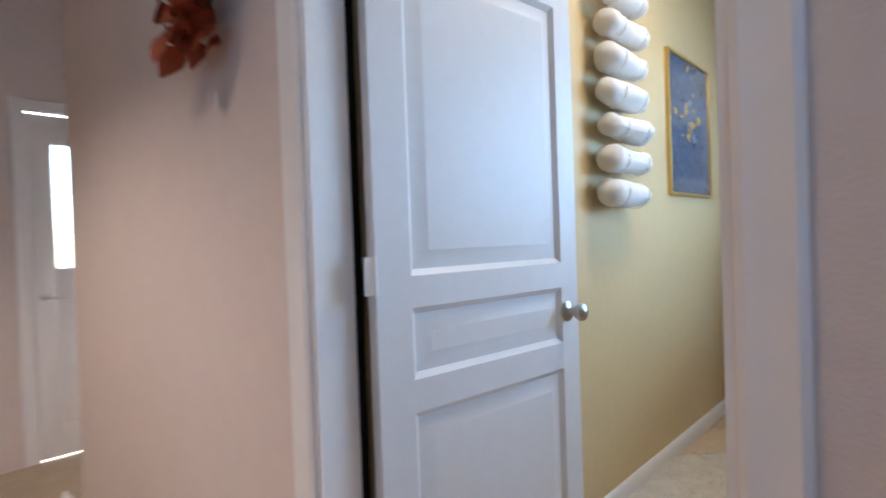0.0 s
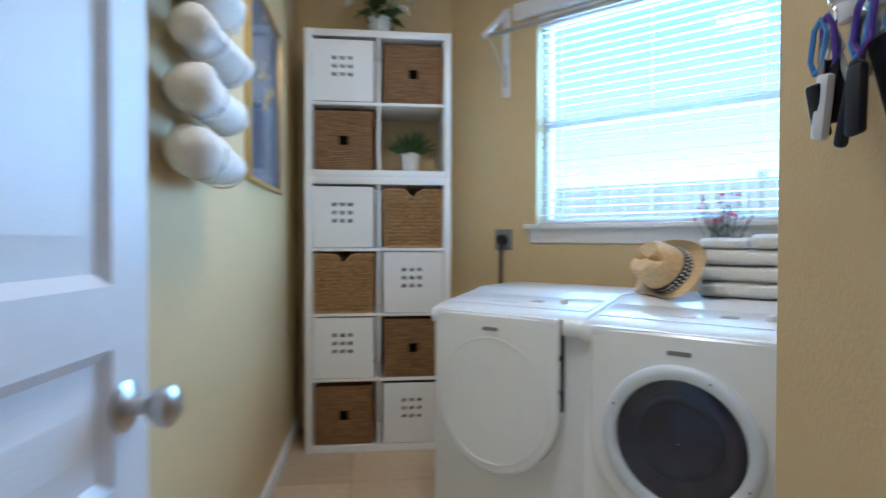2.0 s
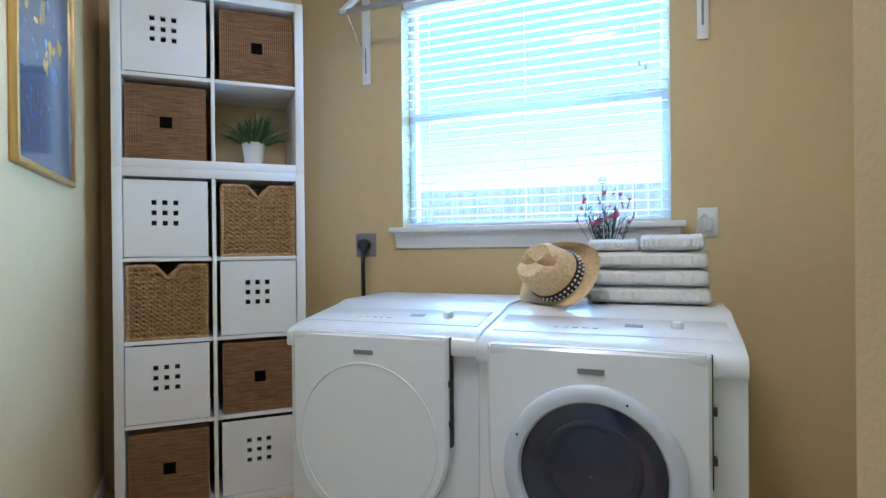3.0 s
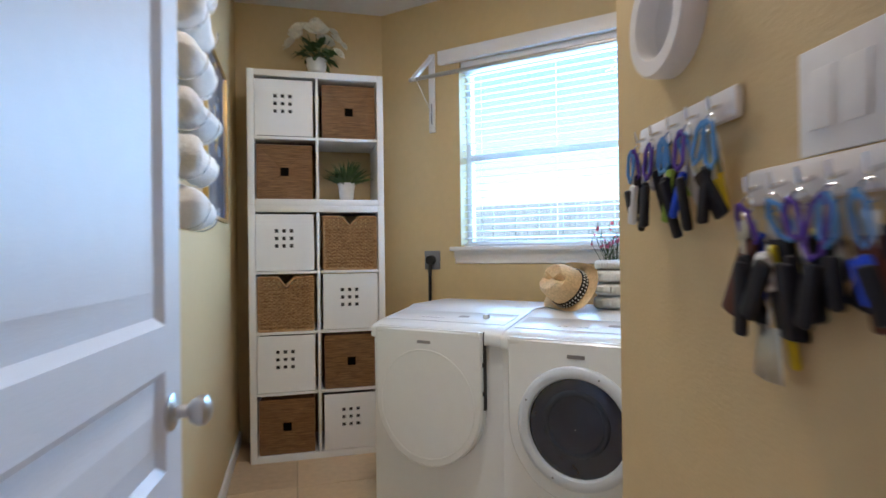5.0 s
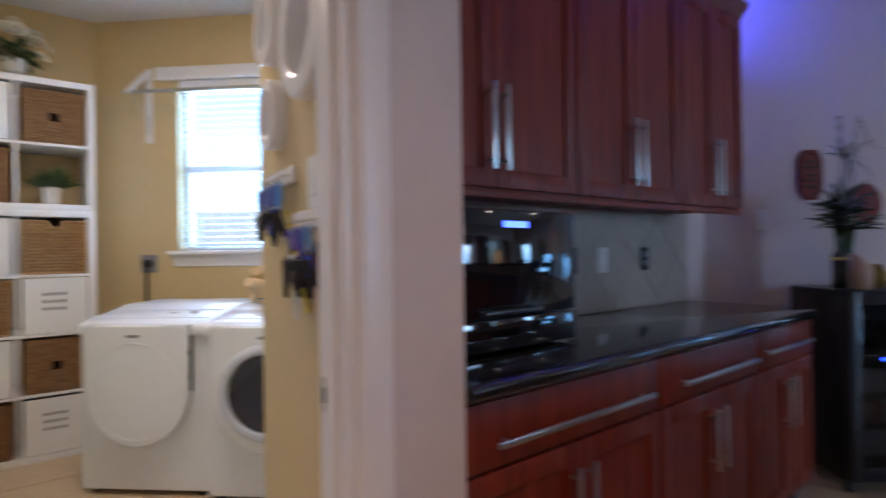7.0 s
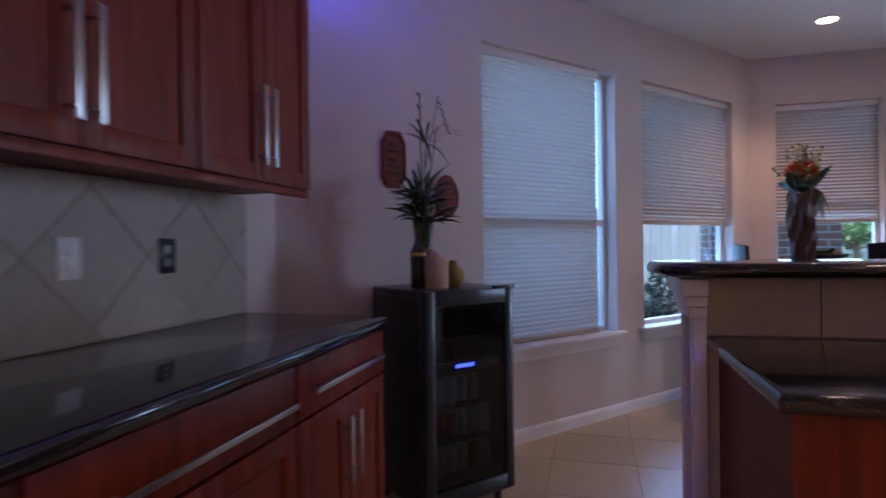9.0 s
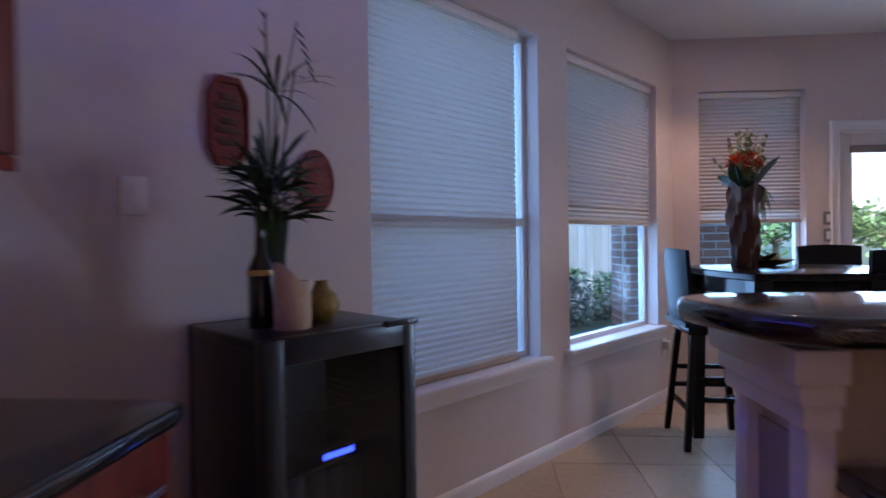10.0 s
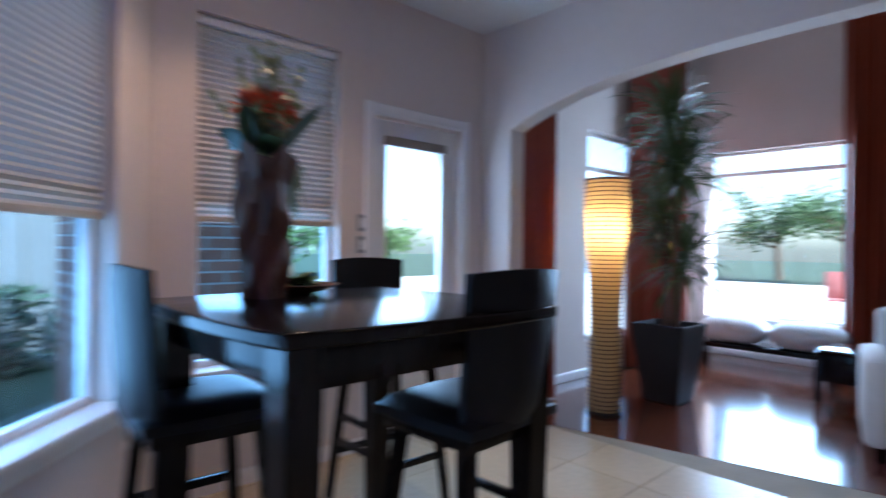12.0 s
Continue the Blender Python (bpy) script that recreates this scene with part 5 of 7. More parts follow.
def key_rack(u0, u1, z, hangs):
    ob = thing("key_rack", on_key((u0 + u1) / 2, z), "white wooden key rack with hooks", "key rack", "key racks")
    w = (u1 - u0) / 2
    part("board", box(-w, w, 0, 0.016, -0.023, 0.023, 0.0075), M_TRIM, ob)
    n = len(hangs)
    for k, bunch in enumerate(hangs):
        x = w - 0.03 - (2 * w - 0.06) * k / max(1, n - 1)
        bm = bmesh.new()
        tube(bm, (x, 0.016, 0.0), (x, 0.034, -0.006), 0.003, n=8), tube(bm, (x, 0.034, -0.006), (x, 0.037, 0.012), 0.003, 0.002, n=8)
        part("hook", bm, M_CHROME, ob)
        kk = thing("key_ring", on_key((u0 + u1) / 2 + x, z - 0.012), "bunch of keys with a coloured fob hanging from a hook", "keys", "key bunches")
        bm = lathe([(0.011, -0.0013), (0.0125, 0.0), (0.011, 0.0013), (0.0098, 0.0), (0.011, -0.0013)], 24, Matrix.Translation((0, 0.034, -0.012)) @ Matrix.Rotation(radians(90), 4, "X"), closed=False)
        part("ring", bm, M_CHROME, kk)
        extra = [(krng.choice((6, 4, 6, 4)), krng.uniform(0.05, 0.065), krng.uniform(0.009, 0.012)), (-1, krng.uniform(0.03, 0.05), 0), (-1, krng.uniform(0.03, 0.05), 0),
                 (krng.choice((0, 0, 0, 1, 5, 7, 0, 2)), krng.uniform(0.05, 0.10), krng.uniform(0.009, 0.015)), (0, krng.uniform(0.06, 0.10), krng.uniform(0.012, 0.018))]
        for i, (mat, l, wd) in enumerate(bunch + extra):
            i = i if i < len(bunch) else i - len(bunch) + 0.5
            ring_side = mat in (4, 6)
            drop = -0.010 if ring_side else (-0.030 if mat < 0 else -0.045 - 0.008 * i)
            tilt = Matrix.Translation((krng.uniform(-0.010, 0.010), (0.042 if ring_side else 0.022 + 0.006 * i), drop)) @ Matrix.Rotation(krng.uniform(-0.45, 0.45), 4, "Y") @ Matrix.Rotation(krng.uniform(-0.25, 0.1), 4, "X")
            if mat < 0:
                bm = box(-0.010, 0.010, -0.001, 0.001, -0.024, 0, 0.001, tilt)
                boxed(bm, -0.0045, 0.0045, -0.001, 0.001, -0.024 - l, -0.022, 0.0, tilt)
                part("key", bm, M_NICKEL, kk)
            elif mat == 6 or mat == 4:
                bm = wire([tilt @ Vector((x, 0, z)) for x, z in ((0, 0), (-wd, -0.012), (-wd, -l + 0.01), (0, -l), (wd, -l + 0.012), (wd, -0.014), (0.001, 0))], 0.0032, 7)
                part("carabiner", bm, M_KEYS[mat], kk)
            else:
                bm = box(-wd * 0.78, wd * 0.78, -0.0055, 0.0055, -l * 0.95, 0, 0.005, tilt)
                part("fob", bm, M_KEYS[mat], kk)


key_rack(0.29, 0.585, 1.415, [[(6, 0.06, 0.012), (0, 0.075, 0.020)], [(4, 0.06, 0.012), (0, 0.085, 0.022), (-1, 0.03, 0)], [(6, 0.06, 0.012), (0, 0.08, 0.024), (3, 0.09, 0.012)],
                              [(4, 0.06, 0.012), (3, 0.06, 0.014), (7, 0.075, 0.02)], [(6, 0.07, 0.012), (2, 0.09, 0.016), (-1, 0.03, 0)]])
key_rack(0.03, 0.270, 1.292, [[(1, 0.10, 0.013), (5, 0.11, 0.018)], [(-1, 0.04, 0), (0, 0.13, 0.032), (2, 0.16, 0.007), (7, 0.05, 0.014)], [(2, 0.07, 0.012), (0, 0.10, 0.015)],
                              [(4, 0.07, 0.013), (0, 0.08, 0.018)], [(0, 0.09, 0.018), (5, 0.10, 0.020)]])
kk = thing("key_ring", on_key(0.205, 1.115), "steel keys on a long chain below the rack", "keys", "key bunches")
bm = bmesh.new()
for k in range(12):
    tube(bm, (0, 0.03, 0.16 - k * 0.013), (0.002 * (k % 2), 0.032, 0.147 - k * 0.013), 0.0022, n=5)
for x, r in ((-0.008, 0.08), (0.004, -0.05), (0.012, -0.2)):
    boxed(bm, x - 0.008, x + 0.008, 0.028, 0.031, -0.06, 0.005, 0.001, Matrix.Rotation(r, 4, "Y"))
part("key_chain", bm, M_NICKEL, kk)

# autumn wreath on the wall left of the doorway
wreath = thing("autumn_wreath", frame_at((-1.46, DY0), 0, 1.96), "dried red and orange autumn leaf garland on the wall", "garland")
bm = bmesh.new()
for k in range(170):
    c = Vector((rng.uniform(-0.15, 0.13), -0.03 - rng.random() * 0.10, rng.uniform(-0.24, 0.3)))
    a, e = rng.uniform(0, math.tau), rng.uniform(-1.2, 0.6)
    l = rng.uniform(0.07, 0.13)
    tip = c + Vector((math.cos(a) * math.cos(e) * l, -abs(math.sin(a)) * 0.05, math.sin(e) * l))
    tip.y = min(tip.y, -0.01)
    leaf_blade(bm, c, tip, rng.uniform(0.05, 0.085), droop=rng.uniform(-0.02, 0.02), n=4, twist=rng.uniform(-1.4, 1.4))
part("foliage", bm, M_LEAFRED, wreath)
bm = bmesh.new()
for a, b in (((0, -0.004, 0.5), (0, -0.03, 0.2)), ((0, -0.03, 0.2), (0.02, -0.05, -0.2)), ((0, -0.03, 0.2), (-0.06, -0.05, 0.0))):
    tube(bm, a, b, 0.005, n=6)
part("twig", bm, M_BARK, wreath)

# ---- kitchen: cherry cabinets, granite, appliances ----
FY, UY = 0.805, 1.105
UNITS = [(0.034, 0.872), (0.876, 1.632), (1.636, 2.285)]


def bar_handle(m, length, parent, upright=False):
    """A flat bar on two posts."""
    bm = bmesh.new()
    if upright:
        boxed(bm, -0.008, 0.008, -0.034, -0.026, 0, length, 0.002, m)
        for z in (0.03, length - 0.03):
            tube(bm, m @ Vector((0, 0, z)), m @ Vector((0, -0.028, z)), 0.005, n=8)
    else:
        boxed(bm, 0, length, -0.034, -0.026, -0.008, 0.008, 0.002, m)
        for x in (0.04, length - 0.04):
            tube(bm, m @ Vector((x, 0, 0)), m @ Vector((x, -0.028, 0)), 0.005, n=8)
    return part("handle", bm, M_NICKEL, parent, "brushed nickel bar handle")


def shaker(x0, x1, z0, z1, y, parent, name="cabinet_door"):
    """A framed door with a flat recessed panel."""
    f = 0.058
    bm = bmesh.new()
    for b in ((x0, x0 + f, y - 0.02, y, z0, z1), (x1 - f, x1, y - 0.02, y, z0, z1), (x0 + f, x1 - f, y - 0.02, y, z1 - f, z1), (x0 + f, x1 - f, y - 0.02, y, z0, z0 + f)):
        boxed(bm, *b, 0.0025)
    boxed(bm, x0 + f - 0.002, x1 - f + 0.002, y - 0.010, y - 0.002, z0 + f - 0.002, z1 - f + 0.002)
    return part(name, bm, M_CHERRY, parent)


for k, (a, b) in enumerate(UNITS):
    ob = thing("base_cabinet", Matrix.Translation((0, 0, 0)), "cherry base cabinet with one drawer and two doors", "cabinet", "cherry base cabinets")
    part("carcass", box(a, b, FY, KY - 0.004, 0.09, 0.872), M_CHERRY, ob)
    part("toe_kick", box(a, b, FY + 0.06, KY - 0.01, FK, 0.09), M_DARK, ob)
    dr = part("drawer_front", box(a + 0.004, b - 0.004, FY - 0.02, FY, 0.705, 0.862, 0.003), M_CHERRY, ob)
    hx = (0.12, 0.80) if k == 0 else ((0.985, 1.585) if k == 1 else (1.69, 2.21))
    bar_handle(Matrix.Translation((hx[0], FY - 0.02, 0.778 if k == 2 else 0.766)), hx[1] - hx[0], dr)
    mid = (a + b) / 2
    for s, (p, q) in enumerate(((a + 0.004, mid - 0.002), (mid + 0.002, b - 0.004))):
        d = shaker(p, q, 0.10, 0.695, FY, ob)
        bar_handle(Matrix.Translation((mid + (-0.035 if s == 0 else 0.035), FY - 0.02, 0.42)), 0.22, d, True)
    ub = thing("wall_cabinet", Matrix.Translation((0, 0, 0)), "cherry wall cabinet with two shaker doors", "cabinet", "cherry wall cabinets")
    part("carcass", box(a, b, UY, KY - 0.004, 1.405, 2.40), M_CHERRY, ub)
    part("light_rail", box(a, b, UY - 0.012, UY + 0.01, 1.378, 1.405, 0.004), M_CHERRY, ub)
    crown = moulding((a, UY, 2.40), (b, UY, 2.40), ((-0.02, 0), (0.02, 0), (0.03, 0.025), (0.055, 0.05), (0.06, 0.075), (-0.02, 0.075)), out=(0, -1, 0))
    part("crown", crown, M_CHERRY, ub)
    for s, (p, q) in enumerate(((a + 0.004, mid - 0.002), (mid + 0.002, b - 0.004))):
        d = shaker(p, q, 1.41, 2.395, UY, ub)
        bar_handle(Matrix.Translation((mid + (-0.03 if s == 0 else 0.03), UY - 0.02, 1.462)), 0.27, d, True)
ub = thing("crown_return", Matrix.Translation((0, 0, 0)), "cherry crown moulding at the end of the wall cabinets", "moulding")
part("crown", moulding((2.285, UY - 0.0, 2.40), (2.285, KY - 0.01, 2.40), ((-0.02, 0), (0.02, 0), (0.03, 0.025), (0.055, 0.05), (0.06, 0.075), (-0.02, 0.075)), out=(1, 0, 0)), M_CHERRY, ub)


def slab(outline, z0, z1, r=0.016):
    """A granite slab with a rounded nose."""
    bm = prism(outline, z0, z1)
    edges = [e for e in bm.edges if abs(e.verts[0].co.z - e.verts[1].co.z) < 1e-5]
    bmesh.ops.bevel(bm, geom=edges, offset=r, segments=4, affect="EDGES", profile=0.5)
    return bm


ct = part("countertop", slab([(0.034, FY - 0.055), (2.25, FY - 0.055), (2.30, FY - 0.04), (2.315, FY), (2.33, KY - 0.004), (0.034, KY - 0.004)], 0.874, 0.914), M_GRANITE)
tagged(ct, "polished black granite countertop on the cherry cabinets", "countertop")
bs = thing("backsplash", Matrix.Translation((0, KY, 0)), "diagonal travertine tile backsplash behind the counter", "backsplash", kind="structure")
part("mortar_bed", box(0.034, 2.34, -0.006, -0.001, 0.914, 1.40), M_GROUT, bs)
tl = 0.30
for i in range(-1, 12):
    for j in range(-1, 4):
        cx, cz = 0.1 + i * tl * C45 * 1.0, 0.95 + j * tl * C45 * 2 + (tl * C45 if i % 2 else 0)
        pts = [(cx - tl * C45, cz), (cx, cz - tl * C45), (cx + tl * C45, cz), (cx, cz + tl * C45)]
        lo_x, hi_x, lo_z, hi_z = 0.036, 2.338, 0.916, 1.398
        # clip the tile to the backsplash field
        def clip(poly, axis, lim, keep_low):
            out = []
            for a, b in zip(poly, poly[1:] + poly[:1]):
                ia, ib = (a[axis] <= lim) == keep_low or a[axis] == lim, (b[axis] <= lim) == keep_low or b[axis] == lim
                if ia:
                    out.append(a)
                if ia != ib:
                    t = (lim - a[axis]) / (b[axis] - a[axis])
                    out.append((a[0] + (b[0] - a[0]) * t, a[1] + (b[1] - a[1]) * t))
            return out
        k = 1 - 0.004 / (tl * C45)
        pts = [(cx + (x - cx) * k, cz + (z - cz) * k) for x, z in pts]
        for ax, lim, low in ((0, hi_x, True), (0, lo_x, False), (1, hi_z, True), (1, lo_z, False)):
            pts = clip(pts, ax, lim, low) if pts else pts
        if len(pts) < 3:
            continue
        bm = bmesh.new()
        f = bm.faces.new([bm.verts.new((x, -0.009, z)) for x, z in pts])
        g = bmesh.ops.extrude_face_region(bm, geom=[f])
        bmesh.ops.translate(bm, vec=(0, 0.003, 0), verts=[v for v in g["geom"] if isinstance(v, bmesh.types.BMVert)])
        bmesh.ops.recalc_face_normals(bm, faces=bm.faces)
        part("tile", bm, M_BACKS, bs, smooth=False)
for x, mt in ((1.265, M_BLACK), (1.505, M_WHITE), (1.88, M_BLACK)):
    plate(frame_at((x, KY - 0.0095), 0, 1.16), 0.075, 0.12, mt, "wall_outlet", "black wall outlet on the backsplash" if mt is M_BLACK else "white rocker switch on the backsplash", "outlet",
          (("socket", (-0.016, 0.016, -0.009, -0.0055, 0.008, 0.036), M_GREYP if mt is M_BLACK else M_WHITE), ("socket", (-0.016, 0.016, -0.009, -0.0055, -0.036, -0.008), M_GREYP if mt is M_BLACK else M_WHITE)))

mw = thing("microwave", frame_at((0.06, 0.97), 0, 0.914), "large black countertop microwave with a glass front", "microwave")
part("body", box(0, 0.63, 0.02, 0.43, 0.012, 0.42, 0.006), M_BLACK, mw)
part("glass_door", box(0.005, 0.625, -0.006, 0.02, 0.11, 0.415, 0.006), M_BLACKG, mw, "mirror-black glass door")
part("drawer_panel", box(0.005, 0.625, -0.006, 0.02, 0.016, 0.105, 0.004), M_BLACKG, mw)
part("handle", box(0.20, 0.44, -0.03, -0.008, 0.118, 0.132, 0.004), M_BLACK, mw)
part("clock", box(0.30, 0.40, -0.0075, -0.0055, 0.365, 0.383), glow("blue_digits", (0.05, 0.1, 1.0), 1.5), mw, "blue clock digits")
for x in (0.05, 0.58):
    for y in (0.06, 0.38):
        part("foot", lathe([(0.012, 0), (0.012, 0.013)], 10, Matrix.Translation((x, y, 0))), M_DARK, mw)

# beverage cooler, parallel to the bay wall
fx = Vector((2.545, 0.700))
cooler = thing("beverage_cooler", frame_at(fx, KA), "black beverage cooler with a glass door and lit shelves", "beverage cooler")
fw, fd, fh = 0.50, 0.48, 0.985
part("back_wall", box(0.0, fw, fd - 0.03, fd, 0.02, fh, 0.004), M_BLACK, cooler)
part("side_wall", box(0.0, 0.03, 0.05, fd - 0.03, 0.02, fh - 0.03, 0.003), M_BLACK, cooler)
part("side_wall", box(fw - 0.03, fw, 0.05, fd - 0.03, 0.02, fh - 0.03, 0.003), M_BLACK, cooler)
part("top", box(0.0, fw, 0.05, fd - 0.03, fh - 0.03, fh, 0.004), M_BLACK, cooler)
part("base", box(0.03, fw - 0.03, 0.05, fd - 0.03, 0.02, 0.12), M_BLACK, cooler)
dg = part("door_frame", box(0.0, 0.055, 0, 0.045, 0.03, fh, 0.003), M_BLACK, cooler)
for b in ((fw - 0.045, fw, 0, 0.045, 0.03, fh), (0.055, fw - 0.045, 0, 0.045, fh - 0.07, fh), (0.055, fw - 0.045, 0, 0.045, 0.03, 0.10)):
    part("door_frame", box(*b, 0.003), M_BLACK, cooler)
gp = part("door_glass", box(0.055, fw - 0.045, 0.012, 0.018, 0.10, fh - 0.07), glass("cooler_glass", (0.45, 0.47, 0.50), 1.0), cooler, "tinted reflective glass")
part("handle", box(fw - 0.13, fw - 0.012, -0.03, -0.002, fh - 0.005, fh + 0.012, 0.004), M_BLACK, cooler)
for z in (0.28, 0.44, 0.60, 0.76):
    bm = bmesh.new()
    for k in range(9):
        tube(bm, (0.06 + k * 0.046, 0.07, z), (0.06 + k * 0.046, fd - 0.05, z), 0.002, n=5)
    tube(bm, (0.035, 0.07, z), (fw - 0.035, 0.07, z), 0.0035, n=6)
    part("wire_shelf", bm, M_CHROME, cooler)
part("display", box(0.20, 0.30, 0.048, 0.052, 0.625, 0.64), glow("blue_display", (0.02, 0.06, 1.0), 5), cooler, "blue temperature display")
part("control_bar", box(0.05, fw - 0.05, 0.052, 0.09, 0.612, 0.65), M_BLACK, cooler)
crng = random.Random(3)
for z, n in ((0.12, 6), (0.283, 6), (0.443, 5)):
    for k in range(n):
        cm = frame_at(fx, KA) @ Matrix.Translation((0.09 + k * 0.064, 0.12 + 0.02 * crng.random(), z + 0.0045))
        mt = crng.choice(["silver", "red", "silver", "white"])
        key = "can_" + mt
        cmat = bpy.data.materials.get(key) or material(key, {"silver": (0.6, 0.6, 0.62), "red": (0.4, 0.03, 0.02), "white": (0.6, 0.6, 0.6)}[mt], 0.3, metal=0.6)
        can = thing("drink_can", cm, "metal drink can standing in the cooler", "drink can", "drink cans")
        part("can", lathe([(0.024, 0), (0.031, 0.008), (0.032, 0.10), (0.026, 0.118), (0.024, 0.12), (0.001, 0.117)], 18), cmat, can)
for x in (0.04, fw - 0.04):
    for y in (0.08, fd - 0.05):
        part("foot", lathe([(0.018, FK), (0.018, 0.022)], 12, Matrix.Translation((x, y, 0))), M_DARK, cooler)

# things on the cooler
CT = frame_at(fx, KA, fh)
jar = thing("candle_holder", CT @ Matrix.Translation((0.17, 0.15, 0)), "sandstone candle holder with a broken rim", "candle holder")
bm = lathe([(0.05, 0), (0.052, 0.005), (0.052, 0.13), (0.050, 0.135), (0.040, 0.135), (0.040, 0.02), (0.001, 0.02)], 28)
for v in bm.verts:
    if v.co.z > 0.12:
        v.co.z += 0.055 * max(0, -v.co.x / 0.05)
part("jar", bm, M_TERRA, jar)
bot = thing("bottle", CT @ Matrix.Translation((0.12, 0.24, 0)), "dark wine bottle with a gold collar", "bottle")
part("glass_body", lathe([(0.034, 0), (0.036, 0.01), (0.036, 0.17), (0.016, 0.215), (0.014, 0.28), (0.001, 0.281)], 24), M_BLACKG, bot)
part("collar", lathe([(0.037, 0.15), (0.037, 0.165), (0.036, 0.166)], 24, closed=False), M_BRASS, bot, "gold band")
gold = thing("ornament", CT @ Matrix.Translation((0.31, 0.22, 0)), "carved golden pineapple-shaped ornament", "ornament")
bm = lathe([(0.03, 0), (0.048, 0.02), (0.055, 0.05), (0.048, 0.08), (0.025, 0.10), (0.018, 0.12), (0.02, 0.125), (0.001, 0.126)], 20)
for v in bm.verts:
    v.co.x *= 1 + 0.10 * math.sin(12 * math.atan2(v.co.y, v.co.x) + v.co.z * 90)
part("body", bm, material("antique_gold", (0.30, 0.20, 0.05), 0.5, metal=0.5, spread=0.5, scale=40, bump=1.0, bump_scale=45), gold)
plant = thing("flower_vase", CT @ Matrix.Translation((0.19, 0.30, 0)), "green papyrus and bamboo leaves in a glass vase", "plant")
part("vase", lathe([(0.035, 0), (0.04, 0.01), (0.04, 0.2), (0.055, 0.34), (0.052, 0.34), (0.036, 0.2), (0.001, 0.02)], 24), glass("green_glass", (0.35, 0.45, 0.3)), plant)
bm = bmesh.new()
prng = random.Random(12)
for k in range(130):
    a, e = prng.uniform(0, math.tau), prng.uniform(-0.3, 1.2)
    b0 = Vector((0.03 * math.cos(a), 0.03 * math.sin(a), prng.uniform(0.30, 0.48)))
    l = prng.uniform(0.08, 0.17)
    tip = b0 + Vector((math.cos(a) * math.cos(e) * l, math.sin(a) * math.cos(e) * l, math.sin(e) * l))
    tip.y = min(tip.y, 0.15)
    leaf_blade(bm, b0, tip, 0.016, droop=0.015, n=4, twist=prng.uniform(-1, 1))
part("foliage", bm, M_LEAF2, plant, "dark pointed leaves")
bm = bmesh.new()
for base_z, top, n, spread_l in ((0.3, (0.02, 0.0, 0.70), 14, 0.20), (0.3, (0.10, 0.02, 0.80), 0, 0), (0.3, (0.0, 0.02, 0.95), 0, 0)):
    tube(bm, (0, 0, base_z), top, 0.004, 0.003, n=6)
    for k in range(n):
        a = k * math.tau / n + prng.uniform(-0.2, 0.2)
        c = Vector(top)
        tip = c + Vector((math.cos(a) * spread_l, math.sin(a) * spread_l * 0.5 - 0.03, prng.uniform(-0.10, 0.09)))
        leaf_blade(bm, c, tip, 0.012, droop=0.03, n=5)
for z in (0.72, 0.80, 0.87, 0.93):
    for s in (-1, 1):
        leaf_blade(bm, (0.0, 0.02, z), (0.02 * s, 0.02, z + 0.03), 0.01, n=2)
for k in range(5):
    leaf_blade(bm, (0.10 + 0.012 * k, 0.02, 0.93 - 0.03 * k), (0.13 + 0.012 * k, 0.01, 0.90 - 0.035 * k), 0.018, n=3)
tube(bm, (0.0, 0, 0.5), (0.11, 0.02, 0.95), 0.0025, n=5)
tagged(part("papyrus", bm, M_LEAF2, plant, "tall thin papyrus stems"), kind="stuff")

# wall plaques and switch on the bay wall
pl = thing("wall_plaque", frame_at(on_k(-0.607, -0.001, 0), KA, 1.64), "long eight-sided copper plaque with embossed figures", "wall plaque")
oct_pts = [(-0.04, -0.15), (0.04, -0.15), (0.072, -0.09), (0.072, 0.09), (0.04, 0.15), (-0.04, 0.15), (-0.072, 0.09), (-0.072, -0.09)]
bm = bmesh.new()
rings = [[bm.verts.new((x * s, y, z * s)) for x, z in oct_pts] for s, y in ((1, 0), (1, -0.018), (0.86, -0.024), (0.82, -0.014))]
for a, b in zip(rings, rings[1:]):
    for k in range(8):
        bm.faces.new((a[k], a[(k + 1) % 8], b[(k + 1) % 8], b[k]))
bm.faces.new(rings[-1])
bmesh.ops.recalc_face_normals(bm, faces=bm.faces)
part("plaque_body", bm, M_PLAQUE, pl)
for z, w in ((0.08, 0.03), (0.05, 0.045), (0.0, 0.03), (-0.03, 0.045), (-0.07, 0.04)):
    part("relief", box(-w, w, -0.022, -0.013, z - 0.012, z + 0.012, 0.004), M_DRIFT, pl)
pl2 = thing("wall_plaque", frame_at(on_k(-0.27, -0.001, 0), KA, 1.46), "round red-brown carved wall plaque", "wall plaque")
part("plaque_body", lathe([(0.10, 0), (0.105, 0.012), (0.095, 0.022), (0.08, 0.016), (0.04, 0.022), (0.001, 0.024)], 32, Matrix.Rotation(radians(90), 4, "X") @ Matrix.Diagonal((0.78, 1.15, 1, 1))), M_PLAQUE, pl2)
plate(frame_at(on_k(-0.897, -0.001, 0), KA, 1.376), 0.075, 0.118, M_WHITE, "light_switch", "white rocker light switch on the bay wall", "light switch", (("rocker", (-0.016, 0.016, -0.010, -0.0055, -0.034, 0.034), M_WHITE),))
plate(frame_at(on_k(2.86, -0.001, 0), KA, 0.385), 0.075, 0.118, M_WHITE, "wall_outlet", "white wall outlet with a plugged-in night light", "outlet", (("night_light", (-0.025, 0.025, -0.05, -0.005, -0.02, 0.04), M_WHITE),))
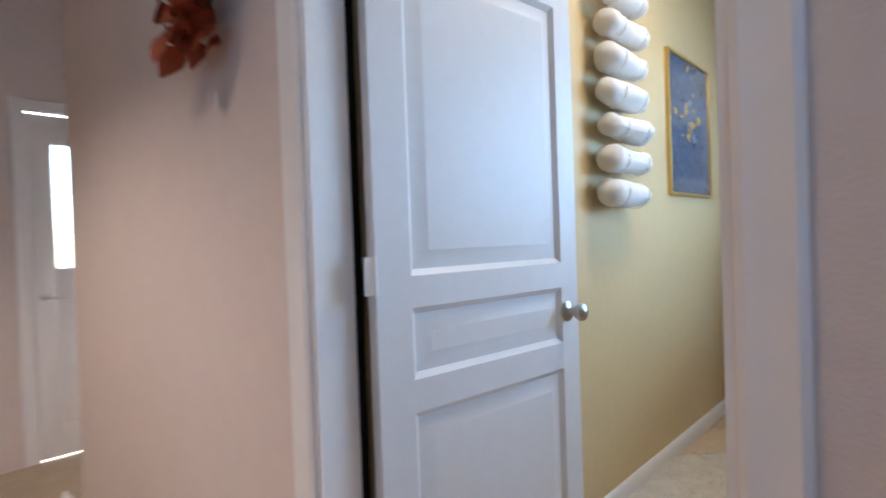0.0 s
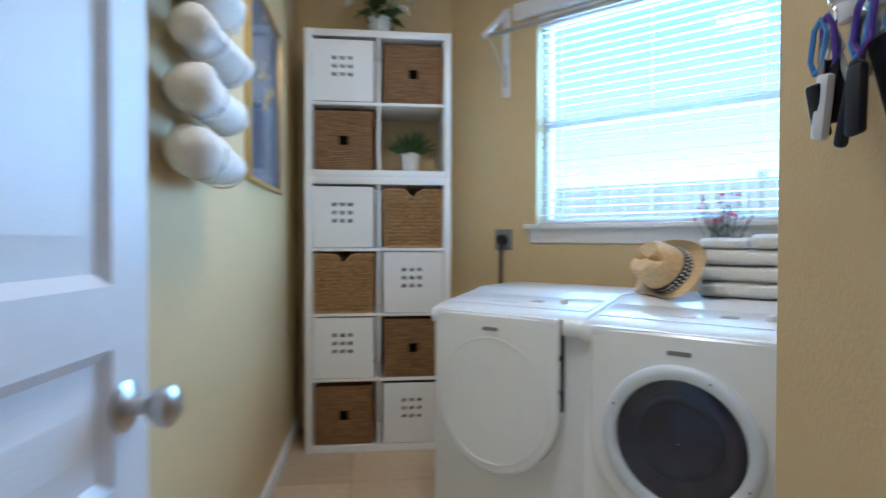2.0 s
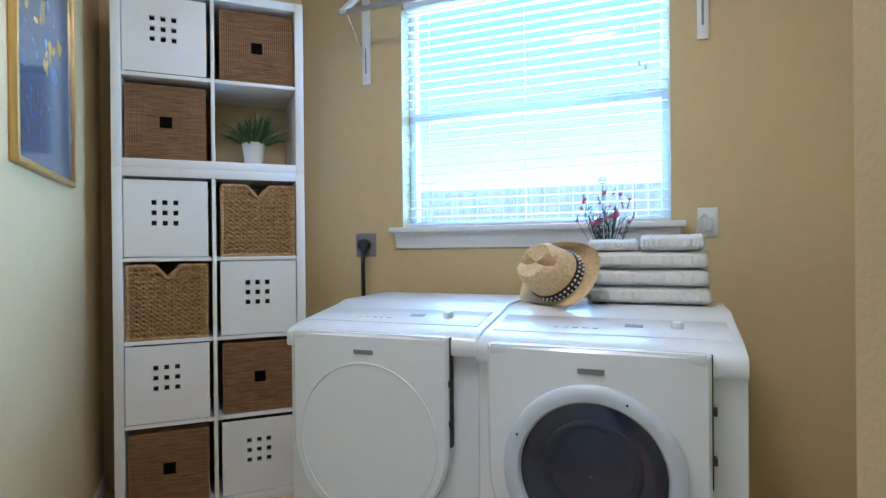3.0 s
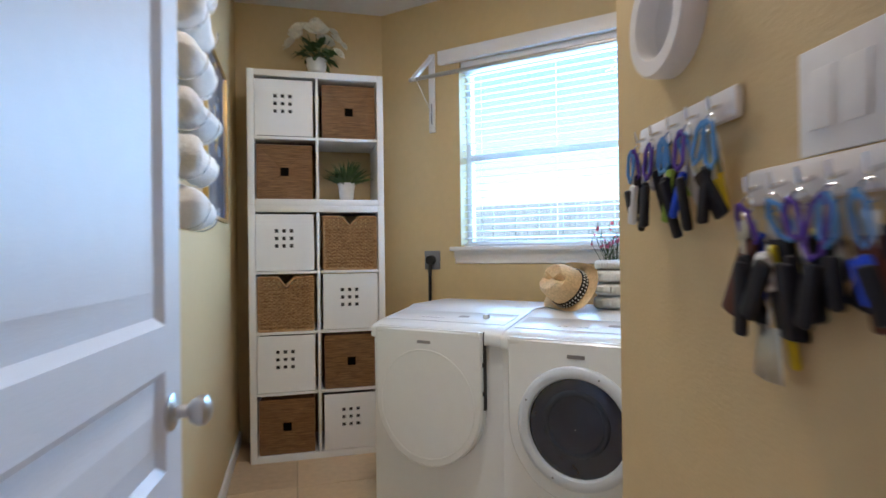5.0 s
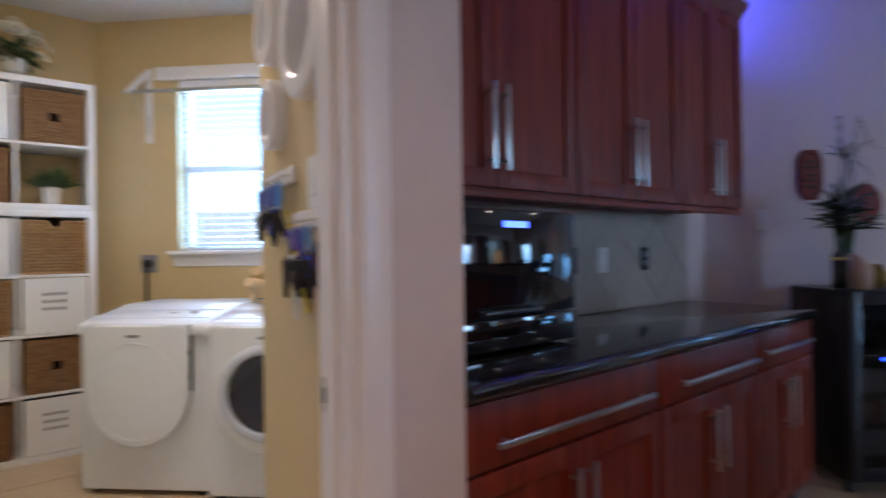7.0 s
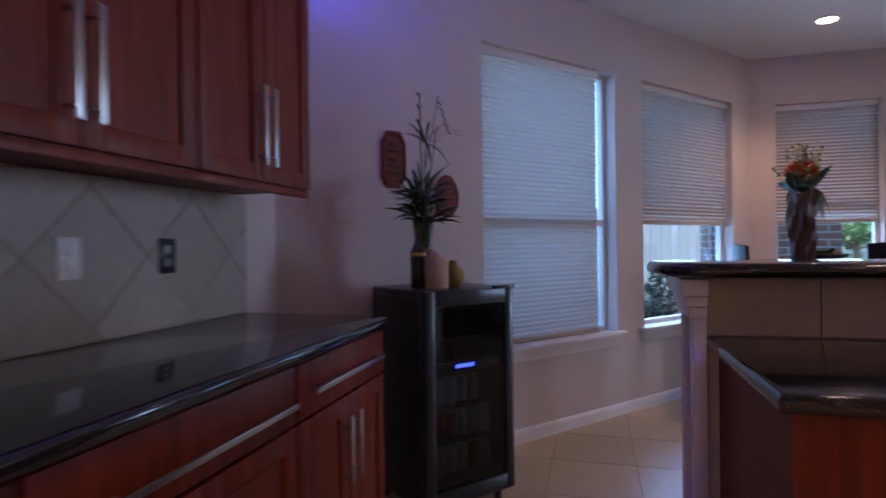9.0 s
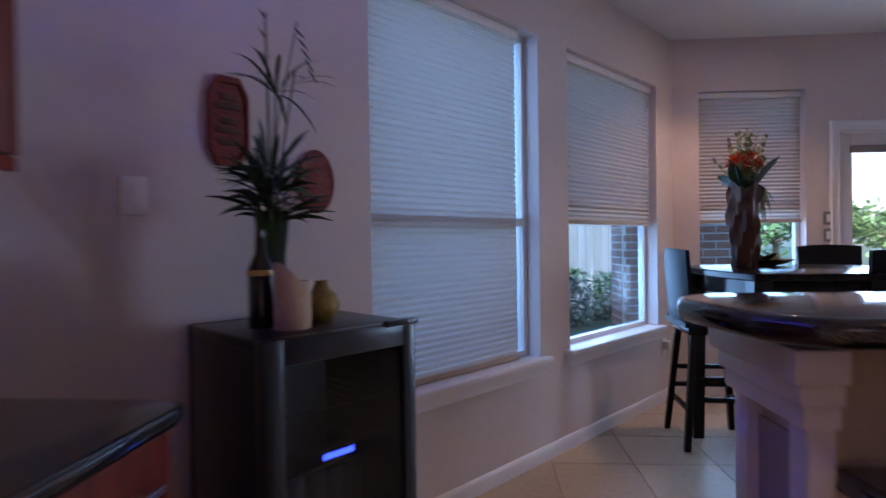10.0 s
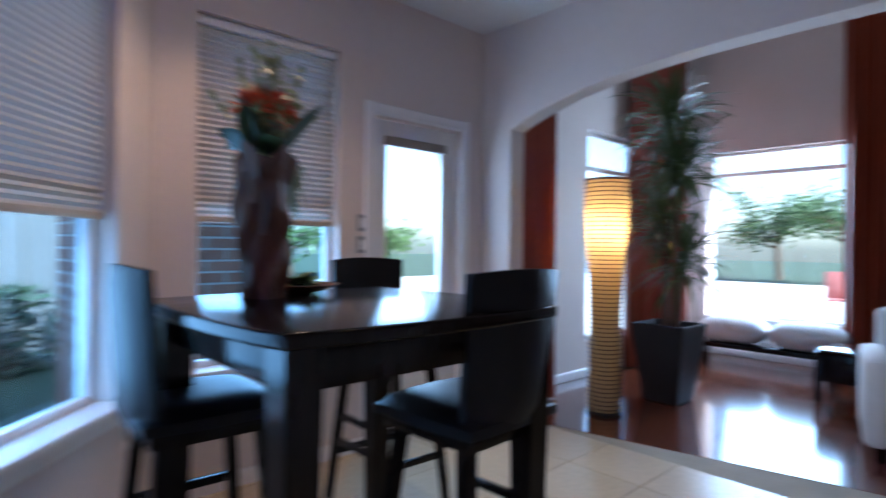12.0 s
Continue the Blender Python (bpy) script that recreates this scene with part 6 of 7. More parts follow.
for z in (1.37, 1.235):
    plate(frame_at((TX - 0.001, -2.573), -math.pi / 2, z), 0.07, 0.105, M_GREYP, "light_switch", "brushed metal light switch beside the patio door", "light switch", (("rocker", (-0.013, 0.013, -0.011, -0.0055, -0.03, 0.03), M_WHITE),))

# ---- kitchen: peninsula with raised bar ----
pen = thing("peninsula", Matrix.Translation((0, 0, 0)), "half-height peninsula wall faced with travertine and white trim", "peninsula")
part("core", box(2.035, 2.205, -2.9, -0.30, FK, 1.08), M_BEIGE, pen)
part("end_panel", box(2.045, 2.20, -0.30, -0.292, 0.12, 0.93), material("taupe_panel", (0.40, 0.32, 0.29), 0.6), pen)
for b in ((2.01, 2.06, -0.312, -0.272, FK, 0.97), (2.185, 2.23, -0.312, -0.272, FK, 0.97)):
    part("pilaster", box(*b, 0.006), M_TRIM, pen)
part("base_block", box(2.005, 2.235, -0.315, -0.265, FK, 0.12, 0.006), M_TRIM, pen)
for z0, z1, o in ((0.965, 0.998, 0.012), (0.998, 1.03, 0.020), (1.03, 1.078, 0.032)):
    part("capital", box(2.01 - o, 2.23 + o, -0.312, -0.272 + o, z0, z1, 0.006), M_TRIM, pen)
bartop = part("granite_bar_counter", slab([(1.955, -0.235), (1.99, -0.20), (2.19, -0.165), (2.255, -0.185), (2.30, -0.26), (2.32, -2.95), (1.93, -2.95), (1.93, -0.28)], 1.084, 1.124, 0.018), M_GRANITE)
tagged(bartop, "raised bar top of polished black granite", "bar top")
pt = thing("peninsula_backsplash", Matrix.Translation((2.035, 0, 0)), "travertine tiles between the lower counter and the raised bar", "backsplash", kind="structure")
for k in range(9):
    part("tile", box(-0.009, -0.001, -0.306 - (k + 1) * 0.295, -0.31 - k * 0.295, 0.916, 1.077, 0.001), M_TRAV, pt, smooth=False)
low = thing("peninsula_cabinet", Matrix.Translation((0, 0, 0)), "cherry base cabinet under the peninsula counter", "cabinet")
part("carcass", box(1.42, 2.030, -2.9, -0.345, 0.09, 0.872), M_CHERRY, low)
part("toe_kick", box(1.48, 2.030, -2.9, -0.36, FK, 0.09), M_DARK, low)
ct2 = part("countertop", slab([(1.38, -0.31), (2.024, -0.31), (2.024, -2.92), (1.38, -2.92)], 0.874, 0.914), M_GRANITE)
tagged(ct2, "lower black granite counter of the peninsula", "countertop")

# ---- dining corner: table, stools, arrangement ----
TC, TH = (4.46, -1.60), 1.05
table = thing("pub_table", frame_at(TC, 0), "tall square espresso dining table with bowed edges", "table")
half = 0.47
pts = []
for s in range(4):
    for k in range(10):
        t = -1 + 2 * k / 10
        p = Vector((half * t * 0.98, -half - 0.035 * (1 - t * t)))
        a = s * math.pi / 2
        pts.append((p.x * math.cos(a) - p.y * math.sin(a), p.x * math.sin(a) + p.y * math.cos(a)))
part("tabletop", slab(pts, TH - 0.038, TH, 0.008), M_ESPRESSO, table)
for a in range(4):
    m = Matrix.Rotation(a * math.pi / 2, 4, "Z")
    part("apron", box(-0.40, 0.40, -0.425, -0.40, TH - 0.14, TH - 0.0385, 0.002, m), M_ESPRESSO, table)
    bm = bmesh.new()
    bmesh.ops.create_cone(bm, cap_ends=True, segments=4, radius1=0.045, radius2=0.066, depth=TH - 0.04 - FK, matrix=m @ Matrix.Translation((-0.405, -0.405, (TH - 0.04 + FK) / 2)) @ Matrix.Rotation(math.pi / 4, 4, "Z"))
    part("leg", bm, M_ESPRESSO, table, smooth=False)


def stool(m):
    """A swivel bar stool: four splayed legs, two tiers of rungs, cushion, curved upholstered back."""
    ob = thing("bar_stool", m, "dark wooden bar stool with black leather seat and curved back", "bar stool", "bar stools round the table")
    for sx in (-1, 1):
        for sy in (-1, 1):
            bm = bmesh.new()
            tube(bm, (sx * 0.215, sy * 0.205, 0), (sx * 0.150, sy * 0.145, 0.69), 0.024, 0.027, n=4)
            part("leg", bm, M_ESPRESSO, ob, smooth=False)
    for z, ins in ((0.24, 0.024), (0.36, 0.036)):
        for s in (-1, 1):
            if z < 0.3:
                part("rung", box(-0.19 + ins, 0.19 - ins, s * (0.205 - ins) - 0.011, s * (0.205 - ins) + 0.011, z - 0.016, z + 0.016, 0.003), M_ESPRESSO, ob)
            part("rung", box(s * (0.215 - ins) - 0.011, s * (0.215 - ins) + 0.011, -0.18 + ins, 0.18 - ins, z + 0.05, z + 0.08, 0.003), M_ESPRESSO, ob)
    part("seat_frame", box(-0.19, 0.19, -0.185, 0.185, 0.69, 0.735, 0.006), M_ESPRESSO, ob)
    bm = bmesh.new()
    n = 12
    grid = []
    for i in range(n + 1):
        row = []
        for j in range(n + 1):
            u, v = -1 + 2 * i / n, -1 + 2 * j / n
            e = max(abs(u), abs(v))
            row.append(bm.verts.new((0.225 * u * (1 - 0.06 * v * v), 0.22 * v * (1 - 0.05 * u * u), 0.815 - 0.035 * e ** 6 - 0.008 * (u * u + v * v))))
        grid.append(row)
    for i in range(n):
        for j in range(n):
            bm.faces.new((grid[i][j], grid[i + 1][j], grid[i + 1][j + 1], grid[i][j + 1]))
    g = bmesh.ops.extrude_face_region(bm, geom=bm.faces[:])
    for v in g["geom"]:
        if isinstance(v, bmesh.types.BMVert):
            v.co.z = 0.738
    bmesh.ops.recalc_face_normals(bm, faces=bm.faces)
    part("seat", bm, M_LEATHER, ob, "padded black leather seat")
    bm = bmesh.new()
    cols, rows = 12, 8
    sides = []
    for off in (0.0, 0.045):
        grid = []
        for i in range(cols + 1):
            u = -1 + 2 * i / cols
            row = []
            for j in range(rows + 1):
                t = j / rows
                z = 0.735 + 0.465 * t + 0.012 * (1 - u * u) * t
                edge = 1 - 0.5 * (max(abs(u), abs(2 * t - 1)) ** 10)
                y = 0.205 + 0.035 * t - 0.045 * u * u + (off - 0.0225) * edge
                row.append(bm.verts.new((0.215 * u * (1 - 0.07 * (1 - t)), y, z)))
            grid.append(row)
        sides.append(grid)
        for i in range(cols):
            for j in range(rows):
                bm.faces.new((grid[i][j], grid[i + 1][j], grid[i + 1][j + 1], grid[i][j + 1]))
    p, q = sides
    rim = [(i, 0) for i in range(cols)] + [(cols, j) for j in range(rows)] + [(i, rows) for i in range(cols, 0, -1)] + [(0, j) for j in range(rows, 0, -1)]
    for (a, b), (c, d) in zip(rim, rim[1:] + rim[:1]):
        bm.faces.new((p[a][b], p[c][d], q[c][d], q[a][b]))
    bmesh.ops.recalc_face_normals(bm, faces=bm.faces)
    part("backrest", bm, M_LEATHER, ob, "curved black leather backrest")
    return ob


st = stool(frame_at((4.81, -1.255), radians(-3), FK))
copy_thing(st, frame_at((4.23, -1.90), radians(93), FK))
copy_thing(st, frame_at((5.18, -2.30), radians(-92), FK))

vp = (4.745, -1.44)
vase = thing("driftwood_vase", frame_at(vp, 0, TH) @ Matrix.Diagonal((1.1, 1.1, 1.04, 1)), "tall carved driftwood vase with silk flowers", "vase")
bm = bmesh.new()
n = 22
rings = []
for k in range(15):
    t = k / 14
    ring = []
    for j in range(n):
        a = j * math.tau / n
        r = 0.062 + 0.02 * t + 0.018 * math.sin(a * 3 + t * 7) * (0.4 + 0.6 * t) + 0.010 * math.sin(a * 7 - t * 11)
        ring.append(bm.verts.new((r * math.cos(a), r * math.sin(a), 0.47 * t + (0.03 * math.sin(a * 4) if k == 14 else 0))))
    rings.append(ring)
for a, b in zip(rings, rings[1:]):
    for j in range(n):
        bm.faces.new((a[j], a[(j + 1) % n], b[(j + 1) % n], b[j]))
bm.faces.new(rings[0][::-1])
part("vessel", bm, M_DRIFT, vase)
frng = random.Random(21)
gr, yl = bmesh.new(), bmesh.new()
for c, r in (((-0.06, 0.06, 0.59), 0.075), ((-0.02, -0.02, 0.62), 0.06), ((-0.03, -0.05, 0.57), 0.06)):
    bm = bmesh.new()
    for k in range(120):
        a, e = frng.uniform(0, math.tau), math.asin(frng.uniform(-0.3, 1))
        d = Vector((math.cos(a) * math.cos(e), math.sin(a) * math.cos(e), math.sin(e)))
        leaf_blade(bm, Vector(c) + d * r * 0.3, Vector(c) + d * r * frng.uniform(0.85, 1.1), 0.013, n=2, twist=frng.uniform(-1, 1))
    part("bloom", bm, M_ORANGE, vase, "spiky orange blossom")
for k in range(10):
    a = frng.uniform(0, math.tau)
    b0 = Vector((0.05 * math.cos(a), 0.05 * math.sin(a), 0.46))
    l = frng.uniform(0.08, 0.15)
    dk = bmesh.new()
    leaf_blade(dk, b0, b0 + Vector((math.cos(a) * l, math.sin(a) * l, frng.uniform(-0.03, 0.2))), 0.07, droop=0.02, n=4, twist=frng.uniform(-0.6, 0.6))
    part("broad_leaf", dk, M_LEAF2, vase)
for k in range(46):
    a, l = frng.uniform(0, math.tau), frng.uniform(0.12, 0.34)
    tip = Vector((0.18 * math.cos(a) * frng.random(), 0.18 * math.sin(a) * frng.random(), 0.45 + l))
    tube(yl, (0, 0, 0.43), tip, 0.0015, n=4)
    for q in range(6):
        p = Vector((0, 0, 0.43)).lerp(tip, 0.6 + 0.08 * q)
        leaf_blade(yl, p, p + Vector((frng.uniform(-0.03, 0.03), frng.uniform(-0.03, 0.03), 0.022)), 0.024, n=2)
tagged(part("sprig_greenery", yl, M_LEAFY, vase, "pale green sprigs"), kind="stuff")
for k in range(60):
    b0 = Vector((0.05 + frng.uniform(-0.03, 0.05), -0.05 + frng.uniform(-0.06, 0.03), 0.47))
    tip = b0 + Vector((frng.uniform(0.0, 0.09), frng.uniform(-0.11, 0.0), -frng.uniform(0.05, 0.26)))
    leaf_blade(gr, b0, tip, 0.010, droop=0.03, n=4)
part("trailing_grass", gr, M_LEAFY, vase, "trailing green grass")
tray = thing("bowl", frame_at((4.84, -1.62), 0, TH), "shallow dark bowl with moss and small leaves", "bowl")
part("dish", lathe([(0.05, 0), (0.10, 0.012), (0.15, 0.035), (0.145, 0.037), (0.09, 0.016), (0.001, 0.012)], 30), M_DRIFT, tray)
bm = bmesh.new()
rosette(bm, (0.0, 0.0, 0.02), 0.11, 0.8, 60, 0.035, frng)
part("moss", bm, M_LEAF, tray)

# recessed lights in the ceiling; the last two, in the hall, are added and unseen
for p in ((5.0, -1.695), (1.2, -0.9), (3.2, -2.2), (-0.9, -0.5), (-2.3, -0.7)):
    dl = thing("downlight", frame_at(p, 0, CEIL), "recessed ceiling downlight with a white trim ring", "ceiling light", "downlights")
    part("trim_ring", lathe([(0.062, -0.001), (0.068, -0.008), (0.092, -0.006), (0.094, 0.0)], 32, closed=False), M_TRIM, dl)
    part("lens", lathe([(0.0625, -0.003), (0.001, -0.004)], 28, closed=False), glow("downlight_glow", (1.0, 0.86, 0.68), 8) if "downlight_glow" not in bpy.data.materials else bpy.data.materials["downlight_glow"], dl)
fixture = thing("ceiling_light", frame_at((-0.35, 2.3), 0, CEIL), "flush ceiling light with a frosted bowl", "ceiling light")
part("bowl", lathe([(0.16, 0), (0.16, -0.02), (0.12, -0.055), (0.05, -0.07), (0.001, -0.072)], 32, closed=False), glow("frosted_glow", (1.0, 0.85, 0.62), 2.0), fixture)


# ---- living room ----
def curtain(m, w, z0, z1, label, folds=7):
    ob = thing("curtain", m, label, "curtain", "rust curtains")
    bm = bmesh.new()
    n = folds * 8
    grid = []
    for i in range(n + 1):
        row = []
        for j in range(13):
            t = j / 12
            a = math.tau * folds * i / n
            y = (0.035 + 0.025 * (1 - t)) * math.sin(a) + 0.01 * math.sin(a * 0.37 + t * 4)
            x = w * i / n + 0.012 * math.cos(a * 0.7 + t * 2) * (1 - t)
            row.append(bm.verts.new((x, y, z0 + (z1 - z0) * t)))
        grid.append(row)
    for i in range(n):
        for j in range(12):
            bm.faces.new((grid[i][j], grid[i + 1][j], grid[i + 1][j + 1], grid[i][j + 1]))
    part("cloth", bm, M_CURTAIN, ob)
    bm = bmesh.new()
    tube(bm, (-0.15, 0, z1 + 0.01), (w + 0.15, 0, z1 + 0.01), 0.016, n=12)
    part("rod", bm, M_BRASS, ob)
    return ob


curtain(frame_at((5.80, -3.84), -math.pi / 2, FK), 0.66, 0.012, 2.60, "floor-length rust silk curtain beside the arch", 6)
curtain(frame_at((LVE - 0.10, -6.05), -math.pi / 2, FK), 1.30, 0.012, 3.9, "tall rust silk curtain between the living room windows", 10)
curtain(frame_at((4.40, LVS + 0.14), math.pi, FK), 0.85, 0.012, 3.9, "tall rust silk curtain on the far side of the picture window", 8)

lamp = thing("floor_lamp", frame_at((5.265, -4.46), 0, FK), "tall curved paper floor lamp banded with dark reeds, lit", "floor lamp")
prof = [(0.122, 0.03), (0.116, 0.35), (0.116, 0.75), (0.128, 1.05), (0.155, 1.35), (0.168, 1.58), (0.162, 1.80)]
part("shade", lathe(prof, 32, closed=False), M_PAPER, lamp, "cream paper shade")
for k in range(54):
    z = 0.05 + k * 0.0325
    r = next(a[0] + (b[0] - a[0]) * (z - a[1]) / (b[1] - a[1]) for a, b in zip(prof, prof[1:]) if a[1] <= z <= b[1] + 1e-6)
    part("reed", lathe([(r + 0.001, z - 0.004), (r + 0.006, z - 0.003), (r + 0.006, z + 0.003), (r + 0.001, z + 0.004)], 28, closed=False), M_DRIFT, lamp)
part("base", lathe([(0.13, 0), (0.13, 0.015), (0.105, 0.03), (0.001, 0.03)], 32), M_BLACK, lamp)
part("top_ring", lathe([(0.163, 1.795), (0.170, 1.795), (0.170, 1.812), (0.163, 1.812)], 32, closed=False), M_DRIFT, lamp)
bl = bmesh.new()
bmesh.ops.create_uvsphere(bl, u_segments=16, v_segments=10, radius=0.045, matrix=Matrix.Translation((0, 0, 1.42)))
part("bulb", bl, glow("lamp_bulb", (1.0, 0.80, 0.48), 32), lamp, "glowing bulb")
tube_b = bmesh.new()
tube(tube_b, (0, 0, 0.03), (0, 0, 1.38), 0.010)
part("stem", tube_b, M_BLACK, lamp)

pp = thing("potted_palm", frame_at((5.12, -5.22), 0, FK), "tall dracaena palm in a square charcoal planter", "plant")
bm = bmesh.new()
rings = [[bm.verts.new((sx * r, sy * r, z)) for sx, sy in ((-1, -1), (1, -1), (1, 1), (-1, 1))] for r, z in ((0.15, 0), (0.225, 0.62), (0.225, 0.65), (0.20, 0.65), (0.195, 0.60))]
for a, b in zip(rings, rings[1:]):
    for k in range(4):
        bm.faces.new((a[k], a[(k + 1) % 4], b[(k + 1) % 4], b[k]))
bm.faces.new(rings[0][::-1]), bm.faces.new(rings[-1])
bmesh.ops.bevel(bm, geom=bm.edges[:], offset=0.006, segments=2, affect="EDGES")
part("planter", bm, M_PLANTER, pp, "square charcoal planter")
crown, trunk = bmesh.new(), bmesh.new()
for (bx, by), (tx, ty, tz), n in (((-0.05, 0.02), (-0.14, 0.16, 1.98), 190), ((0.05, -0.03), (0.06, -0.10, 2.46), 200), ((0.0, 0.05), (0.12, -0.14, 1.55), 150), ((-0.04, -0.05), (-0.10, -0.06, 1.28), 110)):
    p0 = Vector((bx, by, 0.58))
    for k in range(8):
        q0, q1 = p0.lerp(Vector((tx, ty, tz)), k / 8), p0.lerp(Vector((tx, ty, tz)), (k + 1) / 8)
        tube(trunk, q0, q1, 0.030 - 0.0012 * k, 0.030 - 0.0012 * (k + 1), n=9)
    for k in range(n):
        a, e = frng.uniform(0, math.tau), frng.uniform(-0.9, 1.25)
        l = frng.uniform(0.32, 0.60)
        c = Vector((tx, ty, tz - frng.uniform(0, 0.25)))
        leaf_blade(crown, c, c + Vector((math.cos(a) * math.cos(e) * l, math.sin(a) * math.cos(e) * l, math.sin(e) * l)), 0.024, droop=0.09, n=5, twist=frng.uniform(-0.5, 0.5))
part("trunk", trunk, M_BARK, pp)
part("crown", crown, M_PALM, pp, "long narrow green leaves")

M_PILLOW = material("white_pillow", (0.80, 0.80, 0.80), 0.85, spread=0.06)
bench = thing("window_bench", frame_at((4.25, LVS + 0.20), 0, FK), "low dark bench under the picture window", "bench")
part("seat_board", box(0, 1.55, 0, 0.42, 0.18, 0.23, 0.008), M_ESPRESSO, bench)
for x in (0.05, 1.44):
    part("leg", box(x, x + 0.06, 0.03, 0.39, 0, 0.18, 0.004), M_ESPRESSO, bench)


def pillow(m, w, d, h):
    ob = thing("pillow", m, "plump white cushion on the window bench", "cushion", "white cushions")
    bm = bmesh.new()
    bmesh.ops.create_uvsphere(bm, u_segments=24, v_segments=12, radius=1)
    for v in bm.verts:
        x, y, z = v.co
        v.co = Vector((math.copysign(abs(x) ** 0.6, x) * w, math.copysign(abs(y) ** 0.6, y) * d, (z * (1 - 0.35 * (x * x) ** 2)) * h + h))
    part("cover", bm, M_PILLOW, ob)


for x, w in ((0.38, 0.36), (1.10, 0.36)):
    pillow(frame_at((4.25 + x, LVS + 0.42), radians(3), FK + 0.23), w, 0.22, 0.15)
sofa = thing("armchair", frame_at((3.28, -5.3), radians(12), FK), "pale upholstered armchair on the wooden floor", "armchair")
part("seat_base", box(-0.42, 0.42, -0.42, 0.40, 0.10, 0.40, 0.04), M_PILLOW, sofa)
part("arm", box(-0.52, -0.36, -0.42, 0.42, 0.08, 0.62, 0.05), M_PILLOW, sofa)
part("arm", box(0.36, 0.52, -0.42, 0.42, 0.08, 0.62, 0.05), M_PILLOW, sofa)
part("backrest", box(-0.42, 0.42, -0.56, -0.38, 0.10, 0.88, 0.06), M_PILLOW, sofa)
for x in (-0.42, 0.42):
    for y in (-0.40, 0.34):
        part("leg", box(x - 0.03, x + 0.03, y - 0.03, y + 0.03, 0, 0.10), M_ESPRESSO, sofa)
ctab = thing("coffee_table", frame_at((3.95, -6.35), 0, FK), "low dark coffee table with a glass top", "coffee table")
part("top", box(-0.30, 0.30, -0.25, 0.25, 0.42, 0.45, 0.004), M_BLACKG, ctab)
part("drawer_box", box(-0.27, 0.27, -0.22, 0.22, 0.18, 0.42, 0.004), M_ESPRESSO, ctab)
for x in (-0.3, 0.3):
    for y in (-0.2, 0.2):
        part("leg", box(x - 0.025, x + 0.025, y - 0.025, y + 0.025, 0, 0.42), M_ESPRESSO, ctab)

# ---- outside ----
gr = part("ground", box(-60, 80, -80, 60, -0.30, -0.16), M_GRASS)
tagged(gr, "green lawn round the house", "ground", kind="structure")
pv = part("pavement_patio", box(5.98, 22, -26, -2.4, -0.16, -0.12), M_PATIO)
tagged(pv, "pale concrete patio outside the dining corner", "patio", kind="structure")
pv = part("pavement_yard", box(-6, 5.98, -26, -7.92, -0.16, -0.12), M_PATIO)
tagged(pv, "pale concrete patio outside the living room", "patio", kind="structure")


def fence(p0, p1, name="fence"):
    d = Vector(p1) - Vector(p0)
    ob = thing(name, frame_at(p0, math.atan2(d.y, d.x), -0.16), "weathered wooden privacy fence along the side yard", "fence")
    n = int(d.length / 0.145)
    mesh = None
    for k in range(n):
        h = 1.92
        if mesh is None:
            o = part("board", box(0.003, 0.14, -0.009, 0.009, 0, h, 0.002), M_FENCE, ob, smooth=False)
            mesh = o
        else:
            o = mesh.copy()
            scene.collection.objects.link(o)
        o.location = (k * 0.145, 0.006 * (k % 2), 0)
    for z in (0.4, 1.5):
        part("rail", box(0, d.length, 0.02, 0.06, z, z + 0.09), M_FENCE, ob)
    for k in range(int(d.length / 2.4) + 1):
        part("post", box(k * 2.4, k * 2.4 + 0.09, 0.02, 0.11, 0, 2.0), M_FENCE, ob)
    return ob


pa, pb = on_k(-11.0, 3.6, 0), on_k(13.0, 3.6, 0)
fence((pa.x, pa.y), (pb.x, pb.y))

# brick pier on the patio
pier = thing("brick_pier", frame_at((6.62, -1.2), 0, -0.16), "red brick pier with pale mortar outside the windows", "brick pier")
part("mortar_core", box(0.006, 0.594, -1.194, -0.006, 0, 2.9), M_MORTAR, pier)
br = None
for row in range(38):
    z = 0.008 + row * 0.0752
    cuts = [-1.2 + 0.24 * k + (0.12 if row % 2 else 0) for k in range(5)] if not row % 2 else [-1.2] + [-1.08 + 0.24 * k for k in range(4)] + [-0.12]
    places = [(0.0, c, 0) for c in cuts] + [(0.0 + 0.2 * k, -0.098, 1) for k in range(1, 3)]
    for x, y, face in places:
        short = row % 2 and not face and (y == -1.2 or y == -0.12)
        if br is None:
            br = part("brick", box(0, 0.098, 0, 0.228, 0, 0.063, 0.004), M_BRICK, pier, smooth=False)
            o = br
        else:
            o = br.copy()
            scene.collection.objects.link(o)
        if face:
            o.matrix_local = Matrix.Translation((x + 0.19, y, z)) @ Matrix.Rotation(radians(90), 4, "Z")
        else:
            o.matrix_local = Matrix.Translation((x, y + 0.006, z)) @ Matrix.Diagonal((1, 0.47 if short else 1, 1, 1))


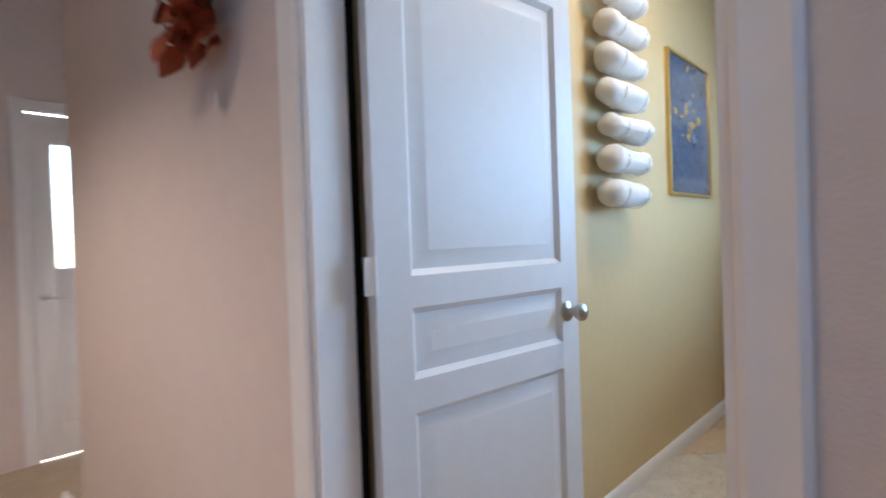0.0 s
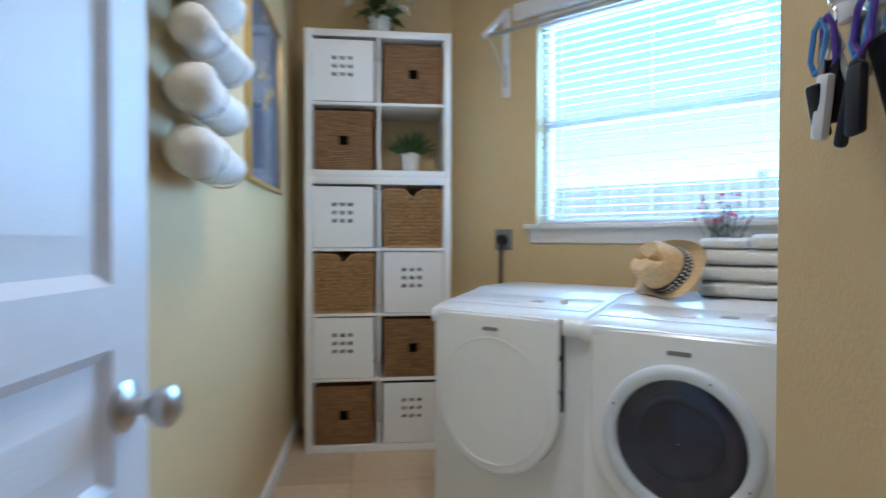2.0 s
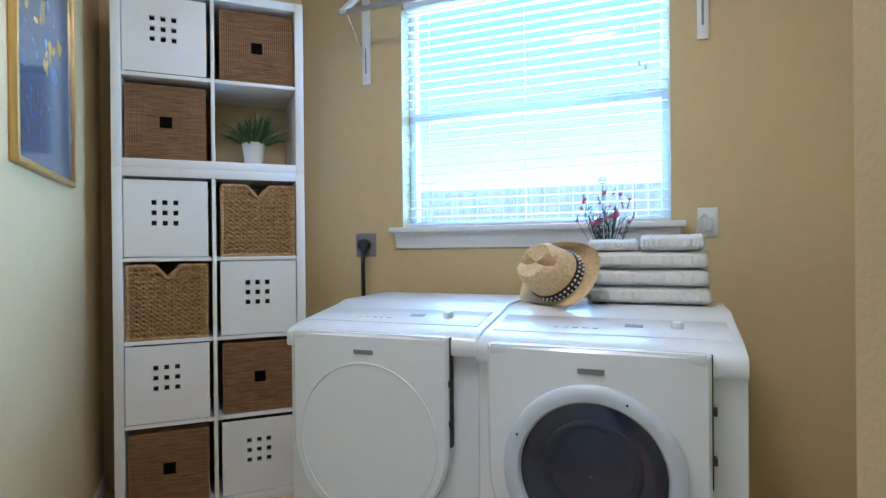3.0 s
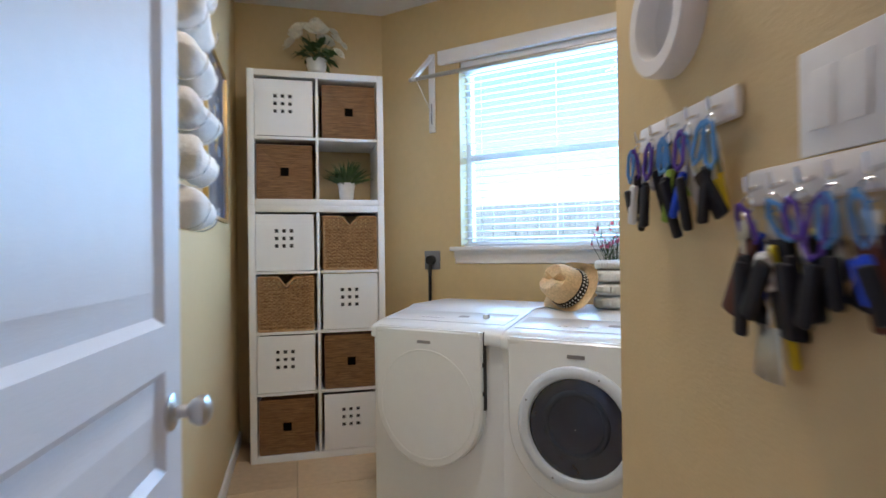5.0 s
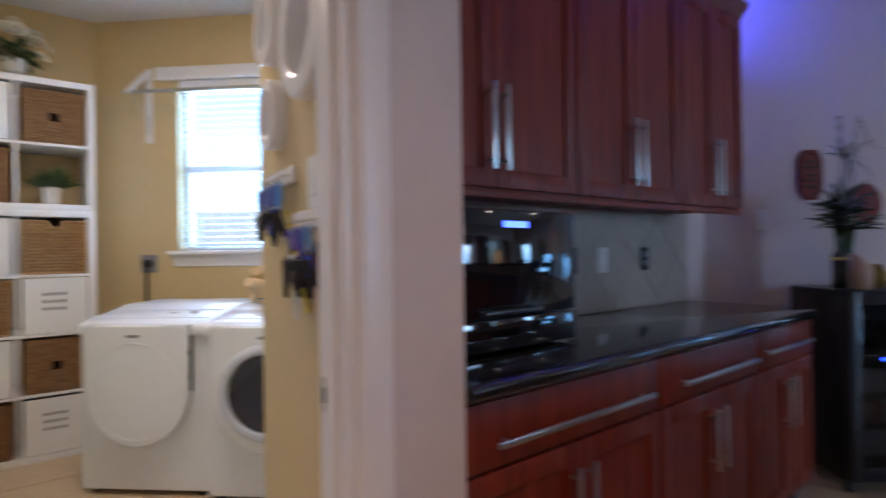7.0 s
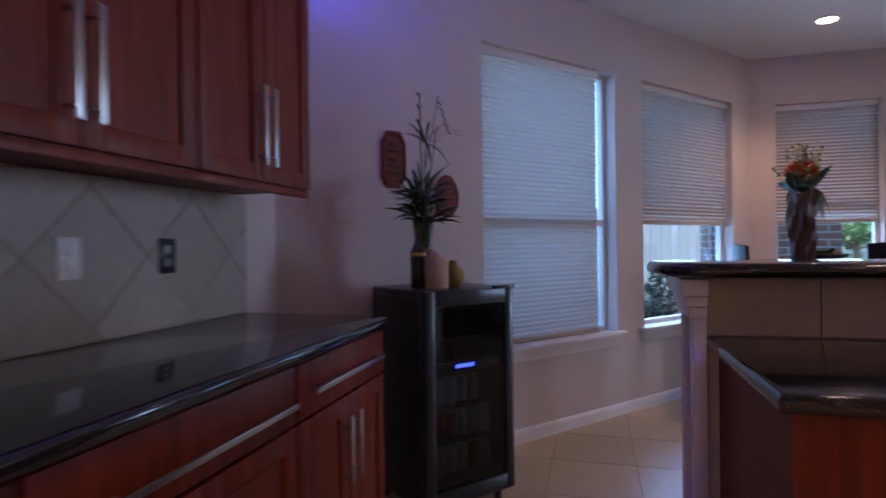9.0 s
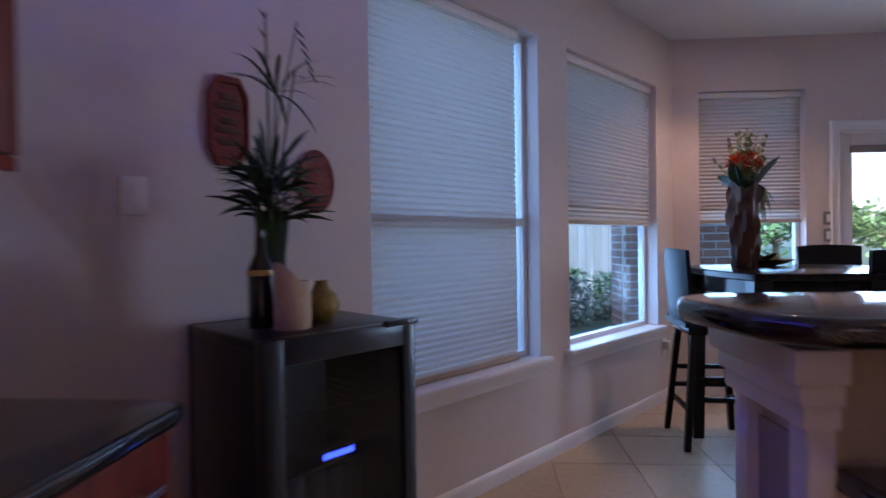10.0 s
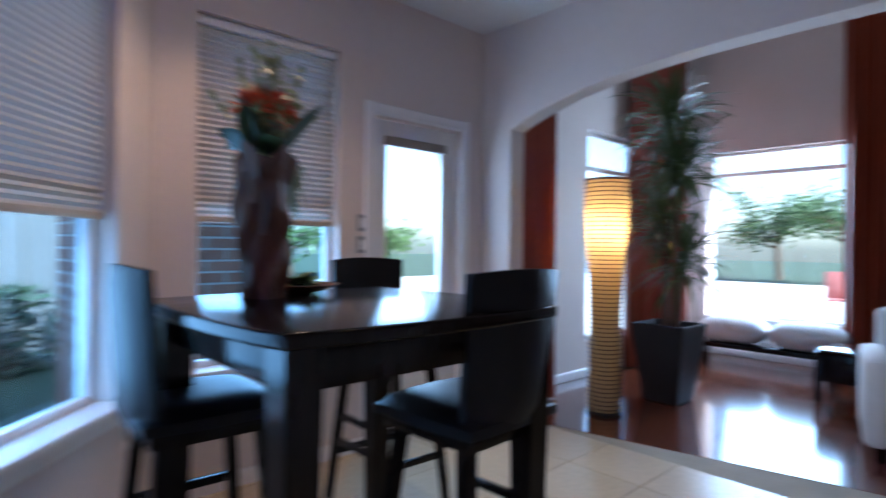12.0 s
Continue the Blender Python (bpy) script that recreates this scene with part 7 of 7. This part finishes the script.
def shrub(p, r, h, mat, name, label, seed, n=900):
    g = random.Random(seed)
    ob = thing(name, frame_at(p, g.uniform(0, 6), -0.16), label, "shrub")
    bm = bmesh.new()
    for k in range(n):
        a, t, q = g.uniform(0, math.tau), g.random(), g.random() ** 0.4
        w = r * (0.55 + 0.45 * math.sin(math.pi * min(1, t * 1.1))) * q * (0.8 + 0.3 * math.sin(a * 3 + seed))
        c = Vector((w * math.cos(a), w * math.sin(a), h * t))
        d = Vector((g.uniform(-1, 1), g.uniform(-1, 1), g.uniform(-0.4, 1))).normalized() * g.uniform(0.05, 0.12)
        leaf_blade(bm, c, c + d, 0.05, n=2, twist=g.uniform(-1, 1))
    part("foliage", bm, mat, ob)
    bm = bmesh.new()
    for k in range(7):
        a = k * 0.9
        tube(bm, (0, 0, 0), (r * 0.5 * math.cos(a), r * 0.5 * math.sin(a), h * 0.7), 0.02, 0.008, n=6)
    part("branch_cluster", bm, M_BARK, ob)


for k, (u, n, r, h) in enumerate(((1.75, 1.5, 0.45, 0.9), (2.3, 1.8, 0.4, 0.7), (0.6, 1.6, 0.5, 1.0), (5.2, 3.0, 0.5, 0.7), (6.3, 3.0, 0.55, 0.9), (7.4, 2.9, 0.5, 0.8), (8.6, 3.0, 0.6, 0.9), (-2.2, 2.0, 0.6, 0.8), (-3.4, 2.0, 0.6, 0.8), (-4.6, 2.0, 0.6, 0.8), (-5.8, 2.0, 0.6, 0.8))):
    q = on_k(u, n, 0)
    shrub((q.x, q.y), r, h, M_LEAF2, "shrub", "leafy green shrub in front of the fence", 30 + k)


def tree(p, h, r, seed):
    g = random.Random(seed)
    ob = thing("tree", frame_at(p, 0, -0.16), "leafy garden tree beyond the patio", "tree", "garden trees")
    bm, fl = bmesh.new(), bmesh.new()
    tube(bm, (0, 0, 0), (0.1, 0.05, h * 0.5), 0.16, 0.10, n=10)
    for k in range(9):
        a = k * 2.4
        b0 = Vector((0.1, 0.05, h * (0.35 + 0.02 * k)))
        tip = b0 + Vector((math.cos(a) * r * 0.75, math.sin(a) * r * 0.75, h * g.uniform(0.15, 0.45)))
        tube(bm, b0, tip, 0.07, 0.015, n=7)
        for c in range(150):
            q = b0.lerp(tip, g.uniform(0.45, 1.1)) + Vector((g.gauss(0, 0.3), g.gauss(0, 0.3), g.gauss(0, 0.25))) * r * 0.55
            d = Vector((g.uniform(-1, 1), g.uniform(-1, 1), g.uniform(-0.6, 0.8))).normalized() * g.uniform(0.16, 0.32)
            leaf_blade(fl, q, q + d, 0.16, n=2, twist=g.uniform(-1, 1))
    part("trunk", bm, M_BARK, ob)
    part("crown", fl, M_LEAF, ob)


for k, (x, y, h, r) in enumerate(((24, -9.5, 2.6, 1.8), (26, -12.5, 3.0, 2.4), (23, -15, 2.6, 2.0), (8.2, -28, 4.4, 2.2), (3.5, -30, 3.6, 2.0), (11.5, -30, 4.2, 2.2))):
    tree((x, y), h, r, 50 + k)
for k, (x, y, rz) in enumerate(((5.6, -13.4, 15), (4.7, -13.9, -10))):
    ch = thing("patio_chair", frame_at((x, y), radians(rz), -0.12), "red metal patio chair on the terrace", "patio chair", "patio chairs")
    mr = bpy.data.materials.get("red_metal") or material("red_metal", (0.45, 0.14, 0.12), 0.45)
    part("seat", box(-0.25, 0.25, -0.25, 0.25, 0.40, 0.43, 0.01), mr, ch)
    part("backrest", box(-0.25, 0.25, -0.28, -0.25, 0.43, 0.95, 0.01), mr, ch)
    for sx in (-0.23, 0.23):
        for sy in (-0.23, 0.23):
            part("leg", box(sx - 0.015, sx + 0.015, sy - 0.015, sy + 0.015, 0, 0.40), mr, ch)

# ---- floor tiles, laid last ----
T = 0.457


def cut(poly, point, normal):
    """The piece of a plan outline on the room's side of a wall line."""
    out = []
    for a, b in zip(poly, poly[1:] + poly[:1]):
        da, db = (a - point).dot(normal), (b - point).dot(normal)
        if da <= 0:
            out.append(a)
        if (da < 0 < db) or (db < 0 < da):
            out.append(a.lerp(b, da / (da - db)))
    return out


def tiles(floor, x0, x1, y0, y1, ox, oy, inside, z=0.0, limits=()):
    bm = box(0.0025, T - 0.0025, 0.0025, T - 0.0025, -0.006, 0.0)
    first = None
    i0, i1, j0, j1 = math.floor((x0 - ox) / T), math.ceil((x1 - ox) / T), math.floor((y0 - oy) / T), math.ceil((y1 - oy) / T)
    for i in range(i0, i1):
        for j in range(j0, j1):
            x, y = ox + i * T, oy + j * T
            if not inside(x + T / 2, y + T / 2):
                continue
            g = 0.0025
            corners = [Vector(c) for c in ((x + g, y + g), (x + T - g, y + g), (x + T - g, y + T - g), (x + g, y + T - g))]
            poly = corners
            for point, normal in limits:
                poly = cut(poly, point, normal) if len(poly) > 2 else []
            if poly != corners:
                if len(poly) > 2:
                    o = part("tile", prism([(p.x - x, p.y - y) for p in poly], -0.006, 0.0), M_TILE, floor, smooth=False)
                    o.location = (x, y, z)
                continue
            if first is None:
                first = o = part("tile", bm, M_TILE, floor, smooth=False)
            else:
                o = first.copy()
                scene.collection.objects.link(o)
            o.location = (x, y, z)


def in_laundry(x, y):
    return x > LX - 0.25 and 0.7 < y < 4.6 and x + y < 4.5 and (x < -0.02 or y > 1.55)


def in_kitchen(x, y):
    edge = -3.83 - 0.214 * (TX - x)
    return edge + 0.28 < y < 0.72 and x > -1.6 and (x - 2.578) * KN.x + (y - KY) * KN.y < 0.30 or (edge + 0.28 < y < 1.3 and 2.2 < x < 2.9 and (x - 2.578) * KN.x + (y - KY) * KN.y < 0.2)


tiles(floor_l, LX - 0.2, 2.6, 0.78, 4.6, LX - 0.10, 0.80, in_laundry, 0.0,
      [(LO + LN * 0.03, LN), (Vector((LX - 0.03, 0)), Vector((-1, 0))), (Vector((0, LYB + 0.03)), Vector((0, 1)))])
tiles(floor_k, -1.6, 5.9, -4.4, 1.4, 3.5 - 0.457 * 12, -0.22 - 0.457 * 10, in_kitchen, FK, [(KO + KN * 0.03, KN), (Vector((TX + 0.03, 0)), Vector((1, 0)))])
